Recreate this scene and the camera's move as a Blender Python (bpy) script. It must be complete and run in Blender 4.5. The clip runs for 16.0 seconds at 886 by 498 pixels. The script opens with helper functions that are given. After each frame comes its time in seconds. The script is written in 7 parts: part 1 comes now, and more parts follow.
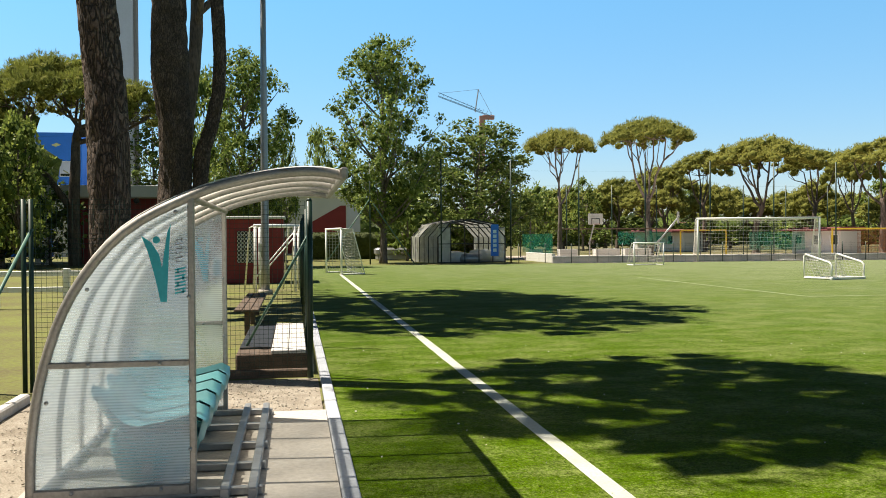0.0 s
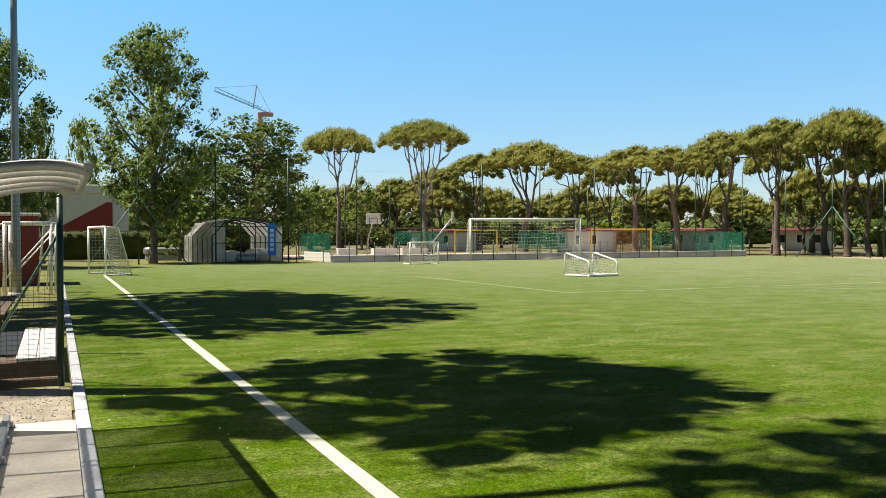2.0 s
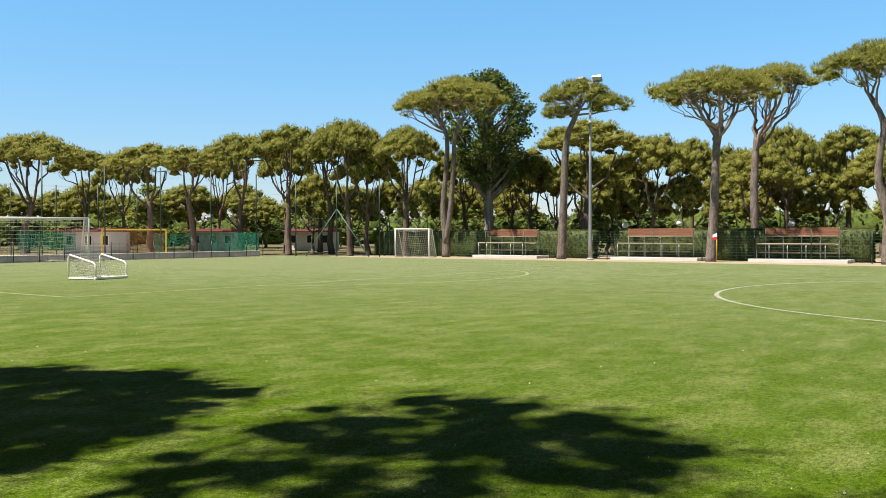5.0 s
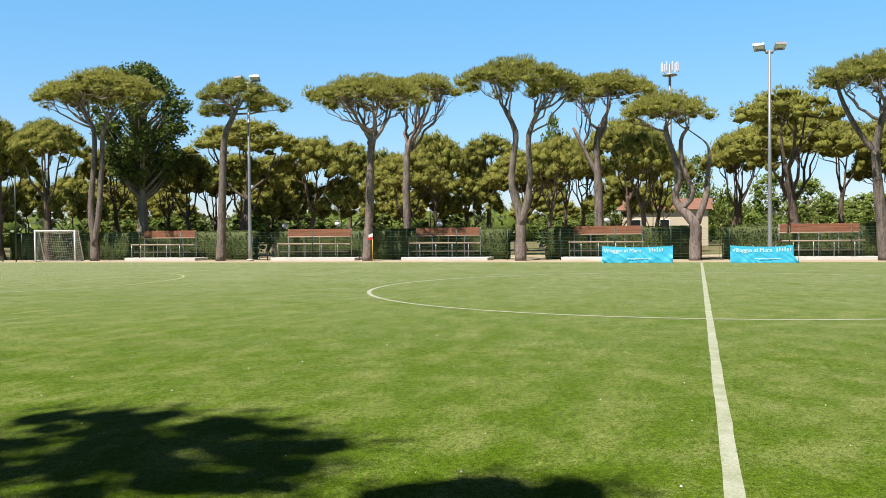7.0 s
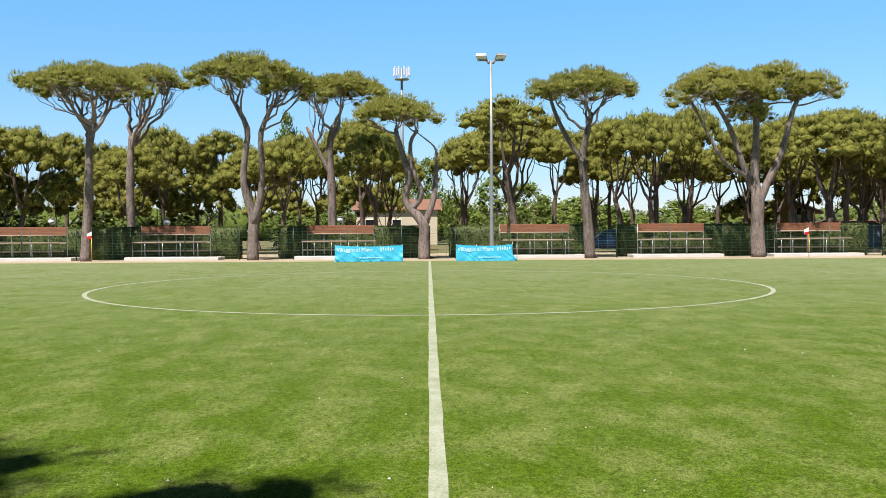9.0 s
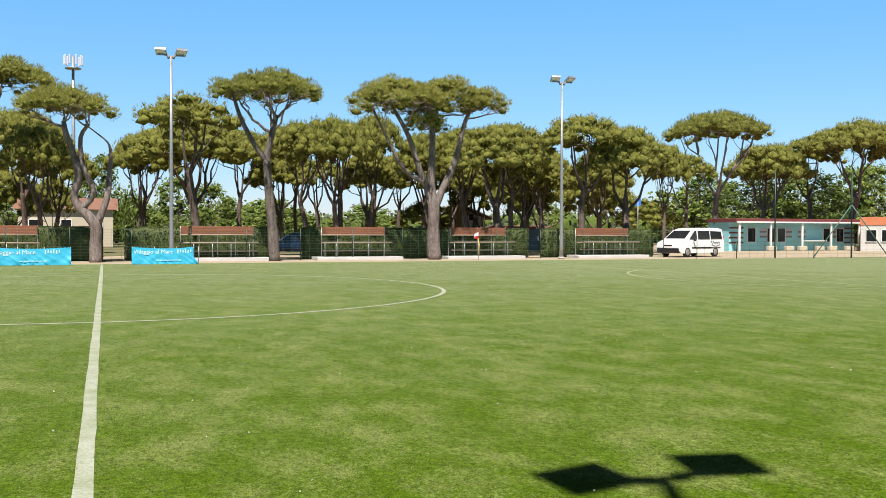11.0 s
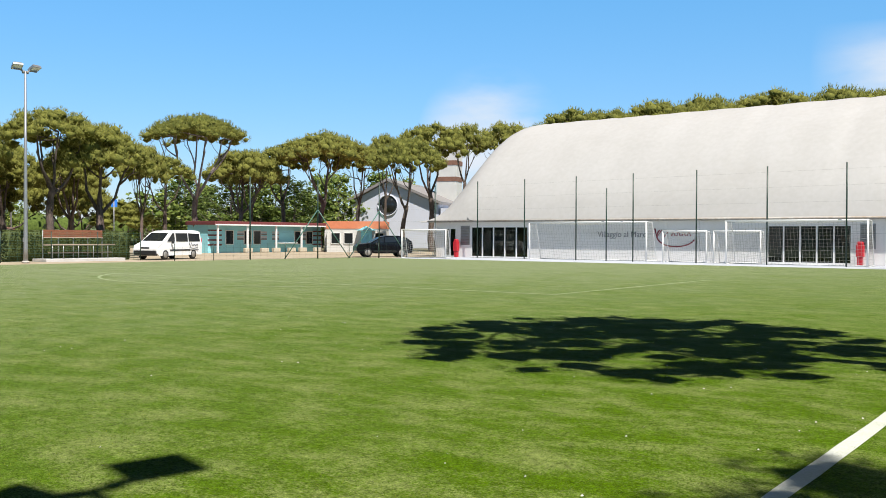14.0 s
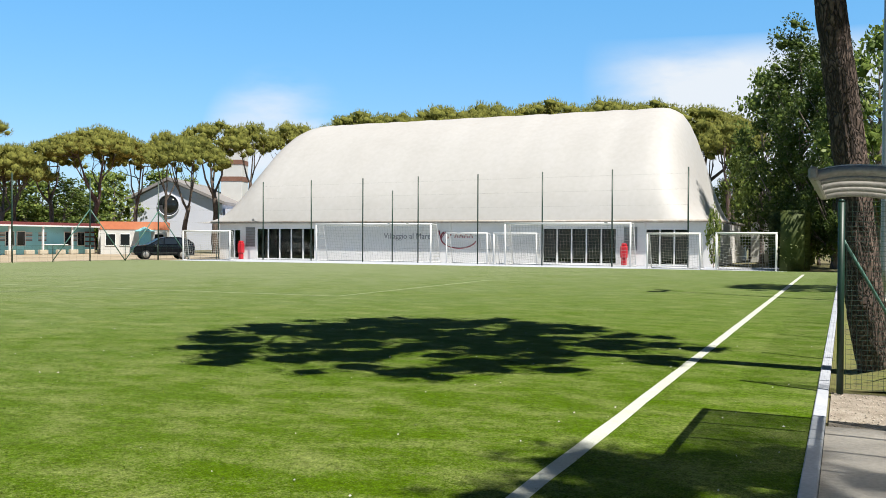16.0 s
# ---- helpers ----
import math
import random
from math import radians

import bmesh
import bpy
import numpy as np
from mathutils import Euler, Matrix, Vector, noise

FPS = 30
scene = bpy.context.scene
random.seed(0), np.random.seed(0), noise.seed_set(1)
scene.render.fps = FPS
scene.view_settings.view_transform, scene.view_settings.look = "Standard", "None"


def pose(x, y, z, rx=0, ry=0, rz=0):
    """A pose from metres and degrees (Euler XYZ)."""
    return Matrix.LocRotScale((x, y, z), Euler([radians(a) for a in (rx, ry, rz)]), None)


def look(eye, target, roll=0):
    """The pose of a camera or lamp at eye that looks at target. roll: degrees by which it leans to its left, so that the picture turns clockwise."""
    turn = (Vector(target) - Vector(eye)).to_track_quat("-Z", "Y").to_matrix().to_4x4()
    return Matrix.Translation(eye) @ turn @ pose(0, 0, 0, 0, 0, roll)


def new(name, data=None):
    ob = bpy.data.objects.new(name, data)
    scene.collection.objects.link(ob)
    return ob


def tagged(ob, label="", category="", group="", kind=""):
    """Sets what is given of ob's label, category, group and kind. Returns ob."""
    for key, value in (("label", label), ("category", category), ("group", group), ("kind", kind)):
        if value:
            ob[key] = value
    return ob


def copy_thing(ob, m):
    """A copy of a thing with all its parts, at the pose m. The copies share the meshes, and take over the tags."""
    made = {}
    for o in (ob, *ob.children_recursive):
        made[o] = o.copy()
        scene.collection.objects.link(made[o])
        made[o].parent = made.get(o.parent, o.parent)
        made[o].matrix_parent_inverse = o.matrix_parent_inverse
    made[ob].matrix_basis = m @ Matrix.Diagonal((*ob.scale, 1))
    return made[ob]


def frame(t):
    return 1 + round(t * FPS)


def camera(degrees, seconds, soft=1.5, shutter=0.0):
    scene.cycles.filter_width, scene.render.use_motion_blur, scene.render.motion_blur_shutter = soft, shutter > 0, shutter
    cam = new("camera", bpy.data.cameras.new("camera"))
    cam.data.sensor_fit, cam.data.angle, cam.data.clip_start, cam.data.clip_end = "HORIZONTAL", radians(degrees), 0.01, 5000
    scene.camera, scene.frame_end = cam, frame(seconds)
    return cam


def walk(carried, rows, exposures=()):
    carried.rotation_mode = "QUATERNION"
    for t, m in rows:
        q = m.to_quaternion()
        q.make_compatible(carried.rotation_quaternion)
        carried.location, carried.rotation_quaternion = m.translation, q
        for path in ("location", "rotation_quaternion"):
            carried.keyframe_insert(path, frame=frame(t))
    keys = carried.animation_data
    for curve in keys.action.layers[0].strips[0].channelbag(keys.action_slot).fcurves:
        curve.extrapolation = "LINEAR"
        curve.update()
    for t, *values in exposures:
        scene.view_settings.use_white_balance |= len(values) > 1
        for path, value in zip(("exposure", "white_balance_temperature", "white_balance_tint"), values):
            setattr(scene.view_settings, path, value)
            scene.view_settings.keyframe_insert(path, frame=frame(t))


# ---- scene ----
cam = camera(52.35, 16.0, soft=0.9)
# seconds, yaw, pitch, roll; the lens swings on an arm about the body at the origin
REACH, EYE = 0.534, 1.54
TURNS = [
    (0.0, -9.36, -0.74, 0.36),
    (0.5, -12.42, -0.77, 0.32),
    (1.0, -16.03, -0.81, 0.29),
    (1.5, -19.63, -0.82, 0.24),
    (2.0, -23.26, -0.85, 0.19),
    (2.5, -27.41, -0.87, 0.25),
    (3.0, -32.22, -0.88, 0.13),
    (3.5, -37.01, -0.91, 0.13),
    (4.0, -42.31, -0.92, 0.11),
    (4.5, -47.68, -0.90, 0.11),
    (5.0, -53.10, -0.90, 0.13),
    (7.5, -78.77, -1.02, 0.59),
    (8.0, -82.82, -1.07, 0.58),
    (10.5, -105.04, -1.07, -0.10),
    (11.0, -110.57, -1.00, -0.14),
    (11.5, -116.15, -0.96, -0.14),
    (12.0, -121.84, -0.92, -0.13),
    (12.5, -127.46, -0.87, -0.16),
    (13.0, -132.85, -0.81, -0.20),
    (13.5, -137.97, -0.77, -0.25),
    (14.0, -142.60, -0.74, -0.25),
    (14.5, -146.65, -0.73, -0.25),
    (15.0, -150.14, -0.67, -0.27),
    (15.5, -153.32, -0.62, -0.28),
    (16.0, -155.97, -0.57, -0.33),
]
walk(cam, [(t, pose(-REACH * math.sin(radians(y)), REACH * math.cos(radians(y)), EYE, 90 + p, r, y)) for t, y, p, r in TURNS],
    exposures=[(0.0, 0.92, 6950, 10), (3.5, 0.87, 6850, 10), (5.0, 0.87, 6800, 11), (7.5, 0.87, 6550, 12), (10.5, 0.83, 6450, 13), (12.5, 0.69, 6300, 13), (14.0, 0.73, 6250, 12), (16.0, 0.78, 6300, 11)])

# ---- light: clear midday sky, sun high over the near touchline ----
SUN = Vector((-0.51, 0.235, 1.0)).normalized()
world = bpy.data.worlds.new("sky")
scene.world = world
world.use_nodes = True
wn, wl = world.node_tree.nodes, world.node_tree.links
sky = wn.new("ShaderNodeTexSky")
sky.sky_type, sky.sun_disc = "NISHITA", False
sky.sun_elevation, sky.sun_rotation = math.asin(SUN.z), math.atan2(SUN.x, SUN.y)
sky.air_density, sky.dust_density, sky.ozone_density = 1.0, 0.1, 3.0
tint = wn.new("ShaderNodeMix")
tint.data_type, tint.blend_type = "RGBA", "MULTIPLY"
tint.inputs[0].default_value = 1.0
wl.new(sky.outputs[0], tint.inputs[6])
# paler towards the horizon, dimmed to dark blue overhead to weaken skylight in shadows
wc = wn.new("ShaderNodeTexCoord")
sep, ramp = wn.new("ShaderNodeSeparateXYZ"), wn.new("ShaderNodeValToRGB")
wl.new(wc.outputs["Generated"], sep.inputs[0]), wl.new(sep.outputs[2], ramp.inputs[0]), wl.new(ramp.outputs[0], tint.inputs[7])
ramp.color_ramp.elements[0].color = (0.72, 0.73, 0.90, 1)
ramp.color_ramp.elements.new(0.10).color = (1.08, 1.13, 1.20, 1)
ramp.color_ramp.elements[1].position, ramp.color_ramp.elements[1].color = 0.9, (0.022, 0.032, 0.044, 1)
ramp.color_ramp.elements.new(0.43).color = (0.075, 0.115, 0.15, 1)
mid_sky = ramp.color_ramp.elements.new(0.285)
mid_sky.color = (0.74, 1.30, 1.42, 1)
# thin white cloud low in the south
dot = wn.new("ShaderNodeVectorMath")
dot.operation = "DOT_PRODUCT"
dot.inputs[1].default_value = Vector((0.085, -0.98, 0.168)).normalized()
wl.new(wc.outputs["Generated"], dot.inputs[0])
near = wn.new("ShaderNodeMapRange")
near.inputs[1].default_value, near.inputs[2].default_value = 0.984, 0.996
wl.new(dot.outputs["Value"], near.inputs[0])
wm, wz = wn.new("ShaderNodeMapping"), wn.new("ShaderNodeTexNoise")
wm.inputs["Scale"].default_value = (1.0, 1.0, 3.2)
wz.inputs["Scale"].default_value, wz.inputs["Detail"].default_value, wz.inputs["Roughness"].default_value = 3.4, 8, 0.52
wl.new(wc.outputs["Generated"], wm.inputs[0]), wl.new(wm.outputs[0], wz.inputs[0])
puff = wn.new("ShaderNodeMapRange")
puff.inputs[1].default_value, puff.inputs[2].default_value = 0.36, 0.56
wl.new(wz.outputs[0], puff.inputs[0])
low = wn.new("ShaderNodeMapRange")
low.inputs[1].default_value, low.inputs[2].default_value, low.inputs[3].default_value, low.inputs[4].default_value = 0.185, 0.215, 1.0, 0.0
wl.new(sep.outputs[2], low.inputs[0])
flat_cloud = wn.new("ShaderNodeMath")
flat_cloud.operation = "MULTIPLY"
wl.new(low.outputs[0], flat_cloud.inputs[0]), wl.new(puff.outputs[0], flat_cloud.inputs[1])
dot_b = wn.new("ShaderNodeVectorMath")
dot_b.operation = "DOT_PRODUCT"
dot_b.inputs[1].default_value = Vector((0.56, -0.82, 0.108)).normalized()
wl.new(wc.outputs["Generated"], dot_b.inputs[0])
near_b = wn.new("ShaderNodeMapRange")
near_b.inputs[1].default_value, near_b.inputs[2].default_value = 0.9965, 0.9996
wl.new(dot_b.outputs["Value"], near_b.inputs[0])
most = wn.new("ShaderNodeMath")
most.operation = "MAXIMUM"
wl.new(near.outputs[0], most.inputs[0]), wl.new(near_b.outputs[0], most.inputs[1])
both = wn.new("ShaderNodeMath")
both.operation = "MULTIPLY"
wl.new(most.outputs[0], both.inputs[0]), wl.new(flat_cloud.outputs[0], both.inputs[1])
veil = wn.new("ShaderNodeMix")
veil.data_type = "RGBA"
veil.inputs[7].default_value = (6.2, 6.6, 6.9, 1)
wl.new(both.outputs[0], veil.inputs[0]), wl.new(tint.outputs[2], veil.inputs[6])
wn["Background"].inputs["Strength"].default_value = 0.078
wl.new(veil.outputs[2], wn["Background"].inputs["Color"])
lamp = bpy.data.lights.new("sun", "SUN")
lamp.energy, lamp.angle, lamp.color = 5.0, radians(0.53), (1.0, 0.94, 0.83)
new("sun", lamp).matrix_world = look(SUN * 60, (0, 0, 0))


# ---- materials ----
def mat(name, color, rough=0.6, metal=0.0, var=0.15, scale=3.0, fine=40.0, bump=0.0, spec=0.5, alt=None, island=0.0, obj=0.0, translucent=0.0, stretch=None):
    """Two noises, coarse and fine, vary a base colour towards alt; bump gives fine relief."""
    m = bpy.data.materials.new(name)
    m.use_nodes = True
    n, l = m.node_tree.nodes, m.node_tree.links
    b = n["Principled BSDF"]
    b.inputs["Roughness"].default_value, b.inputs["Metallic"].default_value = rough, metal
    b.inputs["Specular IOR Level"].default_value = spec
    c = Vector(color)
    alt = Vector(alt) if alt else c * (1 - 2 * var)
    co = n.new("ShaderNodeTexCoord")
    src = co.outputs["Object"]
    if stretch:
        mp = n.new("ShaderNodeMapping")
        mp.inputs["Scale"].default_value = stretch
        l.new(src, mp.inputs[0])
        src = mp.outputs[0]
    big, small = n.new("ShaderNodeTexNoise"), n.new("ShaderNodeTexNoise")
    big.inputs["Scale"].default_value, big.inputs["Detail"].default_value = scale, 4
    small.inputs["Scale"].default_value, small.inputs["Detail"].default_value = fine, 5
    l.new(src, big.inputs[0]), l.new(src, small.inputs[0])
    ad = n.new("ShaderNodeMath")
    ad.operation = "ADD"
    l.new(big.outputs[0], ad.inputs[0]), l.new(small.outputs[0], ad.inputs[1])
    rg = n.new("ShaderNodeMapRange")
    rg.inputs[1].default_value, rg.inputs[2].default_value = 0.7, 1.3
    l.new(ad.outputs[0], rg.inputs[0])
    mx = n.new("ShaderNodeMix")
    mx.data_type = "RGBA"
    mx.inputs[6].default_value, mx.inputs[7].default_value = (*alt, 1), (*c, 1)
    l.new(rg.outputs[0], mx.inputs[0])
    out = mx.outputs[2]
    for amount, node, sock in ((island, "ShaderNodeNewGeometry", "Random Per Island"), (obj, "ShaderNodeObjectInfo", "Random")):
        if amount:
            gi = n.new(node)
            hs = n.new("ShaderNodeHueSaturation")
            r1, r2 = n.new("ShaderNodeMapRange"), n.new("ShaderNodeMapRange")
            r1.inputs[3].default_value, r1.inputs[4].default_value = 1 - amount, 1 + amount
            r2.inputs[3].default_value, r2.inputs[4].default_value = 0.5 + 0.06 * amount, 0.5 - 0.06 * amount
            l.new(gi.outputs[sock], r1.inputs[0]), l.new(gi.outputs[sock], r2.inputs[0])
            l.new(r1.outputs[0], hs.inputs["Value"]), l.new(r2.outputs[0], hs.inputs["Hue"])
            l.new(out, hs.inputs["Color"])
            out = hs.outputs[0]
    l.new(out, b.inputs["Base Color"])
    if bump:
        bp = n.new("ShaderNodeBump")
        bp.inputs["Strength"].default_value, bp.inputs["Distance"].default_value = min(1.0, bump), 0.02
        l.new(ad.outputs[0], bp.inputs["Height"]), l.new(bp.outputs[0], b.inputs["Normal"])
    if translucent:
        tr, ms = n.new("ShaderNodeBsdfTranslucent"), n.new("ShaderNodeMixShader")
        ms.inputs[0].default_value = translucent
        l.new(out, tr.inputs[0]), l.new(b.outputs[0], ms.inputs[1]), l.new(tr.outputs[0], ms.inputs[2])
        l.new(ms.outputs[0], n["Material Output"].inputs[0])
    return m


def turf_material():
    """Synthetic grass: deep green pile, pale patches where the fibres lie over, brushed bands and fine grain."""
    m = bpy.data.materials.new("artificial_turf")
    m.use_nodes = True
    n, l = m.node_tree.nodes, m.node_tree.links
    b = n["Principled BSDF"]
    b.inputs["Roughness"].default_value, b.inputs["Specular IOR Level"].default_value = 0.8, 0.0
    b.inputs["Sheen Weight"].default_value, b.inputs["Sheen Roughness"].default_value = 0.08, 0.22
    b.inputs["Sheen Tint"].default_value = (0.92, 0.97, 0.78, 1)
    co = n.new("ShaderNodeTexCoord")

    def noise_sum(parts, start):
        """Weighted noises; each part is (scale, stretch, detail, roughness, weight)."""
        total, nodes = None, []
        for scale, stretch, detail, rough, gain in parts:
            mp, t, k = n.new("ShaderNodeMapping"), n.new("ShaderNodeTexNoise"), n.new("ShaderNodeMath")
            mp.inputs["Scale"].default_value = stretch
            t.inputs["Scale"].default_value, t.inputs["Detail"].default_value, t.inputs["Roughness"].default_value = scale, detail, rough
            k.operation, k.inputs[1].default_value = "MULTIPLY_ADD", gain
            l.new(co.outputs["Object"], mp.inputs[0]), l.new(mp.outputs[0], t.inputs[0]), l.new(t.outputs[0], k.inputs[0])
            if total:
                l.new(total, k.inputs[2])
            else:
                k.inputs[2].default_value = start - 0.5 * sum(p[4] for p in parts)
            total = k.outputs[0]
            nodes.append(t)
        return total, nodes

    patch, _ = noise_sum(((0.07, (1, 1, 1), 2, 0.5, 0.5), (1.5, (0.8, 1.2, 1), 6, 0.68, 4.6), (0.5, (0.05, 1.6, 1), 2, 0.5, 0.6), (40, (1, 1, 1), 3, 0.8, 4.0)), 0.24)
    grain, nodes = noise_sum(((4, (1, 1, 1), 5, 0.7, 0.6), (16, (1, 1, 1), 4, 0.8, 2.3), (75, (1, 1, 1), 3, 0.85, 3.6)), 1.0)
    mx = n.new("ShaderNodeMix")
    mx.data_type, mx.clamp_factor = "RGBA", True
    mx.inputs[6].default_value, mx.inputs[7].default_value = (0.054, 0.1, 0.002, 1), (0.141, 0.173, 0.048, 1)
    l.new(patch, mx.inputs[0])
    # grazing-view paleness put into the colour, growing with distance from the near touchline
    sp, wx, wy, ab, distance_mask = n.new("ShaderNodeSeparateXYZ"), n.new("ShaderNodeMapRange"), n.new("ShaderNodeMapRange"), n.new("ShaderNodeMath"), n.new("ShaderNodeMath")
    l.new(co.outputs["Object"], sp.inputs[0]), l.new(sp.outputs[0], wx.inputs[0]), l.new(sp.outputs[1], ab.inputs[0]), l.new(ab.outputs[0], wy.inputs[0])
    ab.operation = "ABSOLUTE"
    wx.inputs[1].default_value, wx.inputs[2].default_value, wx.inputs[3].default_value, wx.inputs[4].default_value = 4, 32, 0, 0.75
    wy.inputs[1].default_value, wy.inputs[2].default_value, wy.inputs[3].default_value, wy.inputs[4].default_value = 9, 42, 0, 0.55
    distance_mask.operation = "ADD"
    l.new(wx.outputs[0], distance_mask.inputs[0]), l.new(wy.outputs[0], distance_mask.inputs[1])
    pale_breakup, _ = noise_sum(((0.4, (1, 1, 1), 4, 0.7, 1.6), (2.2, (0.7, 1.3, 1), 5, 0.7, 2.4)), 0.9)
    amount, grazing_pale = n.new("ShaderNodeMath"), n.new("ShaderNodeMix")
    amount.operation, grazing_pale.data_type, grazing_pale.clamp_factor = "MULTIPLY", "RGBA", True
    l.new(distance_mask.outputs[0], amount.inputs[0]), l.new(pale_breakup, amount.inputs[1]), l.new(amount.outputs[0], grazing_pale.inputs[0])
    l.new(mx.outputs[2], grazing_pale.inputs[6])
    # pale grey-green that stands for turf seen at a flat angle
    grazing_pale.inputs[7].default_value = (0.166, 0.198, 0.1, 1)
    cl, cb, mul = n.new("ShaderNodeClamp"), n.new("ShaderNodeCombineColor"), n.new("ShaderNodeMix")
    cl.inputs[1].default_value, cl.inputs[2].default_value = 0.3, 2.4
    l.new(grain, cl.inputs[0])
    for i in range(3):
        l.new(cl.outputs[0], cb.inputs[i])
    mul.data_type, mul.blend_type = "RGBA", "MULTIPLY"
    mul.inputs[0].default_value = 1
    l.new(grazing_pale.outputs[2], mul.inputs[6]), l.new(cb.outputs[0], mul.inputs[7]), l.new(mul.outputs[2], b.inputs["Base Color"])
    bp = n.new("ShaderNodeBump")
    bp.inputs["Strength"].default_value, bp.inputs["Distance"].default_value = 0.3, 0.02
    l.new(nodes[2].outputs[0], bp.inputs["Height"]), l.new(bp.outputs[0], b.inputs["Normal"])
    return m


def bark_material():
    """Thick plates parted by dark fissures."""
    m = mat("plated_bark", (0.205, 0.148, 0.12), 0.95, scale=3.0, fine=30, alt=(0.085, 0.06, 0.05))
    n, l = m.node_tree.nodes, m.node_tree.links
    b = n["Principled BSDF"]
    src = b.inputs["Base Color"].links[0].from_socket
    co, mp, vo, wb = n.new("ShaderNodeTexCoord"), n.new("ShaderNodeMapping"), n.new("ShaderNodeTexVoronoi"), n.new("ShaderNodeTexNoise")
    mp.inputs["Scale"].default_value = (1.0, 1.0, 0.26)
    l.new(co.outputs["Object"], mp.inputs[0])
    wb.inputs["Scale"].default_value, wb.inputs["Detail"].default_value = 5, 4
    l.new(mp.outputs[0], wb.inputs[0])
    ad = n.new("ShaderNodeVectorMath")
    ad.operation = "MULTIPLY_ADD"
    ad.inputs[1].default_value = (0.3, 0.3, 0.3)
    l.new(wb.outputs["Color"], ad.inputs[0]), l.new(mp.outputs[0], ad.inputs[2])
    vo.feature = "DISTANCE_TO_EDGE"
    vo.inputs["Scale"].default_value = 25
    l.new(ad.outputs[0], vo.inputs[0])
    rg = n.new("ShaderNodeMapRange")
    rg.inputs[1].default_value, rg.inputs[2].default_value, rg.inputs[3].default_value, rg.inputs[4].default_value = 0.0, 0.2, 0.42, 1.0
    l.new(vo.outputs[0], rg.inputs[0])
    cb, mx = n.new("ShaderNodeCombineColor"), n.new("ShaderNodeMix")
    mx.data_type, mx.blend_type = "RGBA", "MULTIPLY"
    mx.inputs[0].default_value = 1
    for i in range(3):
        l.new(rg.outputs[0], cb.inputs[i])
    l.new(src, mx.inputs[6]), l.new(cb.outputs[0], mx.inputs[7]), l.new(mx.outputs[2], b.inputs["Base Color"])
    bp = n.new("ShaderNodeBump")
    bp.inputs["Strength"].default_value, bp.inputs["Distance"].default_value = 1.0, 0.08
    l.new(rg.outputs[0], bp.inputs["Height"]), l.new(bp.outputs[0], b.inputs["Normal"])
    return m


def sheet_material(name, color, clear=0.35, ribs=0.0, diffuse=0.5, blur=0.0):
    """Milky twin-wall sheet: part clear, part translucent, lightly glossy, with fine ribs."""
    m = bpy.data.materials.new(name)
    m.use_nodes = True
    n, l = m.node_tree.nodes, m.node_tree.links
    b = n["Principled BSDF"]
    b.inputs["Base Color"].default_value, b.inputs["Roughness"].default_value = (*color, 1), 0.25
    tr, tl = n.new("ShaderNodeBsdfTransparent"), n.new("ShaderNodeBsdfTranslucent")
    tr.inputs[0].default_value, tl.inputs[0].default_value = (0.92, 0.94, 0.93, 1), (*color, 1)
    a, c = n.new("ShaderNodeMixShader"), n.new("ShaderNodeMixShader")
    a.inputs[0].default_value, c.inputs[0].default_value = diffuse, clear
    co, wv, ns = n.new("ShaderNodeTexCoord"), n.new("ShaderNodeTexWave"), n.new("ShaderNodeTexNoise")
    ns.inputs["Scale"].default_value, ns.inputs["Detail"].default_value = 2.5, 6
    l.new(co.outputs["Object"], ns.inputs[0])
    rg = n.new("ShaderNodeMapRange")
    rg.inputs[1].default_value, rg.inputs[2].default_value, rg.inputs[3].default_value, rg.inputs[4].default_value = 0.3, 0.7, clear - 0.12, clear + 0.12
    l.new(ns.outputs[0], rg.inputs[0])
    fac = rg.outputs[0]
    if ribs:
        wv.bands_direction = "Z"
        wv.inputs["Scale"].default_value = ribs
        l.new(co.outputs["Object"], wv.inputs[0])
        r2 = n.new("ShaderNodeMapRange")
        r2.inputs[3].default_value, r2.inputs[4].default_value = -0.07, 0.07
        l.new(wv.outputs[1], r2.inputs[0])
        ad = n.new("ShaderNodeMath")
        l.new(fac, ad.inputs[0]), l.new(r2.outputs[0], ad.inputs[1])
        fac = ad.outputs[0]
        bp = n.new("ShaderNodeBump")
        bp.inputs["Strength"].default_value, bp.inputs["Distance"].default_value = 0.3, 0.004
        l.new(wv.outputs[1], bp.inputs["Height"]), l.new(bp.outputs[0], b.inputs["Normal"])
    l.new(fac, c.inputs[0])
    l.new(b.outputs[0], a.inputs[1]), l.new(tl.outputs[0], a.inputs[2])
    seen = tr.outputs[0]
    if blur:
        rf, mb = n.new("ShaderNodeBsdfRefraction"), n.new("ShaderNodeMixShader")
        rf.inputs["Color"].default_value, rf.inputs["Roughness"].default_value, rf.inputs["IOR"].default_value = (0.84, 0.91, 0.97, 1), blur, 1.15
        mb.inputs[0].default_value = 0.9
        l.new(tr.outputs[0], mb.inputs[1]), l.new(rf.outputs[0], mb.inputs[2])
        seen = mb.outputs[0]
    l.new(a.outputs[0], c.inputs[1]), l.new(seen, c.inputs[2])
    l.new(c.outputs[0], n["Material Output"].inputs[0])
    return m


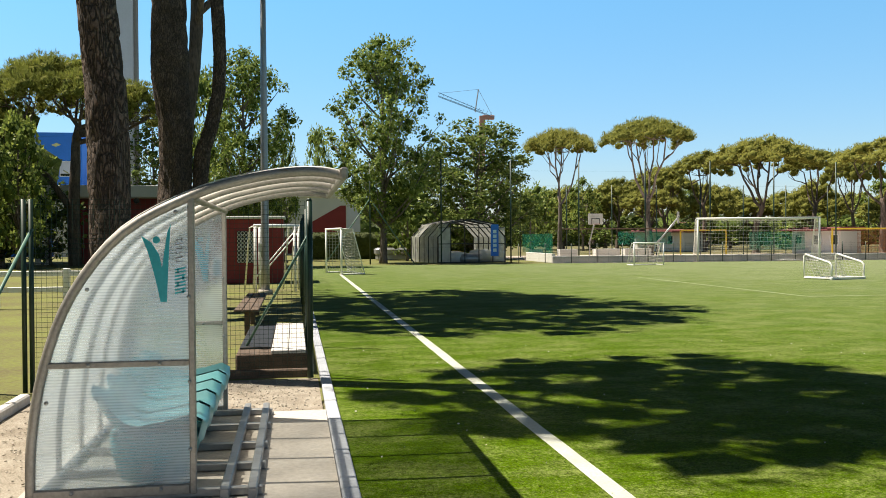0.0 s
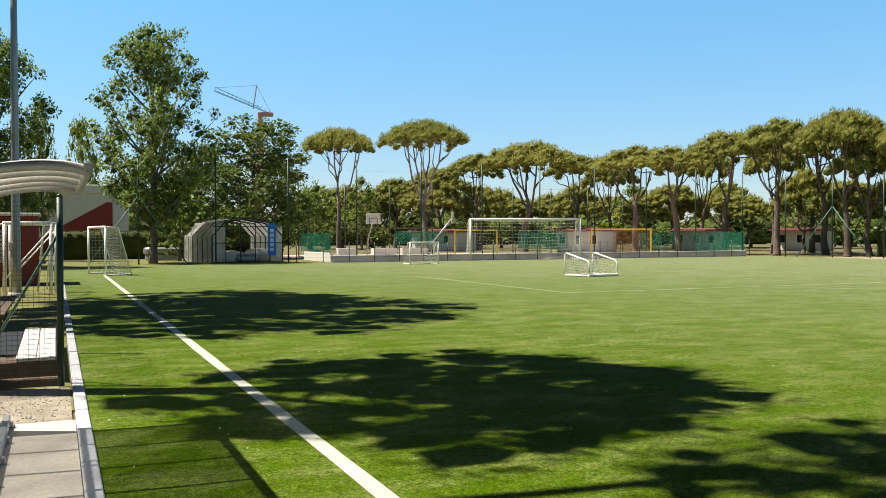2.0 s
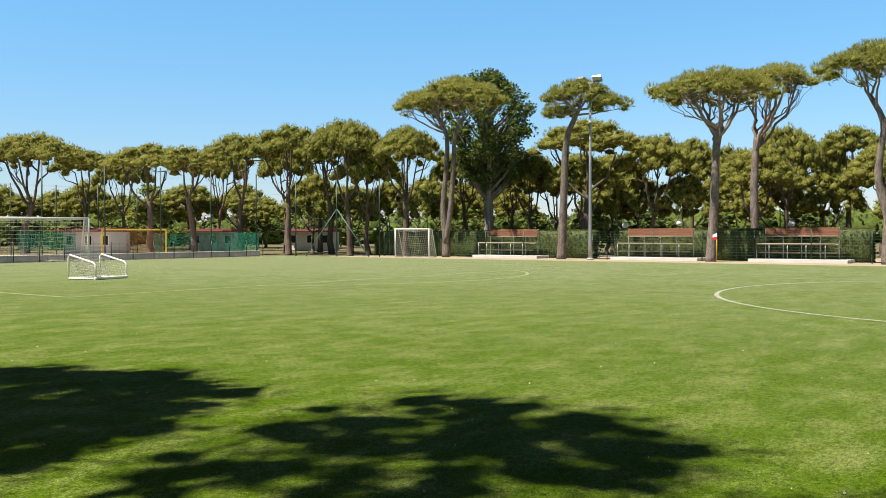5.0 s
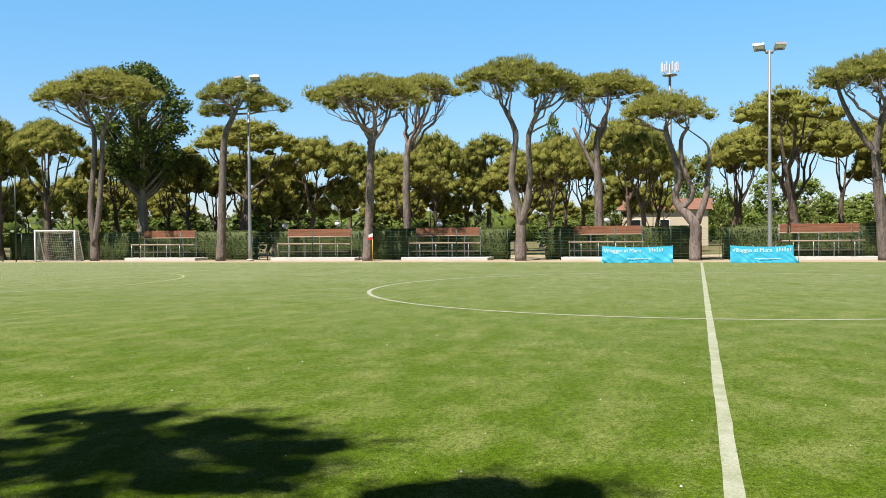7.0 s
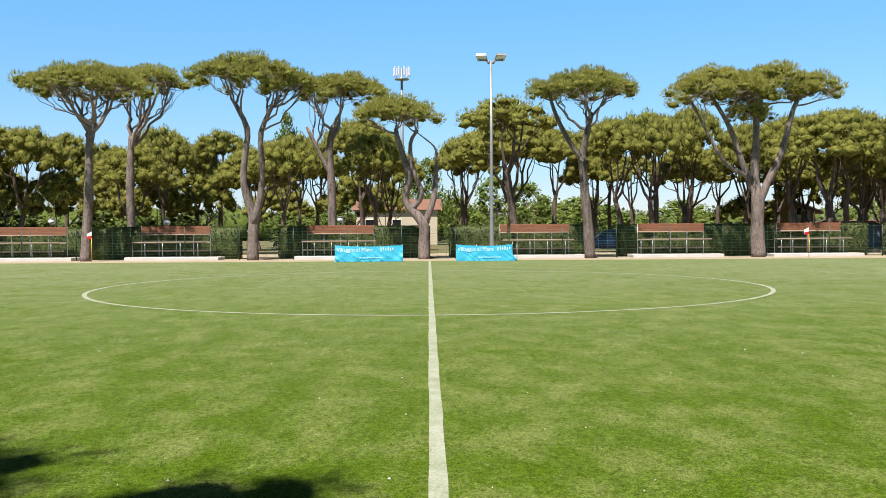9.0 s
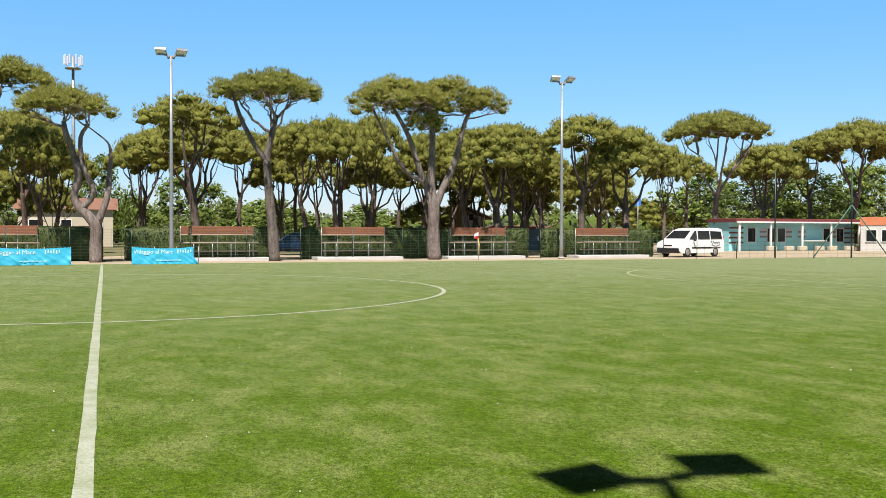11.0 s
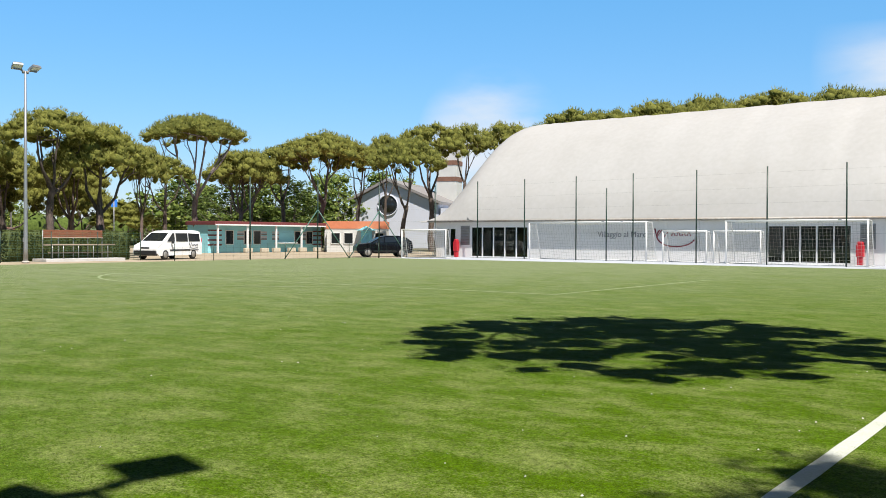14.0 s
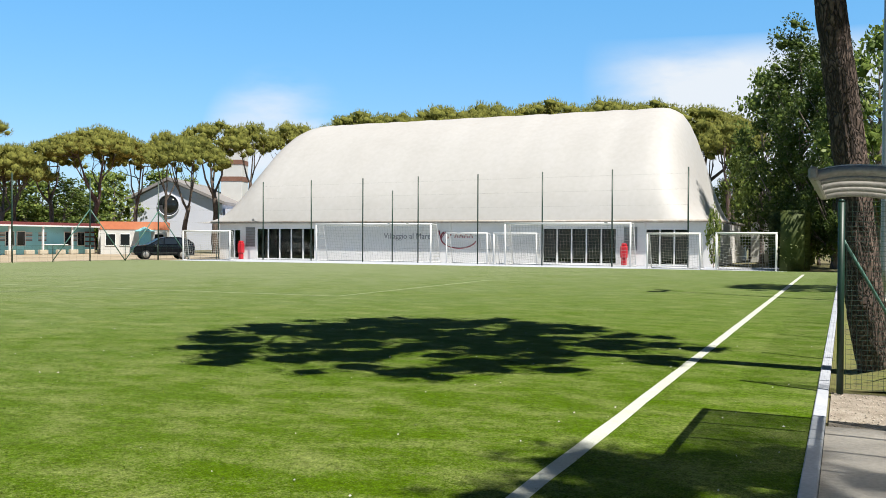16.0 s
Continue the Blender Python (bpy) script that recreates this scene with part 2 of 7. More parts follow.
def glass_material(name, tint, mirror=0.25):
    m = bpy.data.materials.new(name)
    m.use_nodes = True
    n, l = m.node_tree.nodes, m.node_tree.links
    g, t, x, lw = n.new("ShaderNodeBsdfGlossy"), n.new("ShaderNodeBsdfTransparent"), n.new("ShaderNodeMixShader"), n.new("ShaderNodeLayerWeight")
    g.inputs["Roughness"].default_value = 0.03
    t.inputs[0].default_value = (*tint, 1)
    lw.inputs[0].default_value = mirror
    l.new(lw.outputs[0], x.inputs[0]), l.new(t.outputs[0], x.inputs[1]), l.new(g.outputs[0], x.inputs[2])
    l.new(x.outputs[0], n["Material Output"].inputs[0])
    return m


TURF = turf_material()
BLADE = mat("turf_blades", (0.125, 0.17, 0.028), 0.5, scale=0.3, fine=1.5, alt=(0.07, 0.122, 0.006), island=0.35, spec=0.0, translucent=0.4)
LINE = mat("line_fibre", (0.53, 0.54, 0.50), 0.85, scale=3, fine=55, bump=0.6, alt=(0.40, 0.425, 0.34))
LINE_SOFT = mat("greyed_line_fibre", (0.37, 0.39, 0.33), 0.85, scale=3, fine=45, bump=0.6, alt=(0.20, 0.235, 0.13))
LINE_WORN = mat("worn_line_fibre", (0.30, 0.345, 0.20), 0.85, scale=0.6, fine=60, bump=0.5, alt=(0.17, 0.225, 0.08))
CONCRETE = mat("concrete", (0.54, 0.50, 0.45), 0.9, scale=1.1, fine=26, bump=0.3, alt=(0.38, 0.345, 0.305))
PLINTH = mat("weathered_plinth", (0.60, 0.58, 0.57), 0.9, scale=1.2, fine=20, bump=0.3, alt=(0.44, 0.425, 0.41))
KERB = mat("kerb_concrete", (0.45, 0.475, 0.525), 0.85, scale=1.6, fine=30, bump=0.2, alt=(0.33, 0.35, 0.395))
GRAVEL = mat("gravel", (0.44, 0.39, 0.325), 0.95, scale=3.5, fine=75, bump=1.0, alt=(0.19, 0.155, 0.115))
STONES = mat("loose_stones", (0.50, 0.445, 0.375), 0.95, scale=3, fine=40, alt=(0.33, 0.285, 0.23), island=0.25)
SAND = mat("sandy_path", (0.395, 0.334, 0.251), 0.95, scale=0.5, fine=14, bump=0.5, alt=(0.258, 0.205, 0.129))
GRASS = mat("rough_grass", (0.15, 0.172, 0.032), 0.95, scale=0.7, fine=14, bump=1.0, alt=(0.105, 0.088, 0.036))
NEEDLES_FLOOR = mat("needle_litter", (0.152, 0.114, 0.061), 0.95, scale=0.25, fine=9, bump=0.8, alt=(0.099, 0.114, 0.03))
COURT = mat("court_paving", (0.62, 0.53, 0.455), 0.9, scale=0.6, fine=25, bump=0.2)
BARK = mat("pine_bark", (0.245, 0.2, 0.18), 0.95, scale=4.0, fine=14, bump=1.0, alt=(0.065, 0.05, 0.044), stretch=(1.6, 1.6, 0.45), obj=0.2)
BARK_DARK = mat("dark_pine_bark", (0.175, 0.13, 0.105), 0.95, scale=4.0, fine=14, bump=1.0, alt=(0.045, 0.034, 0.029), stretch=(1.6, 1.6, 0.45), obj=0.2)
BARK_NEAR = bark_material()
BARK_PALE = mat("pale_bark", (0.319, 0.281, 0.236), 0.95, scale=2, fine=10, bump=0.8, alt=(0.152, 0.122, 0.091), stretch=(1.5, 1.5, 0.4))
LIMB = mat("limb_bark", (0.31, 0.25, 0.225), 0.9, scale=2, fine=14, bump=0.6, alt=(0.12, 0.094, 0.085))
NEEDLE = mat("pine_needles", (0.378, 0.382, 0.1), 0.7, scale=0.5, fine=3, alt=(0.268, 0.274, 0.067), island=0.2, obj=0.12, translucent=0.42, spec=0.2)
NEEDLE_GREEN = mat("green_pine_needles", (0.31, 0.335, 0.075), 0.7, scale=0.5, fine=3, alt=(0.18, 0.2, 0.045), island=0.25, translucent=0.35, spec=0.2)
# fill lumps: needle green darkened to stand for shade inside the crown
NEEDLE_CORE = mat("shade_dark_inner_needles", (0.20, 0.20, 0.045), 0.9, scale=3.0, fine=22, bump=1.0, alt=(0.07, 0.078, 0.017), spec=0.1)
LEAF = mat("broad_leaves", (0.25, 0.32, 0.075), 0.5, scale=0.6, fine=3, alt=(0.145, 0.2, 0.042), island=0.4, obj=0.15, translucent=0.4, spec=0.3)
LEAF_DARK = mat("dark_leaves", (0.10, 0.148, 0.034), 0.5, scale=0.6, fine=3, alt=(0.05, 0.08, 0.018), island=0.35, obj=0.15, translucent=0.3, spec=0.3)
LEAF_MID = mat("mid_green_leaves", (0.17, 0.23, 0.055), 0.5, scale=0.6, fine=3, alt=(0.095, 0.135, 0.03), island=0.35, obj=0.15, translucent=0.35, spec=0.3)
# leaf green darkened the same way, inner shade held in the colour
LEAF_CORE = mat("shade_dark_inner_leaves", (0.12, 0.165, 0.035), 0.9, scale=3, fine=18, bump=1.0, alt=(0.04, 0.06, 0.013), spec=0.1)
# distance haze painted into the leaf colour: paler and greyer
HAZED_LEAF = mat("hazed_far_leaves", (0.20, 0.235, 0.13), 0.7, scale=0.1, fine=1, alt=(0.12, 0.15, 0.085), island=0.3, translucent=0.25, spec=0.1)
HEDGE = mat("hedge_leaves", (0.092, 0.118, 0.034), 0.7, scale=1.2, fine=8, alt=(0.052, 0.072, 0.02), island=0.3, translucent=0.15, spec=0.3)
WHITE = mat("white_paint", (0.82, 0.82, 0.80), 0.4, var=0.04, scale=2, fine=30)
WALL_WHITE = mat("white_render", (0.593, 0.585, 0.555), 0.85, var=0.06, scale=0.7, fine=18, bump=0.15)
STEEL = mat("galvanised_steel", (0.38, 0.388, 0.395), 0.45, 0.6, var=0.12, scale=3, fine=25)
ALU = mat("weathered_aluminium", (0.38, 0.365, 0.342), 0.55, 0.5, var=0.18, scale=4, fine=40)
GREEN = mat("green_paint", (0.009, 0.038, 0.024), 0.45, var=0.2, scale=3, fine=30)
GREEN_LIGHT = mat("faded_green_paint", (0.076, 0.182, 0.144), 0.5, var=0.15)
NET_WHITE = mat("white_cord", (0.547, 0.547, 0.502), 0.9, var=0.15)
SEAT = mat("aqua_plastic", (0.15, 0.44, 0.48), 0.35, var=0.06, scale=3, fine=12)
TIMBER = mat("red_brown_timber", (0.251, 0.095, 0.047), 0.7, scale=1.5, fine=14, bump=0.3, alt=(0.152, 0.053, 0.027), stretch=(6, 0.6, 6))
WOOD_OLD = mat("old_timber", (0.152, 0.106, 0.076), 0.85, scale=2, fine=18, bump=0.5, alt=(0.068, 0.046, 0.034), stretch=(4, 0.8, 4))
BENCH = mat("grey_bench_timber", (0.36, 0.28, 0.21), 0.8, scale=1.5, fine=14, bump=0.3, alt=(0.25, 0.19, 0.14), stretch=(6, 0.6, 6))
BANNER = mat("cyan_banner", (0.03, 0.40, 0.62), 0.55, var=0.05, scale=2, fine=12)
HEM = mat("stained_hem", (0.40, 0.375, 0.34), 0.7, scale=0.9, fine=6, alt=(0.26, 0.215, 0.165))
MEMBRANE = mat("white_membrane", (0.435, 0.425, 0.412), 0.6, scale=0.25, fine=3, alt=(0.39, 0.378, 0.36), bump=0.05)
PANEL = mat("grey_white_panel", (0.80, 0.785, 0.765), 0.5, var=0.05, scale=0.8, fine=10)
RED = mat("brick_red_paint", (0.251, 0.027, 0.027), 0.7, var=0.12, scale=1, fine=18)
RED_BRIGHT = mat("signal_red", (0.52, 0.02, 0.03), 0.4, var=0.08)
BLUE = mat("blue_render", (0.035, 0.22, 0.80), 0.8, var=0.08, scale=0.8, fine=14)
TEAL = mat("teal_render", (0.34, 0.74, 0.82), 0.8, var=0.08, scale=0.8, fine=14)
TEAL_LOGO = mat("teal_print", (0.012, 0.36, 0.45), 0.5, var=0.08)
ORANGE = mat("orange_render", (0.608, 0.205, 0.099), 0.8, var=0.08)
DARK_RED = mat("dark_red_fascia", (0.167, 0.038, 0.038), 0.7, var=0.1)
CREAM = mat("cream_render", (0.532, 0.471, 0.365), 0.85, var=0.08, scale=0.6, fine=12)
TILE = mat("roof_tile", (0.25, 0.125, 0.085), 0.85, scale=1.2, fine=15, alt=(0.15, 0.075, 0.05))
OCHRE = mat("ochre_render", (0.40, 0.25, 0.10), 0.85, var=0.1, scale=0.6, fine=12)
SHED_BLUE = mat("blue_grey_boards", (0.12, 0.15, 0.24), 0.8, var=0.1, scale=0.6, fine=12)
ROOF_GREY = mat("grey_roof", (0.251, 0.236, 0.228), 0.8, var=0.1)
CHURCH = mat("pale_grey_render", (0.58, 0.60, 0.68), 0.85, var=0.05, scale=0.5, fine=10)
BLACK = mat("black_metal", (0.018, 0.018, 0.020), 0.5, var=0.1)
RUBBER = mat("tyre_rubber", (0.02, 0.02, 0.02), 0.85, var=0.1)
CAR_WHITE = mat("white_car_paint", (0.82, 0.82, 0.82), 0.22, var=0.02)
CAR_BLACK = mat("black_car_paint", (0.006, 0.006, 0.008), 0.2, var=0.05, spec=0.25)
CAR_BLUE = mat("blue_car_paint", (0.012, 0.018, 0.05), 0.2, var=0.05)
DARK_GLASS = mat("dark_glass", (0.015, 0.018, 0.02), 0.06, var=0.02)
LENS = mat("lamp_glass", (0.75, 0.76, 0.78), 0.12, var=0.03)
YELLOW = mat("yellow_paint", (0.547, 0.38, 0.023), 0.5, var=0.08)
ORANGE_NET = mat("orange_net", (0.319, 0.129, 0.046), 0.8, var=0.2)
PRINT_DARK = mat("dark_grey_print", (0.16, 0.16, 0.18), 0.6, var=0.05)
PRINT_RED = mat("dark_red_print", (0.30, 0.03, 0.05), 0.6, var=0.05)
PRINT_WHITE = mat("pale_print", (0.62, 0.82, 0.90), 0.6, var=0.05)
# crane paints, lightened to put the distance haze into the colour
CRANE_BLUE = mat("crane_blue", (0.20, 0.38, 0.55), 0.5, var=0.1)
CRANE_RED = mat("crane_red", (0.55, 0.26, 0.20), 0.5, var=0.1)
NET_GREEN = sheet_material("green_netting", (0.015, 0.17, 0.11), 0.46, diffuse=0.4)
SHEET = sheet_material("milky_sheet", (0.82, 0.87, 0.93), 0.69, ribs=18, diffuse=0.5, blur=0.19)
SHEET_ROOF = sheet_material("roof_sheet", (0.90, 0.88, 0.84), 0.33, diffuse=0.74)
SHEET_GREY = sheet_material("grey_clear_sheet", (0.74, 0.75, 0.73), 0.36)
GLASS = glass_material("window_glass", (0.55, 0.62, 0.62), 0.35)


# ---- building helpers ----
class Build:
    """Collects vertices and faces of one mesh."""

    def __init__(self):
        self.v, self.f, self.s = [], [], []

    def add(self, verts, faces, smooth=False):
        o = len(self.v)
        self.v += [tuple(p) for p in verts]
        self.f += [tuple(i + o for i in q) for q in faces]
        self.s += [smooth] * len(faces)
        return self

    def box(self, c, s, rz=0.0, bevel=0.0, m=None):
        """A box with centre c and size s, turned by rz degrees; bevel chamfers the upright and top edges."""
        x, y, z = (d / 2 for d in s)
        b = min(bevel, x * 0.9, y * 0.9, z * 0.9)
        ring = lambda a, d, h: [(-a, -d, h), (a, -d, h), (a, d, h), (-a, d, h)]
        if b:
            oct_ = lambda k, h: [(-x + k, -y, h), (x - k, -y, h), (x, -y + k, h), (x, y - k, h), (x - k, y, h), (-x + k, y, h), (-x, y - k, h), (-x, -y + k, h)]
            ins = lambda h: [(px * (x - b) / x, py * (y - b) / y, h) for px, py, _ in oct_(b, h)]
            vs = ins(-z) + oct_(b, -z + b) + oct_(b, z - b) + ins(z)
            fs = [tuple(range(7, -1, -1)), tuple(range(24, 32))]
            for k in range(3):
                fs += [(8 * k + i, 8 * k + (i + 1) % 8, 8 * k + 8 + (i + 1) % 8, 8 * k + 8 + i) for i in range(8)]
        else:
            vs = ring(x, y, -z) + ring(x, y, z)
            fs = [(3, 2, 1, 0), (4, 5, 6, 7)] + [(i, (i + 1) % 4, 4 + (i + 1) % 4, 4 + i) for i in range(4)]
        mm = Matrix.Translation(c) @ (m if m else pose(0, 0, 0, 0, 0, rz))
        return self.add([mm @ Vector(p) for p in vs], fs)

    def path(self, pts, radii, n=8, cap=True, smooth=True):
        """A tube along pts with a radius at each."""
        pts = [Vector(p) for p in pts]
        if not hasattr(radii, "__len__"):
            radii = [radii] * len(pts)
        vs, fs = [], []
        side = None
        for i, p in enumerate(pts):
            d = (pts[min(i + 1, len(pts) - 1)] - pts[max(i - 1, 0)]).normalized()
            if side is None:
                side = d.orthogonal().normalized()
            side = (side - d * side.dot(d)).normalized()
            up = d.cross(side)
            for k in range(n):
                a = 2 * math.pi * k / n
                vs.append(p + radii[i] * (math.cos(a) * side + math.sin(a) * up))
        for i in range(len(pts) - 1):
            for k in range(n):
                a, b = i * n + k, i * n + (k + 1) % n
                fs.append((a, b, b + n, a + n))
        if cap:
            fs += [tuple(range(n - 1, -1, -1)), tuple(range(len(vs) - n, len(vs)))]
        return self.add(vs, fs, smooth)

    def rod(self, a, b, r, n=8):
        return self.path([a, b], r, n, smooth=n > 5)

    def wire(self, a, b, r=0.003):
        return self.path([a, b], r, 3, cap=False, smooth=False)

    def quad(self, a, b, c, d):
        return self.add([a, b, c, d], [(0, 1, 2, 3)])

    def prism(self, poly, off):
        """A flat polygon (list of points) pushed out by the vector off."""
        k, off = len(poly), Vector(off)
        vs = [Vector(p) for p in poly] + [Vector(p) + off for p in poly]
        return self.add(vs, [tuple(range(k - 1, -1, -1)), tuple(range(k, 2 * k))] + [(i, (i + 1) % k, k + (i + 1) % k, k + i) for i in range(k)])

    def loft(self, rings, closed=True, cap=True, smooth=True):
        n = len(rings[0])
        vs = [p for r in rings for p in r]
        fs = []
        for i in range(len(rings) - 1):
            for k in range(n if closed else n - 1):
                a, b = i * n + k, i * n + (k + 1) % n
                fs.append((a, b, b + n, a + n))
        if cap and closed:
            fs += [tuple(range(n - 1, -1, -1)), tuple(range(len(vs) - n, len(vs)))]
        return self.add(vs, fs, smooth)

    def lump(self, c, r, rough=0.25, rng=random, squash=1.0, k=6):
        """A rough low ball."""
        c = Vector(c)
        vs = [c + Vector((0, 0, r * squash))]
        for i, (h, w) in enumerate(((0.42, 0.9), (-0.45, 0.86))):
            for j in range(k):
                a = 2 * math.pi * (j + 0.5 * i) / k
                q = r * (1 + rng.uniform(-rough, rough))
                vs.append(c + Vector((math.cos(a) * w * q, math.sin(a) * w * q, h * q * squash)))
        vs.append(c - Vector((0, 0, r * squash)))
        fs = [(0, 1 + j, 1 + (j + 1) % k) for j in range(k)]
        fs += [(1 + j, 1 + k + j, 1 + k + (j + 1) % k, 1 + (j + 1) % k) for j in range(k)]
        fs += [(1 + 2 * k, 1 + k + (j + 1) % k, 1 + k + j) for j in range(k)]
        return self.add(vs, fs, True)

    def mesh(self, name, material):
        me = bpy.data.meshes.new(name)
        me.from_pydata(self.v, [], self.f)
        me.polygons.foreach_set("use_smooth", self.s)
        me.materials.append(material)
        me.update()
        return me


def thing(name, label, category, at=(0, 0, 0), rz=0.0, group="", kind=""):
    """An Empty at the base of a thing, which parents its parts."""
    ob = new(name)
    ob.empty_display_size = 0.2
    ob.matrix_basis = pose(*at, 0, 0, rz)
    return tagged(ob, label, category, group, kind)


def part(name, build, material, parent, label=""):
    ob = new(name, build if isinstance(build, bpy.types.Mesh) else build.mesh(name, material))
    ob.parent = parent
    return tagged(ob, label)


def solo(name, build, material, label, category, at=(0, 0, 0), rz=0.0, group="", kind=""):
    ob = new(name, build.mesh(name, material))
    ob.matrix_basis = pose(*at, 0, 0, rz)
    return tagged(ob, label, category, group, kind)


def sheet(name, x0, y0, x1, y1, z, material, label, category, n=1):
    b = Build()
    b.add([(x0, y0, z), (x1, y0, z), (x1, y1, z), (x0, y1, z)], [(0, 1, 2, 3)])
    return solo(name, b, material, label, category, kind="structure")


def net(b, a, u, v, nu, nv, r=0.0035, sag=0.0):
    """Cords of a net on the patch a + s*u + t*v; sag lets it hang along -z."""
    a, u, v = Vector(a), Vector(u), Vector(v)
    at = lambda s, t: a + u * s + v * t - Vector((0, 0, sag * math.sin(math.pi * s) * t))
    for i in range(nu + 1):
        ps = [at(i / nu, k / 4) for k in range(5)] if sag else [at(i / nu, 0), at(i / nu, 1)]
        b.path(ps, r, 3, cap=False, smooth=False)
    for j in range(nv + 1):
        ps = [at(k / 6, j / nv) for k in range(7)] if sag else [at(0, j / nv), at(1, j / nv)]
        b.path(ps, r, 3, cap=False, smooth=False)


# ---- ground, pitch and paving ----
GX0, GX1, GY0, GY1 = 0.466, 47.2, -50.8, 50.6
b = Build()
steps = [-1500, -400, -150, -95, -70, -50.8, -25, 0, 25, 50.6, 70, 95, 150, 400, 1500]
vs = [(x, y, -0.035) for x in steps for y in steps]
k = len(steps)
b.add(vs, [(i * k + j, (i + 1) * k + j, (i + 1) * k + j + 1, i * k + j + 1) for i in range(k - 1) for j in range(k - 1)])
solo("ground", b, NEEDLES_FLOOR, "dry ground with pine litter and thin grass", "ground", kind="structure")
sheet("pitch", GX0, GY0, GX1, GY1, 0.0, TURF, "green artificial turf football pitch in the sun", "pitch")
sheet("grass_west", -60, 9.2, 0.35, 84, -0.012, GRASS, "dry mown grass behind the fence", "lawn")
sheet("grass_southwest", -60, -84, 0.35, -10.4, -0.012, GRASS, "dry mown grass under the pines", "lawn")
sheet("grass_north", 0.466, 50.6, 15.0, 84, -0.012, GRASS, "dry mown grass beyond the pitch", "lawn")
sheet("path_east", 47.2, -48, 52.6, 46, -0.008, SAND, "sandy path along the far touchline", "path")
sheet("path_outer", 53.8, -34, 63.0, 44, -0.009, SAND, "sandy path beyond the hedge", "path")
sheet("court_north", 15.0, 51.4, 46.5, 72, -0.01, COURT, "grey-brown paved small sports court", "court")
sheet("yard_southeast", 44.0, -75, 110, -34, -0.006, SAND, "pale sandy yard with parked vehicles", "yard")
sheet("path_south", 3.0, -57.4, 44.0, -50.8, -0.006, KERB, "pale paving before the air dome", "paving")

b = Build()
LW = 0.13


def strip(b, x0, y0, x1, y1, w=LW, z=0.005):
    d = Vector((x1 - x0, y1 - y0, 0)).normalized()
    s = Vector((-d.y, d.x, 0)) * w / 2
    p, q = Vector((x0, y0, z)), Vector((x1, y1, z))
    n = max(1, int((q - p).length / 0.5))
    rng = random.Random(4)
    left = [p.lerp(q, i / n) + s * rng.uniform(0.92, 1.1) for i in range(n + 1)]
    right = [p.lerp(q, i / n) - s * rng.uniform(0.92, 1.1) for i in range(n + 1)]
    b.add(left + right, [(i, n + 1 + i, n + 2 + i, i + 1) for i in range(n)])


def arc(b, cx, cy, r, a0, a1, w=LW, z=0.006, n=64):
    vs = []
    for i in range(n + 1):
        a = radians(a0 + (a1 - a0) * i / n)
        vs += [(cx + (r - w / 2) * math.cos(a), cy + (r - w / 2) * math.sin(a), z), (cx + (r + w / 2) * math.cos(a), cy + (r + w / 2) * math.sin(a), z)]
    b.add(vs, [(2 * i, 2 * i + 1, 2 * i + 3, 2 * i + 2) for i in range(n)])


CX, CY = 26.1, -0.06
strip(b, 1.987, -46.2, 1.987, 38.6)
solo("touchline", b, LINE, "broad white touchline on the turf", "pitch line", kind="structure")
b = Build()
strip(b, 2.06, CY, 46.6, CY, 0.115)
arc(b, CX, CY, 9.15, 0, 360, 0.115)
solo("halfway_line", b, LINE_SOFT, "white halfway line and centre circle", "pitch line", kind="structure")
b = Build()
for s in (1, -1):
    y = 21.3 if s > 0 else -21.6
    strip(b, 12.75, y, 39.4, y, 0.11)
    strip(b, 12.75, y + s * 0.06, 12.75, y + s * 11.3, 0.11)
    strip(b, 39.4, y + s * 0.06, 39.4, y + s * 11.3, 0.11)
    arc(b, CX, y + s * 5.5, 9.15, 180 + 37 if s > 0 else 37, 360 - 37 if s > 0 else 180 - 37, 0.11)
solo("penalty_lines", b, LINE_WORN, "faint worn white penalty area lines", "pitch line", kind="structure")

# kerb stones along the pitch, slab and gravel by the dugouts
b = Build()
b.box((-0.604, 0, -0.045), (1.908, 17.35, 0.09))
slab = solo("dugout_slab", b, CONCRETE, "pale worn concrete slab under the dugouts", "paving", kind="structure")
b = Build()
b.box((-1.05, 9.64, -0.05), (2.76, 1.92, 0.08))
b.box((-1.05, -9.64, -0.05), (2.76, 1.92, 0.08))
b.box((-2.2, 0, -0.05), (1.27, 17.35, 0.08))
solo("gravel_strip", b, GRAVEL, "loose pale gravel between slab and fence", "gravel", kind="structure")


# ---- trees ----
def tufts(b, rng, c, r, count, size, squash=0.7, thin=0.2, blades=3):
    """Small brushes of fine needles round a clump, most of them turned upwards and out."""
    for _ in range(count):
        d = Vector((rng.gauss(0, 1), rng.gauss(0, 1), rng.gauss(0.35, 0.9))).normalized()
        p = c + Vector((d.x * r, d.y * r, d.z * r * squash)) * rng.uniform(0.7, 1.0)
        ax = (d * 0.8 + Vector((rng.uniform(-.4, .4), rng.uniform(-.4, .4), rng.uniform(0.2, 1.2)))).normalized()
        s = ax.orthogonal().normalized()
        q = ax.cross(s)
        L = size * rng.uniform(0.6, 1.3)
        w = L * thin
        vs, fs = [], []
        for j in range(blades):
            a = (6.3 / blades) * j + rng.uniform(0, 2)
            o = math.cos(a) * s + math.sin(a) * q
            t = o.cross(ax)
            tip = p + ax * L + o * L * rng.uniform(0.25, 0.6)
            vs += [p - t * w * 0.5, p + t * w * 0.5, tip]
            fs.append((3 * j, 3 * j + 1, 3 * j + 2))
        b.add(vs, fs)


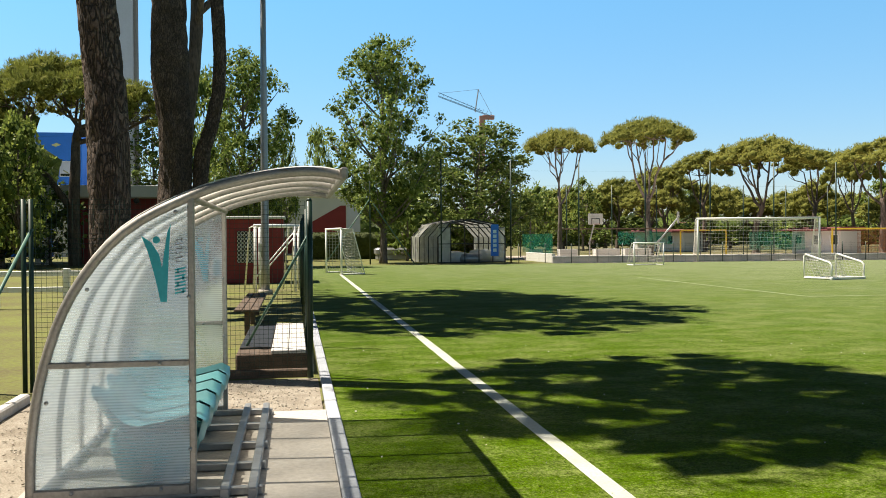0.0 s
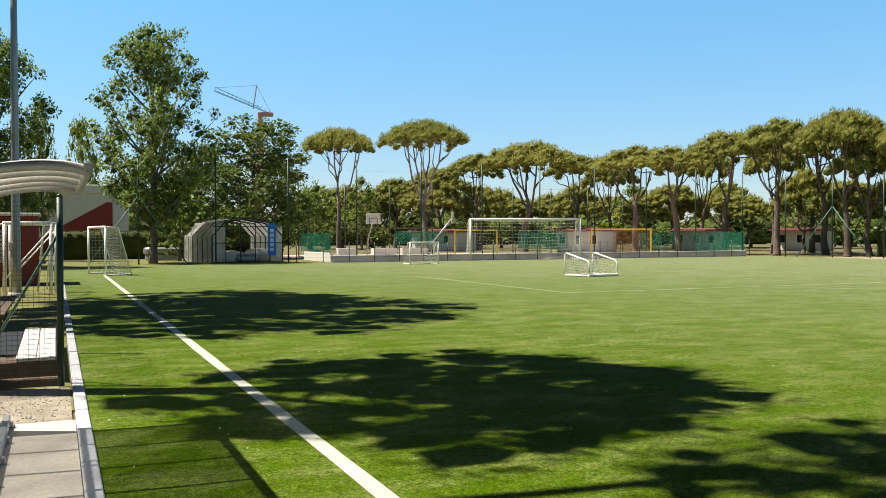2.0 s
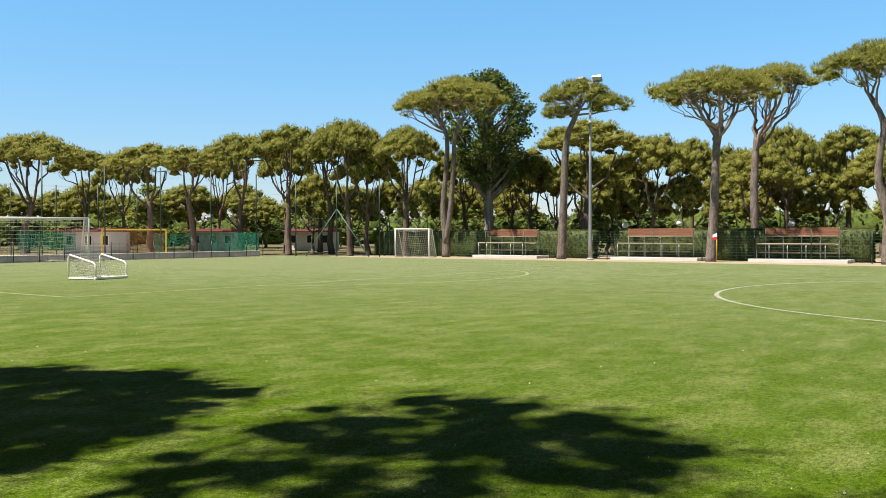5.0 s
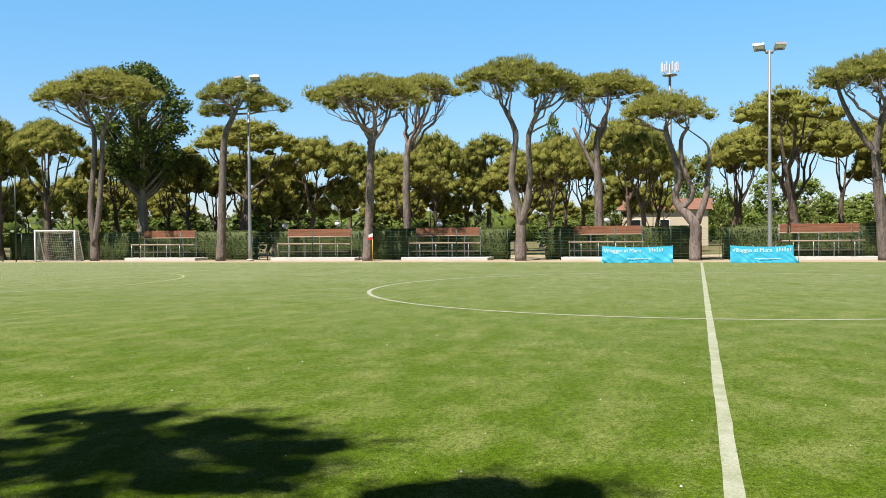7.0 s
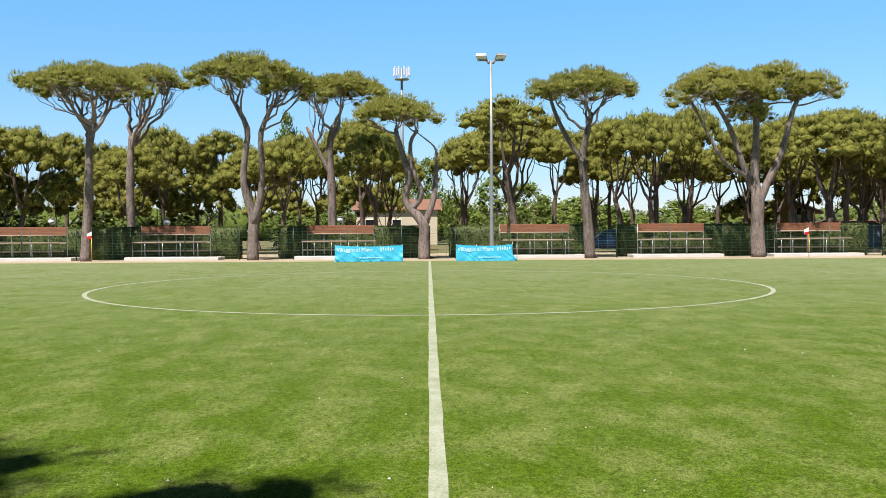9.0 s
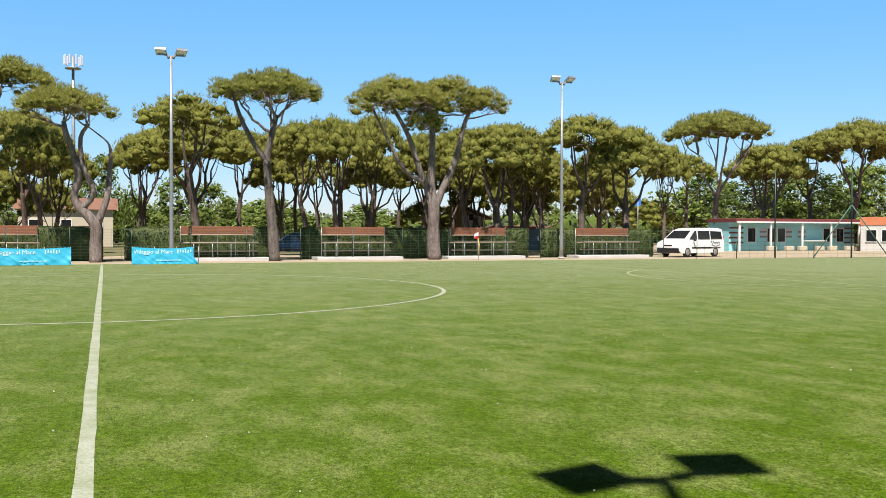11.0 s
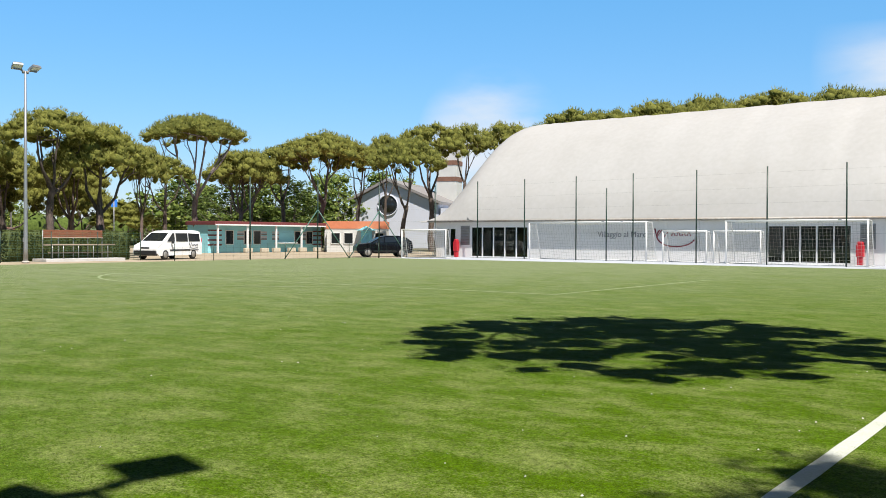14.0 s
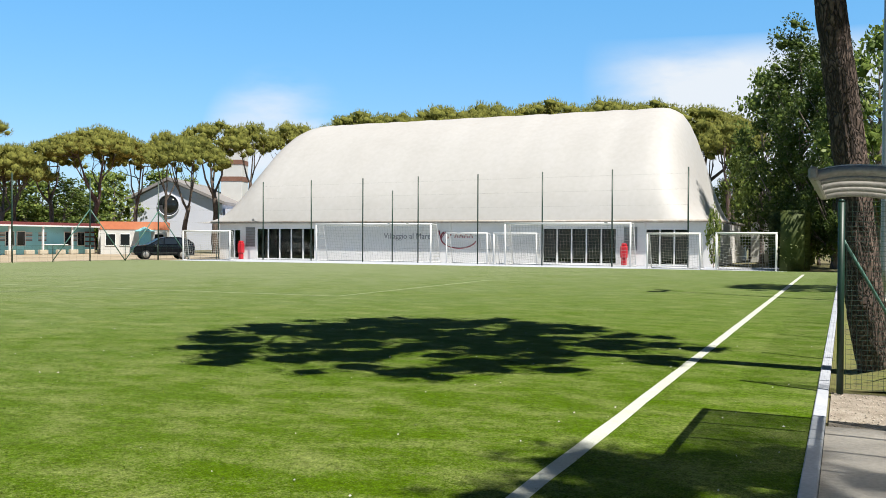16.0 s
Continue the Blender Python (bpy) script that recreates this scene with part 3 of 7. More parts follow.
def leaves(b, rng, c, r, count, size, squash=0.85):
    for _ in range(count):
        d = Vector((rng.gauss(0, 1), rng.gauss(0, 1), rng.gauss(0, 1) + 0.15)).normalized()
        p = c + Vector((d.x * r, d.y * r, d.z * r * squash)) * rng.uniform(0.6, 1.12)
        ax = (d + Vector((rng.uniform(-1, 1), rng.uniform(-1, 1), rng.uniform(-0.9, 0.6)))).normalized()
        s = ax.orthogonal().normalized()
        a = rng.uniform(0, 6.28)
        s = math.cos(a) * s + math.sin(a) * ax.cross(s)
        L = size * rng.uniform(0.6, 1.3)
        b.add([p, p + ax * L * 0.5 + s * L * 0.36, p + ax * L, p + ax * L * 0.5 - s * L * 0.36], [(0, 1, 2, 3)])


def plated(b, pts, rad, seed):
    """A trunk whose bark stands out in long plates between fissures."""
    pts = [Vector(p) for p in pts]
    n, m = 40, 110
    rings = []
    for i in range(m + 1):
        t = i / m * (len(pts) - 1)
        k = min(int(t), len(pts) - 2)
        p, r = pts[k].lerp(pts[k + 1], t - k), rad[k] + (rad[k + 1] - rad[k]) * (t - k)
        ring = []
        for j in range(n):
            a = 2 * math.pi * j / n
            q = Vector((math.cos(a) * 2.6, math.sin(a) * 2.6, p.z * 1.5 + seed))
            f = noise.noise(q * 1.6) + 0.6 * noise.noise(q * 4.1) + 0.4 * noise.noise(q * 8.3)
            ring.append(p + Vector((math.cos(a), math.sin(a), 0)) * r * (1 + 0.13 * max(-0.6, min(0.4, f * 1.7))))
        rings.append(ring)
    b.loft(rings)


def pine(seed, height, wide, deep, fork=0.5, limbs=6, lean=(0.0, 0.0), r=0.26, dense=1.0, flat=0.62, stems=None, pads=None, trunk=None, label="", bark=None, tuft=0.2, fill=92, thin=0.15, rough=False, inner=0.66, needles=None, name_crown="flat sunlit crown of olive-green needles"):
    """An umbrella pine: bare trunk, spreading limbs, and a flat crown of needle clumps. height, crown width and depth in metres.
    stems: lines of (along, z, radius) and pads: (along, top, width, depth) for a tree of its own habit; along runs towards -y."""
    rng = random.Random(seed)
    ob = thing("pine_tree", label or "tall umbrella pine with bare trunk and flat crown", "pine tree", group="pines round the pitch")
    wood, limb_b, core, green = Build(), Build(), Build(), Build()
    zf = height * fork
    wob = rng.uniform(0, 6)
    if trunk:
        stems = [trunk]
    elif not stems:
        stems = [[]]
        for i in range(9):
            t = i / 8
            k = 0.14 * math.sin(3.2 * t + wob) * (t > 0) if rough else 0.16 * math.sin(5.0 * t + wob) * min(1, 4 * t)
            stems[0].append((lean[0] * t ** 1.3 + k, lean[1] * t ** 1.3 + k * 0.6, -0.1 + (zf + 0.1) * t, r * (1.18 - 0.2 * min(1, t * 6) - 0.36 * t)))
    else:
        stems = [[(rng.uniform(-0.12, 0.12) * (i > 0), -u, z, q) for i, (u, z, q) in enumerate(st)] for st in stems]
    ends = []
    for st in stems:
        pts, rad = [Vector(p[:3]) for p in st], [p[3] for p in st]
        if rough:
            plated(wood, pts, rad, seed)
        else:
            # rounds the bends
            fine, fr = [], []
            for i in range(len(pts) - 1):
                p0, p1, p2, p3 = pts[max(0, i - 1)], pts[i], pts[i + 1], pts[min(len(pts) - 1, i + 2)]
                for t in (0, 0.33, 0.67):
                    fine.append(0.5 * (2 * p1 + (p2 - p0) * t + (2 * p0 - 5 * p1 + 4 * p2 - p3) * t * t + (3 * p1 - p0 - 3 * p2 + p3) * t ** 3))
                    fr.append((rad[i] + (rad[i + 1] - rad[i]) * t) * rng.uniform(0.93, 1.07))
            wood.path(fine + [pts[-1]], fr + [rad[-1]], 9 if fill > 45 else 7)
        ends.append((pts[-1], rad[-1], pts[-2]))
    if not pads:
        pads = [(-ends[0][0].y, height, wide, deep)]
    lobe = lambda a, k: 1 + 0.16 * noise.noise(Vector((math.cos(a) * 1.3, math.sin(a) * 1.3, seed * 0.7 + k * 3.1)))

    def limb(p, q, r0, r1, kink, sides, steps=6):
        """A crooked limb that leaves outwards and then turns up; returns its points."""
        run = (q - p).length
        mid = p + Vector(((q.x - p.x) * 0.68, (q.y - p.y) * 0.68, (q.z - p.z) * 0.3))
        ps = []
        for j in range(steps + 1):
            t = j / steps
            w = kink * run * math.sin(math.pi * t)
            ps.append((1 - t) ** 2 * p + 2 * t * (1 - t) * mid + t * t * q + Vector((rng.uniform(-w, w), rng.uniform(-w, w), rng.uniform(-w, w) * 0.6)))
        limb_b.path(ps, [r0 + (r1 - r0) * j / steps for j in range(steps + 1)], sides, cap=False)
        return ps

    steps = 6 if fill > 45 else 4
    for n_pad, (u, ztop, pw, pd) in enumerate(pads):
        R = pw / 2
        cx, cy = (ends[0][0].x if len(stems) == 1 else 0.0), -u
        top_at = lambda q: ztop - 0.3 - pd * 0.62 * (min(max(q, 0.0), R) / R) ** 2.3
        at = lambda q, a, z: Vector((cx + q * math.cos(a), cy + q * math.sin(a), z))
        # the limbs of this pad leave the stems whose tips are under it
        near = sorted(ends, key=lambda o: abs(o[0].y - cy) + 0.3 * abs(o[0].z - ztop))
        near = near[:1] + [o for o in near[1:] if o[1] > 0.05 and abs(o[0].y - cy) < R * 0.8]
        nm = max(2, round(limbs * (0.9 if fill > 45 else 0.55) * min(1.0, R / 2.5)))
        a0 = rng.uniform(0, 6.28)
        for i in range(nm):
            a = a0 + 6.283 * i / nm + rng.uniform(-0.35, 0.35)
            q = R * (rng.uniform(0.3, 0.72) if i else 0.12)
            e, er, below = near[i % len(near)]
            er = max(er, 0.07)
            if len(near) > 1:
                a = math.atan2(e.y - cy, rng.uniform(-1, 1)) + rng.uniform(-0.9, 0.9)
            start = e.lerp(below, rng.uniform(0.05, 1.0)) if i else e - Vector((0, 0, 0.05))
            main = limb(start, at(q, a, top_at(q) - pd * rng.uniform(0.4, 0.6)), er * rng.uniform(0.52, 0.72), er * 0.28, 0.045, 6, steps)
            for k in range(rng.randint(2, 4)):
                aa = a + rng.uniform(-0.9, 0.9) * (1 if i else 3)
                q2 = min(R * 0.84, q + R * rng.uniform(0.0, 0.35))
                sec = limb(main[rng.randint(2, steps) if k else steps], at(q2, aa, top_at(q2) - pd * 0.3), er * rng.uniform(0.28, 0.4), er * 0.14, 0.08, 4, steps)
                for _ in range(3 if fill > 45 else 1):
                    q3, a3 = min(R * 0.93, q2 + R * rng.uniform(-0.2, 0.28)), aa + rng.uniform(-0.6, 0.6)
                    limb(sec[rng.randint(1, steps)], at(q3, a3, top_at(q3) - pd * 0.12), er * 0.17, er * 0.06, 0.08, 3, 4)
        n = int(10.5 * R ** 1.7 * dense * (0.8 + 0.1 * pd)) + 4
        for i in range(n):
            a = 2.39996 * i + rng.uniform(-0.3, 0.3)
            q = R * math.sqrt((i + 0.5) / n) * rng.uniform(0.9, 1.05)
            rad = rng.uniform(0.34, 0.62) * (1.1 - 0.22 * q / R) * (0.84 + 0.08 * R)
            z = top_at(q) + rng.uniform(-0.12, 0.12)
            if i % 5 < 2:
                z -= rng.uniform(0.1, 0.45) * pd * (1 - 0.75 * (q / R) ** 2)
            else:
                z -= rng.uniform(0, 0.12) * pd
            c = at(q * lobe(a, n_pad), a, z)
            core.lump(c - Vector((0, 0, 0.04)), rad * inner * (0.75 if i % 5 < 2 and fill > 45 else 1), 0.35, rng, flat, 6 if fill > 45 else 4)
            tufts(green, rng, c, rad, max(6, int(fill * (rad / 0.5) ** 1.6)), tuft, flat, thin)
    part("trunk", wood, bark or BARK, ob)
    part("branching", limb_b, bark if bark and not rough else LIMB, ob, "forking reddish-grey limbs")
    crown = part("crown", green, needles or NEEDLE, ob, name_crown)
    part("inner_crown", core, NEEDLE_CORE, crown, "dark inner needles with the crown's shade put into their colour")
    return ob


def broadleaf(seed, height, wide, clear=2.2, r=0.2, leaf=0.24, count=70, clumps=64, shape=1.0, label="", bark=None, fine=1.0, boughs=0, leafage=None):
    """A leafy tree with an oval, gappy crown."""
    rng = random.Random(seed)
    ob = thing("broadleaf_tree", label or "leafy green broadleaf tree with uneven crown", "tree", group="leafy trees beyond the pitch")
    wood, core, green = Build(), Build(), Build()
    wood.path([(0, 0, -0.1), (0.03, 0, 0.4), (0.05, 0.04, height * 0.3), (0, 0, height * 0.6), (0.1, 0, height * 0.92)], [r * 1.35, r, r * 0.8, r * 0.45, r * 0.08], 9)
    R, mid = wide / 2, (height + clear) / 2
    half = (height - clear) / 2
    spots = []
    if boughs:
        # clumps gather along boughs, so that lobes and gaps show
        for i in range(boughs):
            t = -0.95 + 1.9 * (i + rng.uniform(0, 1)) / boughs
            a = 2.39996 * i + rng.uniform(-0.5, 0.5)
            reach = R * math.sqrt(max(0.05, 1 - t * t)) * (1.0 - 0.28 * shape * t) * rng.uniform(0.6, 1.15)
            tip = Vector((reach * math.cos(a), reach * math.sin(a), mid + half * t + rng.uniform(-0.3, 0.5)))
            s = Vector((0, 0, max(clear * 0.7, tip.z - reach * rng.uniform(0.7, 1.2) - 0.3)))
            wood.path([s, s.lerp(tip, 0.5) + Vector((0, 0, -0.08 * reach)), tip], [r * 0.34, r * 0.22, r * 0.05], 5)
            k = max(3, clumps // boughs)
            for j in range(k):
                f = 0.3 + 0.72 * (j + rng.uniform(0, 1)) / k
                spread = (0.2 + 0.32 * math.sin(math.pi * min(1, f))) * (0.5 + 0.16 * R)
                c = s.lerp(tip, f) + Vector((rng.gauss(0, spread), rng.gauss(0, spread), rng.gauss(0.1, spread * 0.8)))
                spots.append((c, rng.uniform(0.4, 0.85) * (0.35 + 0.15 * R) * fine, None))
    else:
        for i in range(clumps):
            t = rng.uniform(-1, 1)
            prof = math.sqrt(max(0.03, 1 - t * t)) * (1.0 - 0.28 * shape * t)
            a = 2.39996 * i + rng.uniform(-0.4, 0.4)
            q = R * prof * math.sqrt(rng.uniform(0.2, 1.0)) * 0.9 * rng.uniform(0.8, 1.12)
            spots.append((Vector((q * math.cos(a), q * math.sin(a), mid + half * t * 0.94)), rng.uniform(0.5, 1.0) * (0.35 + 0.15 * R) * fine, q if i % 2 == 0 else None))
    for c, rad, q in spots:
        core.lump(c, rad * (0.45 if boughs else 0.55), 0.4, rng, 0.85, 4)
        leaves(green, rng, c, rad, int(count * rad / 0.8), leaf)
        if q is not None:
            s = Vector((0, 0, max(clear * 0.8, c.z - q * 0.9 - 0.4)))
            wood.path([s, s.lerp(c, 0.5) + Vector((0, 0, -0.1 * q)), c], [r * 0.32, r * 0.2, r * 0.06], 5)
    part("trunk", wood, bark or BARK, ob)
    crown = part("crown", green, leafage or LEAF, ob, "dense crown of green leaves with gaps")
    part("inner_crown", core, LEAF_CORE, crown, "dark inner leaves with the crown's shade put into their colour")
    return ob


def put(ob, x, y, turn=0.0, s=1.0, sz=None, sy=None):
    """A copy of a model at x, y."""
    return copy_thing(ob, pose(x, y, 0, 0, 0, turn) @ Matrix.Diagonal((s, sy or s, sz or s, 1)))


def bring(ob, x, y, turn=0.0, s=1.0, sz=None):
    """Stand the model itself at x, y."""
    ob.matrix_basis = pose(x, y, 0, 0, 0, turn) @ Matrix.Diagonal((s, s, sz or s, 1))
    return ob


# the row on the far touchline: single trees that stand apart
bring(pine(11, 12.2, 7.2, 2.0, 0.5, 7, r=0.28,
    stems=[[(0, -0.1, 0.3), (-0.05, 1.2, 0.26), (-0.2, 3.5, 0.2), (0.05, 6.0, 0.18), (0.1, 8.3, 0.16), (-0.5, 9.6, 0.12)], [(0, 1.0, 0.2), (0.35, 3.0, 0.18), (0.6, 6.0, 0.17), (0.9, 8.4, 0.14), (1.6, 9.5, 0.11)]],
    pads=[(-1.6, 11.7, 4.6, 1.7), (1.2, 12.2, 6.4, 2.2)]), 50.4, 37.6)
bring(pine(12, 11.2, 5.2, 1.7, 0.6, 6, r=0.3,
    stems=[[(0, -0.1, 0.31), (0.08, 1.6, 0.27), (0.26, 4.5, 0.24), (0.45, 7.4, 0.2), (0.95, 8.7, 0.16), (1.3, 9.3, 0.12)]],
    pads=[(1.2, 11.2, 4.2, 1.5), (3.4, 10.2, 2.2, 1.0), (-0.2, 9.9, 2.0, 0.9)], label="leaning umbrella pine with a ragged open crown"), 50.2, 28.4)
bring(pine(13, 10.7, 6.8, 1.5, 0.56, 9, r=0.3,
    stems=[[(0, -0.1, 0.31), (0.06, 1.2, 0.28), (0.17, 3.1, 0.25), (0.3, 5.4, 0.23), (0.36, 6.6, 0.21), (0.6, 7.6, 0.19)]],
    pads=[(0.3, 10.7, 7.2, 1.7)]), 50.2, 18.8)
bring(pine(14, 11.2, 7.2, 1.8, 0.62, 8, r=0.32,
    stems=[[(0, -0.1, 0.33), (0.0, 1.2, 0.3), (0, 2.4, 0.27), (-0.45, 4.2, 0.2), (-0.35, 5.8, 0.18), (-0.25, 7.2, 0.16), (-0.9, 8.6, 0.11)], [(0.05, 2.0, 0.2), (0.45, 3.6, 0.19), (0.55, 5.2, 0.17), (0.5, 7.0, 0.15), (1.2, 8.5, 0.11)]],
    pads=[(-0.2, 11.2, 6.2, 1.7), (2.3, 10.4, 3.2, 1.2)], label="tall umbrella pine with a twin trunk"), 50.2, 9.65)
bring(pine(15, 9.0, 4.6, 1.5, 0.42, 7, r=0.33,
    stems=[[(0, -0.1, 0.34), (0, 1.0, 0.31), (-0.05, 2.0, 0.29), (-1.0, 3.2, 0.2), (-0.8, 4.3, 0.18), (-1.0, 5.4, 0.16), (-1.4, 6.6, 0.14), (-1.5, 7.2, 0.11)], [(-0.7, 2.7, 0.17), (-0.1, 3.6, 0.16), (-0.6, 5.0, 0.13), (-0.7, 6.4, 0.11), (-0.3, 7.1, 0.09)], [(0.1, 2.0, 0.21), (0.55, 3.3, 0.17), (0.68, 4.6, 0.13), (0.75, 5.6, 0.09), (0.6, 6.2, 0.05), (0.0, 6.7, 0.035), (-0.5, 7.1, 0.03)]],
    pads=[(-1.4, 9.0, 4.9, 1.5)], label="low umbrella pine with a crooked forked trunk"), 50.3, 0.25)
bring(pine(16, 10.5, 6.6, 1.5, 0.55, 7, r=0.3,
    stems=[[(0, -0.1, 0.32), (-0.1, 1.4, 0.28), (-0.25, 3.1, 0.25), (-0.42, 5.2, 0.22), (-0.4, 5.8, 0.2), (-0.15, 7.0, 0.17), (0.1, 8.0, 0.14)], [(-0.4, 5.4, 0.16), (-1.15, 6.4, 0.14), (-1.9, 7.9, 0.11), (-2.3, 9.2, 0.08)]],
    pads=[(-0.1, 10.5, 5.4, 1.7), (-2.3, 10.1, 2.4, 1.2)]), 50.2, -8.95)
bring(pine(17, 10.8, 9.9, 1.7, 0.36, 8, r=0.4,
    stems=[[(0, -0.1, 0.41), (-0.05, 1.4, 0.37), (-0.08, 2.9, 0.34), (-0.2, 4.4, 0.24), (-0.15, 6.0, 0.2), (-0.15, 7.9, 0.16), (-0.4, 9.2, 0.11)], [(0.0, 2.9, 0.24), (0.5, 4.2, 0.21), (1.3, 5.8, 0.18), (1.9, 8.2, 0.13), (2.7, 9.6, 0.08)], [(-0.1, 3.2, 0.2), (-0.9, 5.2, 0.18), (-1.6, 7.2, 0.14), (-2.6, 8.8, 0.1)], [(-0.5, 4.4, 0.13), (-1.9, 5.2, 0.11), (-2.9, 7.0, 0.08), (-3.8, 8.8, 0.06)]],
    pads=[(-2.4, 10.6, 5.6, 2.2), (0.6, 10.8, 5.2, 2.4), (3.0, 10.5, 3.0, 1.7), (-0.6, 8.7, 2.6, 1.2)], label="broad umbrella pine with many spreading limbs"), 50.3, -18.35)
bring(pine(18, 12.1, 5.0, 1.6, 0.6, 8, r=0.3, stems=[[(0, -0.1, 0.3), (0.05, 2.0, 0.27), (0.0, 4.5, 0.24), (0.06, 6.6, 0.2), (0.12, 7.6, 0.19)]],
    pads=[(1.3, 12.1, 5.0, 1.7)], label="slender umbrella pine behind the hedge with fanned limbs"), 57.56, 18.72)
bring(pine(19, 11.7, 6.2, 1.9, 0.6, 8, r=0.34, stems=[[(0, -0.1, 0.34), (-0.02, 2.0, 0.3), (-0.05, 4.5, 0.27), (-0.15, 7.0, 0.22), (0.1, 8.3, 0.17)], [(-0.05, 5.0, 0.16), (-0.9, 6.8, 0.13), (-1.6, 8.2, 0.1)]],
    pads=[(0.75, 11.7, 6.0, 1.9)], label="tall umbrella pine behind the hedge with crowded limbs"), 58.2, 6.1)

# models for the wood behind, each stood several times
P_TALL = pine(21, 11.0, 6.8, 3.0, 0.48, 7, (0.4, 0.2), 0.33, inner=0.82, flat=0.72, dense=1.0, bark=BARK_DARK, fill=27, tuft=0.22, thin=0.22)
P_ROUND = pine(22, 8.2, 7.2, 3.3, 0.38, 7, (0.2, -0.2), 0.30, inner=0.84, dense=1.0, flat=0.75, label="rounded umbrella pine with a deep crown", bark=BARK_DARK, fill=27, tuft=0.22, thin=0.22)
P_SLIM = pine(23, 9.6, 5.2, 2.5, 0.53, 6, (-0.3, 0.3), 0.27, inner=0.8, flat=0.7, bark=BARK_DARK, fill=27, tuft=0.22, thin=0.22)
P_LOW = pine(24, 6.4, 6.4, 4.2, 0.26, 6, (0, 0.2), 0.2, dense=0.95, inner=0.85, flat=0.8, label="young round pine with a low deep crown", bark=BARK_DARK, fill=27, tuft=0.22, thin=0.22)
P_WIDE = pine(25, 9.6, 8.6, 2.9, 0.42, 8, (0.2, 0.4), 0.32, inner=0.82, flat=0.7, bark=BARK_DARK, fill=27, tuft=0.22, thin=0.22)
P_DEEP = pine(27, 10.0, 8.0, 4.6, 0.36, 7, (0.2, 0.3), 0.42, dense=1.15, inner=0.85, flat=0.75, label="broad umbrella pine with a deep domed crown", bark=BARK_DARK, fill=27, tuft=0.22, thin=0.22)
P_SHADE = pine(26, 11.0, 8.6, 2.3, 0.40, 8, (0.2, 0.2), 0.34, dense=1.25, inner=0.75, label="lone umbrella pine with thin flat crown and spreading limbs", fill=40, tuft=0.24)
B_HERO = broadleaf(34, 12, 7.0, 2.6, 0.22, leaf=0.155, count=140, clumps=330, fine=0.74, boughs=44)
B_DARK = broadleaf(37, 12, 7.0, 1.4, 0.22, leaf=0.14, count=165, clumps=360, fine=0.88, boughs=40, shape=0.6, leafage=LEAF_DARK, label="tall dense dark green tree beside the dome")
B_SHADE = broadleaf(38, 12, 7.0, 1.4, 0.22, leaf=0.24, count=60, clumps=150, fine=1.1, boughs=30, shape=0.6, leafage=LEAF_DARK, label="dense dark green tree in the distance")
B_WILLOW = broadleaf(36, 10, 7.5, 0.9, 0.2, leaf=0.17, count=115, clumps=340, fine=0.78, shape=0.5, boughs=44, leafage=LEAF_MID, label="dense green tree leafy to the ground")
B_OVAL = broadleaf(31, 10, 6.5, 2.4, 0.2, leaf=0.27, count=58, clumps=70)
B_BROAD = broadleaf(32, 8, 7.5, 1.2, 0.2, leaf=0.30, count=44, clumps=60, shape=0.4)
B_BUSH = broadleaf(33, 4.5, 5.0, 0.3, 0.1, leaf=0.29, count=38, clumps=36, shape=0.2, label="dense green bush beneath the trees")
for x, y, s, sz in (
    (27.4, 67.1, 0.83, 0.97), (70.2, -53.9, 1.10, 1.17),
):
    put(P_SHADE, x, y, (x * 37 + y * 61) % 360, s, sz)
for x, y, s, sz in (
    (39.8, 83.5, 0.83, 0.90), (44.2, 62.5, 0.94, 0.81), (49.0, 57.5, 0.85, 0.89), (49.9, 52.7, 0.85, 0.93),
    (56.2, 45.8, 0.75, 0.93), (57.0, 30.2, 1.06, 0.87), (71.2, 28.1, 0.58, 0.85), (76.5, 17.5, 0.78, 0.92),
    (78.5, -3.2, 0.67, 0.89), (71.8, -9.9, 0.75, 0.88), (64.5, -16.2, 0.82, 0.88),
    (76.7, -24.5, 0.68, 0.80), (54.6, -30.5, 0.91, 0.87), (65.5, -46.8, 0.68, 0.76), (82.9, -16.5, 0.64, 1.07),
):
    put(P_TALL, x, y, (x * 37 + y * 61) % 360, s, sz)
for x, y, s, sz in (
    (88.9, -25.7, 1.05, 0.73), (60.4, -27.9, 0.75, 0.87), (68.3, -73.7, 0.85, 1.07), (76.9, -70.8, 0.99, 1.10),
    (72.6, -83.3, 0.73, 1.28), (62.0, -79.2, 1.19, 1.29), (62.3, -93.7, 1.17, 1.44), (51.2, -91.1, 1.35, 1.48),
    (47.2, -93.3, 1.43, 1.47), (42.5, -95.5, 1.57, 1.54), (30.1, -95.9, 1.65, 1.55), (18.6, -94.7, 1.45, 1.47),
    (13.7, -93.5, 1.68, 1.37), (12.7, -91.6, 0.79, 1.19), (53.7, 51.6, 0.84, 0.89), (51.5, 42.0, 0.69, 0.82),
):
    put(P_TALL, x, y, (x * 37 + y * 61) % 360, s, sz)
for x, y, s, sz in (
    (80.2, -18.2, 0.82, 0.75), (80.4, -14.7, 0.81, 0.70),
):
    put(P_TALL, x, y, (x * 37 + y * 61) % 360, s, sz)
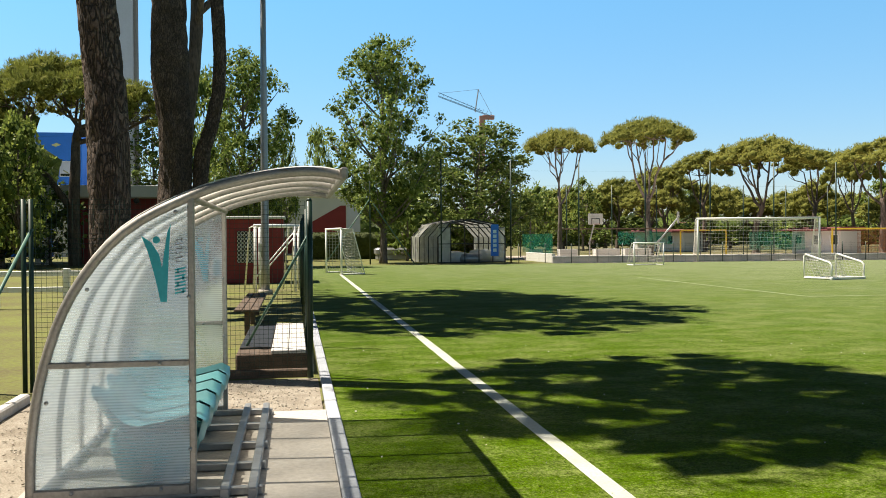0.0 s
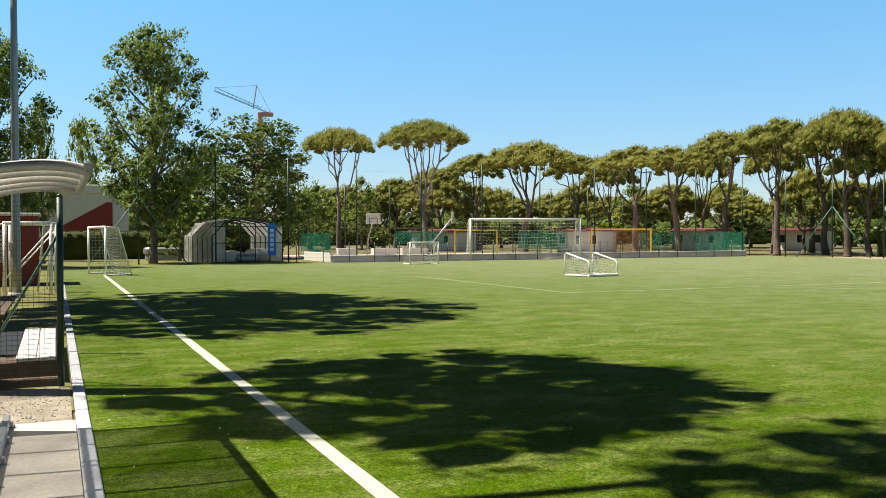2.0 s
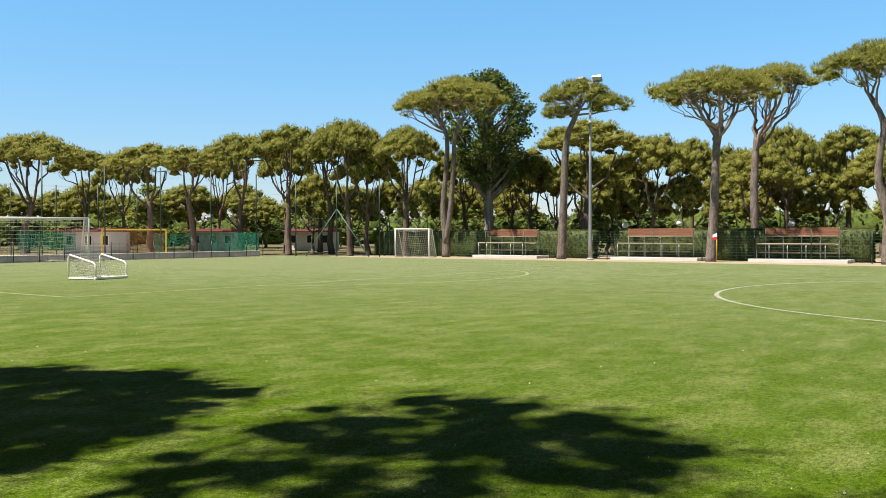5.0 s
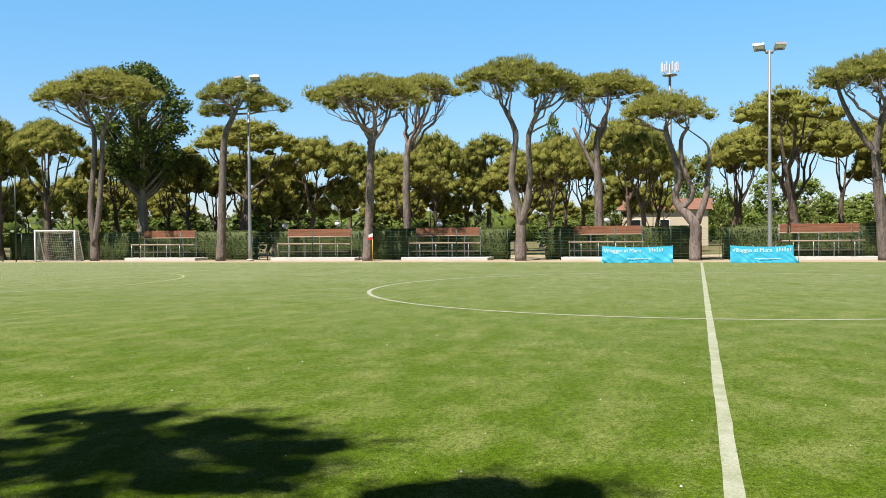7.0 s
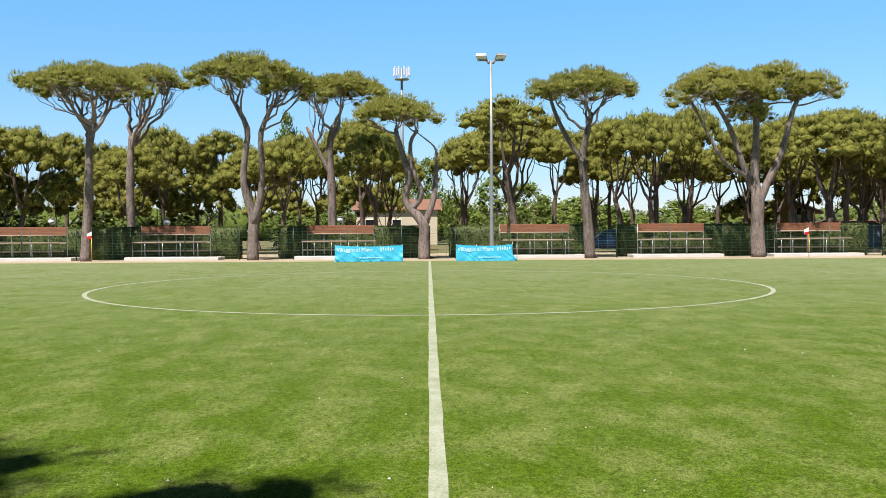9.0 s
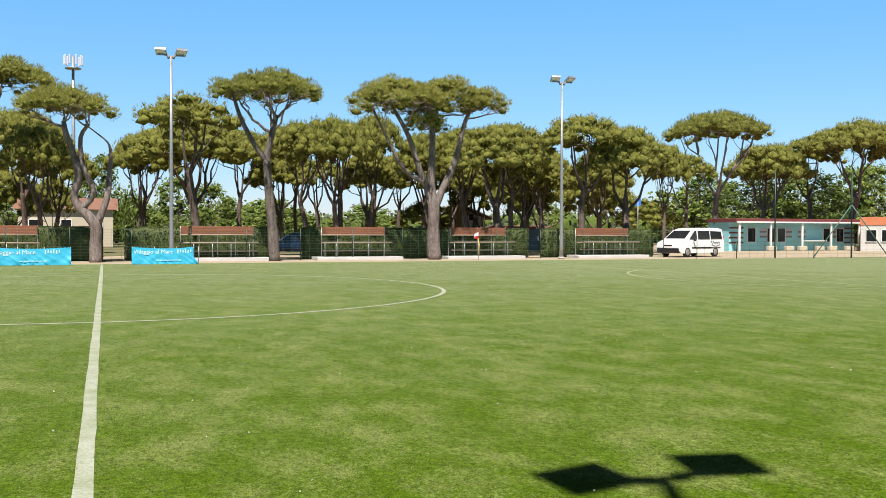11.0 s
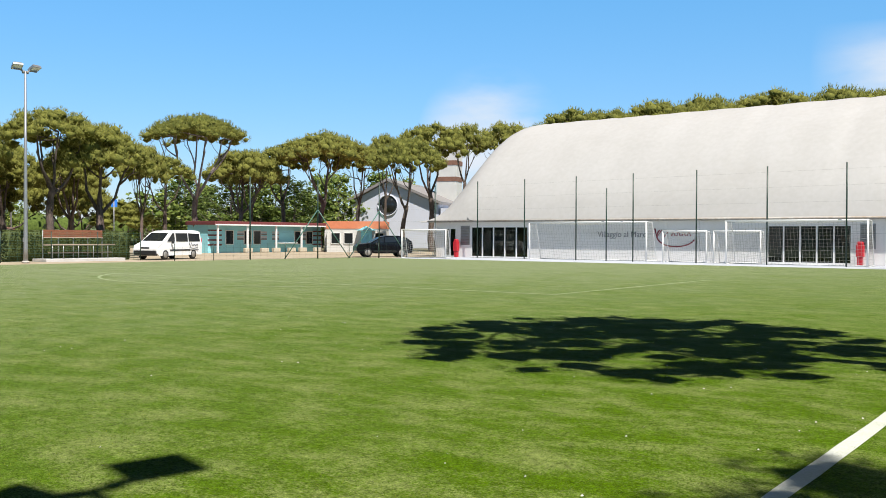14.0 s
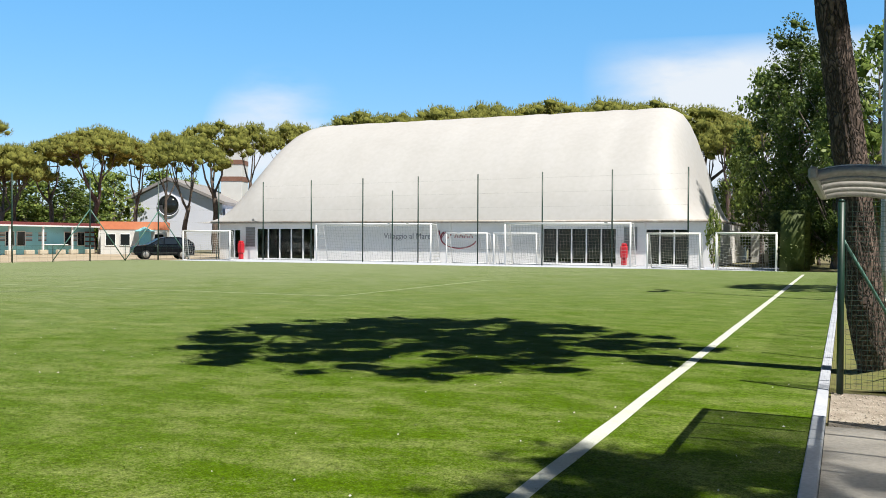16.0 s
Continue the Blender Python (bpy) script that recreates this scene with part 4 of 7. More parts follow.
for x, y, s, sz in (
    (50.3, 46.5, 0.76, 1.06), (72.3, 5.3, 0.75, 1.08), (61.1, -13.0, 0.74, 0.94), (64.0, -18.3, 0.57, 1.06),
    (59.8, -24.3, 0.72, 0.94), (70.0, -69.4, 1.21, 1.33), (54.2, -64.8, 0.85, 1.11), (35.8, -93.9, 1.30, 1.74),
    (23.9, -95.6, 1.27, 1.72), (9.8, -90.0, 0.87, 1.41),
):
    put(P_WIDE, x, y, (x * 37 + y * 61) % 360, s, sz)
for x, y, s, sz in (
    (41.6, 97.0, 1.03, 1.17), (55.7, 83.7, 0.81, 1.26), (58.5, 71.7, 0.74, 1.31), (39.9, 112.6, 1.01, 0.94),
    (36.3, 88.4, 0.81, 0.80), (52.7, 98.5, 0.95, 0.74), (60.2, 99.4, 0.98, 0.76), (63.8, 82.9, 0.89, 0.89),
    (68.8, 80.2, 0.89, 0.76), (92.3, 84.0, 1.06, 1.00), (62.6, 27.8, 0.82, 1.09), (71.5, 20.9, 0.76, 1.21),
    (77.7, 11.1, 0.70, 1.22), (61.9, 37.8, 0.71, 1.00), (60.7, 43.1, 0.80, 1.06), (66.2, -5.9, 1.27, 1.17),
):
    put(P_ROUND, x, y, (x * 37 + y * 61) % 360, s, sz)
for x, y, s, sz in (
    (60.8, -14.8, 0.83, 1.16), (59.9, -40.9, 0.55, 1.05), (75.5, -63.3, 1.14, 1.33), (66.6, -23.3, 0.69, 1.16),
    (60.4, 3.6, 0.70, 0.98), (61.7, 9.9, 0.67, 0.97), (74.5, -2.8, 0.76, 1.14), (76.4, -65.3, 0.99, 1.31),
    (52.7, 46.8, 0.75, 1.03), (56.5, 60.1, 0.73, 1.24), (71.9, 35.5, 0.82, 1.06), (79.0, 28.4, 0.86, 1.15),
    (74.1, 24.2, 0.80, 0.95), (79.7, 20.1, 0.84, 1.13), (75.9, 14.2, 0.79, 0.93), (80.0, 9.9, 0.82, 1.10),
):
    put(P_ROUND, x, y, (x * 37 + y * 61) % 360, s, sz)
for x, y, s, sz in (
    (72.9, 3.2, 0.75, 1.00), (66.2, 42.5, 0.80, 0.93), (66.3, 38.0, 0.78, 0.89),
):
    put(P_ROUND, x, y, (x * 37 + y * 61) % 360, s, sz)
for x, y, s, sz in (
    (60.9, 60.1, 0.96, 1.20), (56.3, -5.4, 1.16, 1.03), (61.8, -84.3, 1.04, 1.55),
    (8.8, -78.0, 0.88, 1.19),
):
    put(P_SLIM, x, y, (x * 37 + y * 61) % 360, s, sz)
for x, y, s, sz in (
    (52.7, 113.3, 0.99, 1.00), (61.2, 87.0, 0.84, 0.87), (73.8, 74.7, 0.83, 0.81), (105.2, -7.9, 0.97, 0.94),
    (109.9, -12.0, 1.01, 0.88), (15.6, 68.8, 0.70, 0.90), (-5.0, 54.3, 0.50, 1.35), (2.4, 95.5, 0.60, 1.57),
    (-14.1, 50.5, 0.57, 0.97), (-15.7, 48.0, 0.67, 0.97), (6.9, -74.2, 0.68, 1.01), (1.8, -66.5, 0.52, 0.59),
    (0.1, -70.5, 0.64, 0.74), (3.8, -78.4, 0.65, 0.93), (13.4, -99.6, 0.71, 0.87), (7.4, -86.2, 0.65, 0.74),
):
    put(B_BROAD, x, y, (x * 37 + y * 61) % 360, s, sz)
for x, y, s, sz in (
    (120.2, 3.6, 1.21, 0.58), (119.4, 11.0, 0.95, 0.62), (120.0, 13.6, 0.94, 0.60), (126.1, -21.3, 1.36, 0.75),
    (125.9, -34.9, 1.50, 0.68), (116.8, 3.4, 0.99, 0.77), (117.1, -21.3, 1.17, 0.70), (125.5, -3.8, 1.04, 0.75),
    (112.1, -97.6, 1.46, 0.79), (105.9, -52.6, 1.02, 0.85), (91.5, -83.6, 1.03, 0.67), (115.0, -85.8, 1.37, 1.31),
    (118.4, -92.4, 1.44, 1.19), (91.1, -78.5, 1.15, 0.89), (89.9, -80.2, 1.15, 1.06), (95.4, -95.2, 1.29, 1.27),
):
    put(B_BROAD, x, y, (x * 37 + y * 61) % 360, s, sz)
for x, y, s, sz in (
    (89.3, -92.5, 1.23, 1.26), (90.0, -101.7, 1.30, 1.36), (88.8, -106.3, 1.33, 1.25),
):
    put(B_BROAD, x, y, (x * 37 + y * 61) % 360, s, sz)
for x, y, s, sz in (
    (73.8, 50.3, 1.04, 1.15), (74.5, 48.1, 1.04, 0.98), (67.4, 33.8, 0.88, 0.90), (65.1, 30.2, 0.84, 0.98),
    (64.6, 25.9, 0.81, 0.94), (69.8, 23.7, 0.86, 0.92), (74.5, 22.4, 0.91, 0.94), (77.1, 19.0, 0.93, 1.07),
    (88.2, 14.8, 1.05, 0.95), (77.8, 6.4, 0.91, 1.01), (84.4, 4.1, 0.58, 1.04), (56.8, 57.0, 0.86, 1.10),
    (57.8, 53.1, 0.84, 0.92), (58.4, 49.4, 0.82, 0.95), (55.8, 43.1, 0.75, 0.95), (28.6, 106.6, 1.08, 1.12),
):
    put(P_LOW, x, y, (x * 37 + y * 61) % 360, s, sz)
for x, y, s, sz in (
    (31.9, 104.5, 1.07, 1.18), (36.9, 108.3, 1.12, 1.17), (46.5, 119.3, 1.25, 1.39), (45.2, 105.9, 1.12, 1.27),
    (45.6, 95.1, 1.03, 1.16), (51.3, 101.1, 1.11, 1.16), (57.5, 100.1, 1.13, 1.07), (56.8, 92.1, 1.06, 1.19),
    (72.0, 107.9, 1.27, 1.12), (60.9, 85.0, 1.02, 0.97), (66.6, 85.2, 1.05, 1.10), (75.2, 88.0, 1.13, 1.25),
    (76.5, 85.0, 1.12, 1.00), (78.4, 79.0, 1.09, 1.12), (81.7, 77.8, 1.10, 1.20), (79.1, -27.6, 0.90, 0.70),
):
    put(P_LOW, x, y, (x * 37 + y * 61) % 360, s, sz)
for x, y, s, sz in (
    (69.1, -45.2, 0.88, 0.72),
):
    put(P_LOW, x, y, (x * 37 + y * 61) % 360, s, sz)
for x, y, s, sz in (
    (66.4, -33.8, 0.75, 0.85), (54.7, -34.2, 0.83, 0.91), (66.0, -38.8, 0.71, 0.84), (73.5, -13.7, 0.70, 0.84),
    (76.9, -27.5, 0.76, 0.97), (76.0, -31.3, 0.77, 0.84), (63.0, -30.0, 0.72, 0.80),
    (70.5, -27.0, 0.74, 0.82), (69.0, -19.5, 0.70, 0.80), (72.0, -34.5, 0.76, 0.78), (61.5, 33.0, 0.74, 0.78), (63.5, 20.5, 0.72, 0.76), (64.8, 12.6, 0.72, 0.76),
):
    put(P_DEEP, x, y, (x * 37 + y * 61) % 360, s, sz)
for x, y, s, sz in (
    (122.5, 2.5, 0.65, 1.02), (-0.6, 62.5, 0.36, 1.00), (31.3, 95.5, 0.72, 0.78), (5.8, -70.3, 0.81, 1.39),
    (-1.4, -52.5, 0.95, 1.24), (99.3, 15.4, 0.58, 1.43),
):
    put(B_OVAL, x, y, (x * 37 + y * 61) % 360, s, sz)
for x, y, s, sz in (
    (31.0, 107.6, 1.33, 0.77), (34.2, 102.0, 1.28, 0.71), (40.8, 105.7, 1.34, 0.86), (42.8, 97.4, 1.26, 0.61),
    (46.2, 97.1, 1.28, 0.56), (54.6, 101.2, 1.36, 0.68), (54.8, 92.8, 1.28, 0.62), (62.4, 94.5, 1.34, 0.78),
    (67.5, 92.7, 1.36, 0.64), (76.5, 95.8, 1.45, 0.76), (79.1, 89.2, 1.41, 0.89), (80.7, 82.9, 1.37, 0.65),
    (80.6, 74.8, 1.30, 0.72), (67.3, 48.4, 1.14, 0.86), (65.7, 40.2, 1.06, 0.74), (64.3, 33.8, 1.00, 0.67),
):
    put(B_BUSH, x, y, (x * 37 + y * 61) % 360, s, sz)
for x, y, s, sz in (
    (69.0, 30.6, 1.03, 0.76), (67.3, 24.2, 0.98, 0.67), (77.6, 21.2, 1.10, 0.71), (84.5, 12.8, 1.17, 0.67),
    (7.5, 60.1, 0.90, 1.10), (23.3, 87.5, 1.02, 1.46), (-14.6, 58.7, 0.90, 1.07), (122.3, -24.3, 1.98, 1.05),
    (140.5, -1.8, 1.77, 1.13), (126.8, 4.5, 1.88, 0.99), (148.5, -18.0, 1.81, 1.47), (129.0, 0.1, 1.79, 1.15),
    (140.1, -19.3, 2.20, 1.29), (131.0, -16.0, 1.48, 1.12), (146.3, 0.9, 2.07, 1.41), (105.5, -73.3, 2.33, 1.65),
):
    put(B_BUSH, x, y, (x * 37 + y * 61) % 360, s, sz)
for x, y, s, sz in (
    (107.3, -91.5, 2.30, 1.61), (85.6, -100.4, 1.79, 1.47),
):
    put(B_BUSH, x, y, (x * 37 + y * 61) % 360, s, sz)
for x, y, s, sz in (
    (9.5, 65.8, 0.72, 0.81), (10.5, -91.9, 0.69, 0.78),
):
    put(B_WILLOW, x, y, (x * 37 + y * 61) % 360, s, sz)
for x, y, s, sz in (
    (-2.6, 50.5, 0.85, 0.97),
):
    put(B_HERO, x, y, (x * 37 + y * 61) % 360, s, sz)
for x, y, s, sz in ((71.5, -36.0, 0.95, 1.15), (71.0, -41.0, 0.9, 1.2), (74.0, -31.5, 1.0, 1.2), (75.5, -45.5, 0.9, 1.1)):
    put(P_LOW, x, y, (x * 37 + y * 61) % 360, s, sz)
bring(P_SHADE, 24.3, 81.0, 224, 0.77, 1.04)
bring(P_WIDE, 39.2, 72.6, 286, 1.07, 1.04)
bring(P_TALL, 46.3, 75.4, 339, 0.84, 0.85)
bring(P_SLIM, 45.7, 58.9, 10, 1.11, 0.90)
bring(P_ROUND, 38.2, 103.7, 40, 0.89, 1.05)
bring(B_BROAD, 28.5, 99.9, 329, 0.82, 0.84)
bring(P_LOW, 68.4, 50.4, 287, 0.99, 1.07)
bring(P_DEEP, 57.0, -25.7, 359, 0.90, 0.91)
bring(B_OVAL, 118.5, 0.1, 98, 0.85, 1.08)
bring(B_BUSH, 88.5, -2.4, 312, 0.53, 1.24)
bring(B_HERO, 5.4, 55.1, 330, 1.01, 1.13)
for x, y, s, sz in ((106.9, -77.9, 1.3, 0.7), (93.3, -76.7, 1.2, 0.78), (87.5, -82.4, 1.2, 0.74), (93.3, -101.3, 1.35, 0.7)):
    put(B_SHADE, x, y, (x * 37 + y * 61) % 360, s, sz)
put(B_DARK, 0.8, -58.5, 130, 0.88, 1.07)
bring(B_DARK, 2.8, -62.4, 40, 1.15, 1.22)
bring(B_WILLOW, 12.9, 63.3, 53, 1.22, 0.97)

# pines on the near side, whose crowns throw the shade on the pitch
bring(pine(41, 12.4, 5.7, 1.8, 0.7, 8, (0.2, 0.1), 0.25, trunk=[(0.03, 0, -0.1, 0.25), (0.02, 0, 0.6, 0.235), (0.01, 0, 1.9, 0.222), (0.0, 0, 2.7, 0.225), (-0.02, 0, 3.25, 0.215), (-0.09, 0, 4.0, 0.215), (-0.13, 0, 4.5, 0.2), (-0.15, 0.05, 6.5, 0.2), (0.2, 0.1, 8.7, 0.15)], dense=1.6, inner=0.72, fill=40, tuft=0.24, rough=True, bark=BARK_NEAR, label="thick-barked tall pine behind the dugout"), -2.0, 11.3)
twin = bring(pine(42, 13.6, 9.4, 1.9, 0.66, 8, (0.0, 0.4), 0.47, trunk=[(0.0, 0, -0.1, 0.48), (0.0, 0, 1.2, 0.43), (0.06, 0, 2.2, 0.37), (0.1, 0, 3.2, 0.35), (0.08, 0, 4.2, 0.36), (-0.02, 0, 5.1, 0.39), (-0.01, 0, 5.6, 0.4), (-0.03, 0, 7.0, 0.36), (0.0, 0.4, 9.0, 0.28)], dense=1.3, inner=0.7, fill=40, tuft=0.24, rough=True, bark=BARK_NEAR, label="tall dark pine with a second curved stem"), -2.62, 21.5)
stem = Build()
plated(stem, [(0.55, 0, 0.3), (0.62, 0, 1.6), (0.63, 0, 3.0), (0.68, 0, 3.5), (0.88, 0, 4.1), (1.05, 0, 4.9), (1.08, 0, 5.7), (1.03, 0, 6.9), (0.95, 0, 8.2), (1.1, 0.3, 10), (1.5, 0.8, 12.6)], [0.2, 0.185, 0.17, 0.175, 0.16, 0.145, 0.14, 0.145, 0.135, 0.11, 0.05], 5)
part("side_stem", stem, BARK_NEAR, twin, "curved second stem")
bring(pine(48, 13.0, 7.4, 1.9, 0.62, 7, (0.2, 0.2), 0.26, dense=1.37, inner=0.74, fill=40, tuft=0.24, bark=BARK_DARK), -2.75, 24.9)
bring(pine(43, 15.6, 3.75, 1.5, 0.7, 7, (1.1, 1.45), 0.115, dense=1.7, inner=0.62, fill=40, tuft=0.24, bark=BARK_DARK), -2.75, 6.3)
bring(pine(45, 11.3, 8.0, 1.9, 0.6, 9, (1.25, 1.5), 0.215, dense=1.18, inner=0.74, fill=40, tuft=0.24, rough=True, bark=BARK_NEAR, label="rough-barked tall pine beside the fence"), -0.22, -12.3)
bring(pine(44, 12.0, 5.0, 1.9, 0.6, 7, (0.2, 0.2), 0.28, dense=0.93, inner=0.74, fill=40, tuft=0.24, label="tall pine on the lawn behind the fence"), -4.1, -30.8)
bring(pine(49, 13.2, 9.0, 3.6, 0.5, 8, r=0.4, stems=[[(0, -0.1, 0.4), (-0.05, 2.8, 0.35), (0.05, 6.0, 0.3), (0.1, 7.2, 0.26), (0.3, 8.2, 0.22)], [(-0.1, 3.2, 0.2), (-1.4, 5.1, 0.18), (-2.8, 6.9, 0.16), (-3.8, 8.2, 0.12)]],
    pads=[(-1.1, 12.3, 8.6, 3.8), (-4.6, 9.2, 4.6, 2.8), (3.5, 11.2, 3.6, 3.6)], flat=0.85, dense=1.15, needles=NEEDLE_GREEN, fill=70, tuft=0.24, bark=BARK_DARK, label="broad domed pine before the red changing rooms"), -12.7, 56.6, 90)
put(B_SHADE, -16.0, 54.0, 75, 0.8, 0.56)
bring(B_SHADE, -10.2, 70.2, 200, 0.9, 0.86)
bring(broadleaf(35, 13.8, 7.6, 5.0, 0.42, leaf=0.19, count=150, clumps=210, fine=0.78, shape=0.1, leafage=LEAF_DARK, label="tall leafy poplar with a pale trunk", bark=BARK_PALE), 57.2, 38.6)
bring(pine(46, 13.6, 3.2, 1.8, 0.62, 6, (0.5, 0.0), 0.26, dense=1.06, inner=0.74, fill=40, tuft=0.24), -2.3, 4.2)
bring(pine(47, 13.0, 3.2, 1.8, 0.62, 6, (0.0, 0.0), 0.26, dense=0.93, inner=0.74, fill=40, tuft=0.24), -5.4, -3.3)
# blades of the turf where the pitch lies nearest
rng = random.Random(21)
b = Build()
for _ in range(200000):
    d = 4.4 + 12.6 * rng.random() ** 1.7 - 2.6 * rng.random()
    a = radians(rng.uniform(-170, -4))
    x, y = -d * math.sin(a), d * math.cos(a)
    if x < 0.5 or abs(x - 1.987) < 0.05 or (abs(y - CY) < 0.045 and x > 2.0):
        continue
    h, w, t = rng.uniform(0.004, 0.014) * min(1, (18 - d) / 6), rng.uniform(0.002, 0.004) * (0.5 + d * 0.08), rng.uniform(0, 6.28)
    lx, ly = rng.gauss(0, 0.01) - math.sin(t) * 0.024, rng.gauss(0, 0.01) + math.cos(t) * 0.024
    cx, cy = math.cos(t) * w, math.sin(t) * w
    o = len(b.v)
    b.v += [(x - cx, y - cy, 0.001), (x + cx, y + cy, 0.001), (x + lx, y + ly, h)]
    b.f.append((o, o + 1, o + 2))
    b.s.append(False)
flakes = Build()
for _ in range(420):
    x, y = 0.6 + 13 * rng.random() ** 1.6, rng.uniform(-15, 13)
    q, r = rng.uniform(0, 6.28), rng.uniform(0.005, 0.013)
    flakes.add([(x + r * math.cos(q), y + r * math.sin(q), 0.012), (x - r * 0.5 * math.sin(q), y + r * 0.5 * math.cos(q), 0.02), (x - r * math.cos(q), y - r * math.sin(q), 0.011), (x + r * 0.5 * math.sin(q), y - r * 0.5 * math.cos(q), 0.008)], [(0, 1, 2, 3)])
solo("fallen_petals", flakes, NET_WHITE, "tiny pale petals and flakes scattered on the turf", "litter", kind="stuff")
solo("turf_blades", b, BLADE, "short upright blades of artificial turf", "turf", kind="stuff")
# far belt of trees that closes the view
rng = random.Random(77)
belt, belt_core = Build(), Build()
for i in range(420):
    a = radians(-165 + 200 * i / 420 + rng.uniform(-0.3, 0.3))
    d = rng.uniform(140, 175)
    x, y = 20 - d * math.sin(a), d * math.cos(a)
    h = rng.uniform(3.0, 6.5)
    belt_core.lump((x, y, h * 0.45), h * 0.6, 0.35, rng, 0.9)
    leaves(belt, rng, Vector((x, y, h * 0.5)), h * 0.62, 90, 0.9)
# added trees out of view to the west, to cut skylight in the shadows
for i in range(150):
    x, y = -rng.uniform(19, 34), -85 + 150 * i / 150 + rng.uniform(-1, 1)
    h = rng.uniform(8, 13)
    belt_core.lump((x, y, h * 0.55), h * 0.45, 0.35, rng, 1.05, 5)
    leaves(belt, rng, Vector((x, y, h * 0.55)), h * 0.47, 70, 0.8)
far_wood = solo("far_wood", belt, HAZED_LEAF, "belt of green trees with an added unseen western stretch that blocks skylight", "trees", kind="stuff")
# dark fill of the belt, its inner shade painted in
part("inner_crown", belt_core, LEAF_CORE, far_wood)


# ---- far touchline: hedge, fence, stands, lamps, banners ----
def hedge(y0, y1, x=53.2, h=1.82, deep=0.9, seed=1):
    rng = random.Random(seed)
    b, lv = Build(), Build()
    n = max(3, int((y1 - y0) / 0.35))
    ring = []
    L = y1 - y0
    for i in range(n + 1):
        y = -L / 2 + L * i / n
        j = lambda: rng.uniform(-0.05, 0.05)
        prof = [(-deep / 2, 0), (-deep / 2, h * 0.33), (-deep / 2, h * 0.66), (-deep / 2 + 0.03, h - 0.06), (0, h), (deep / 2 - 0.03, h - 0.05), (deep / 2, h * 0.5), (deep / 2, 0)]
        ring.append([(px + j(), y + j() * 0.5, max(0, pz + j() * (pz > 0))) for px, pz in prof])
    b.loft(ring)
    for _ in range(int(L * 400)):
        face = rng.random()
        y = rng.uniform(-L / 2, L / 2)
        if face < (0.3 if deep > 1.5 else 0.1):
            e = rng.choice((-1, 1))
            p, d = Vector((rng.uniform(-deep / 2, deep / 2), e * (L / 2 + 0.03), rng.uniform(0.02, h))), Vector((rng.uniform(-.8, .8), e, rng.uniform(-.5, .9)))
        elif face < 0.72:
            p, d = Vector((-deep / 2 - 0.03, y, rng.uniform(0.02, h))), Vector((-1, rng.uniform(-.8, .8), rng.uniform(-.5, .9)))
        else:
            p, d = Vector((rng.uniform(-deep / 2, deep / 2), y, h)), Vector((rng.uniform(-.7, .7), rng.uniform(-.7, .7), 1))
        d.normalize()
        s = d.orthogonal().normalized() * 0.03 * (h / 1.82)
        lv.add([p - s, p + s, p + d * 0.047 * h + s * 0.6, p + d * 0.047 * h - s * 0.6], [(0, 1, 2, 3)])
    ob = thing("hedge", "clipped dark green hedge with leafy face", "hedge", (x, (y0 + y1) / 2, -0.02), group="hedge along the far side")
    part("inner_hedge", b, HEDGE, ob)
    part("leaf_face", lv, HEDGE, ob, "sunlit clipped leaves")
    return ob


for i, (y0, y1) in enumerate(((40.2, 46.2), (27.6, 40.2), (11.0, 25.9), (-0.0, 8.6), (-9.2, -1.3), (-25.6, -11.2), (-35.0, -27.0))):
    hedge(y0, y1, seed=70 + i)


def stand(y0, y1):
    """A small terrace: plinth, rails, bench boards and a timber board along the top."""
    L, ym = y1 - y0, (y0 + y1) / 2
    ob = thing("viewing_stand", "small steel viewing stand with red-brown timber back board", "stand", (51.4, ym, 0), group="viewing stands")
    part("plinth", Build().box((0.05, -0.1, 0.02), (1.6, L + 1.3, 0.3), bevel=0.02), PLINTH, ob, "low concrete plinth")
    for k in range(3):
        part("back_board", Build().box((0.62, 0, 1.52 + 0.15 * k), (0.04, L, 0.142), bevel=0.01), TIMBER, ob, "weathered red-brown timber board")
    n = 4
    for i in range(n + 1):
        y = -L / 2 + L * i / n
        part("post", Build().rod((0.66, y, 0.1), (0.66, y, 1.9), 0.025), STEEL, ob)
        if i < n:
            part("rail_post", Build().rod((-0.62, y + 0.4, 0.1), (-0.62, y + 0.4, 1.0), 0.022), STEEL, ob)
    part("rail_post", Build().rod((-0.62, L / 2 + 0.1, 0.1), (-0.62, L / 2 + 0.1, 1.0), 0.022), STEEL, ob)
    part("top_rail", Build().rod((-0.62, -L / 2 - 0.1, 1.0), (-0.62, L / 2 + 0.15, 1.0), 0.038), BENCH, ob, "pale timber front rail")
    part("bench_board", Build().box((-0.25, 0, 0.52), (0.26, L + 0.2, 0.07), bevel=0.01), BENCH, ob, "grey-brown bench board")
    part("bench_board", Build().box((0.30, 0, 0.98), (0.26, L + 0.2, 0.07), bevel=0.01), BENCH, ob, "grey-brown bench board")
    part("back_rail", Build().rod((0.56, -L / 2, 1.42), (0.56, L / 2, 1.42), 0.035), BENCH, ob)
    return ob


for y0, y1 in ((31.2, 35.0), (20.5, 24.7), (12.4, 16.3), (3.1, 6.9), (-8.05, -4.1), (-15.8, -12.0), (-23.7, -19.9), (-32.6, -28.7)):
    stand(y0, y1)


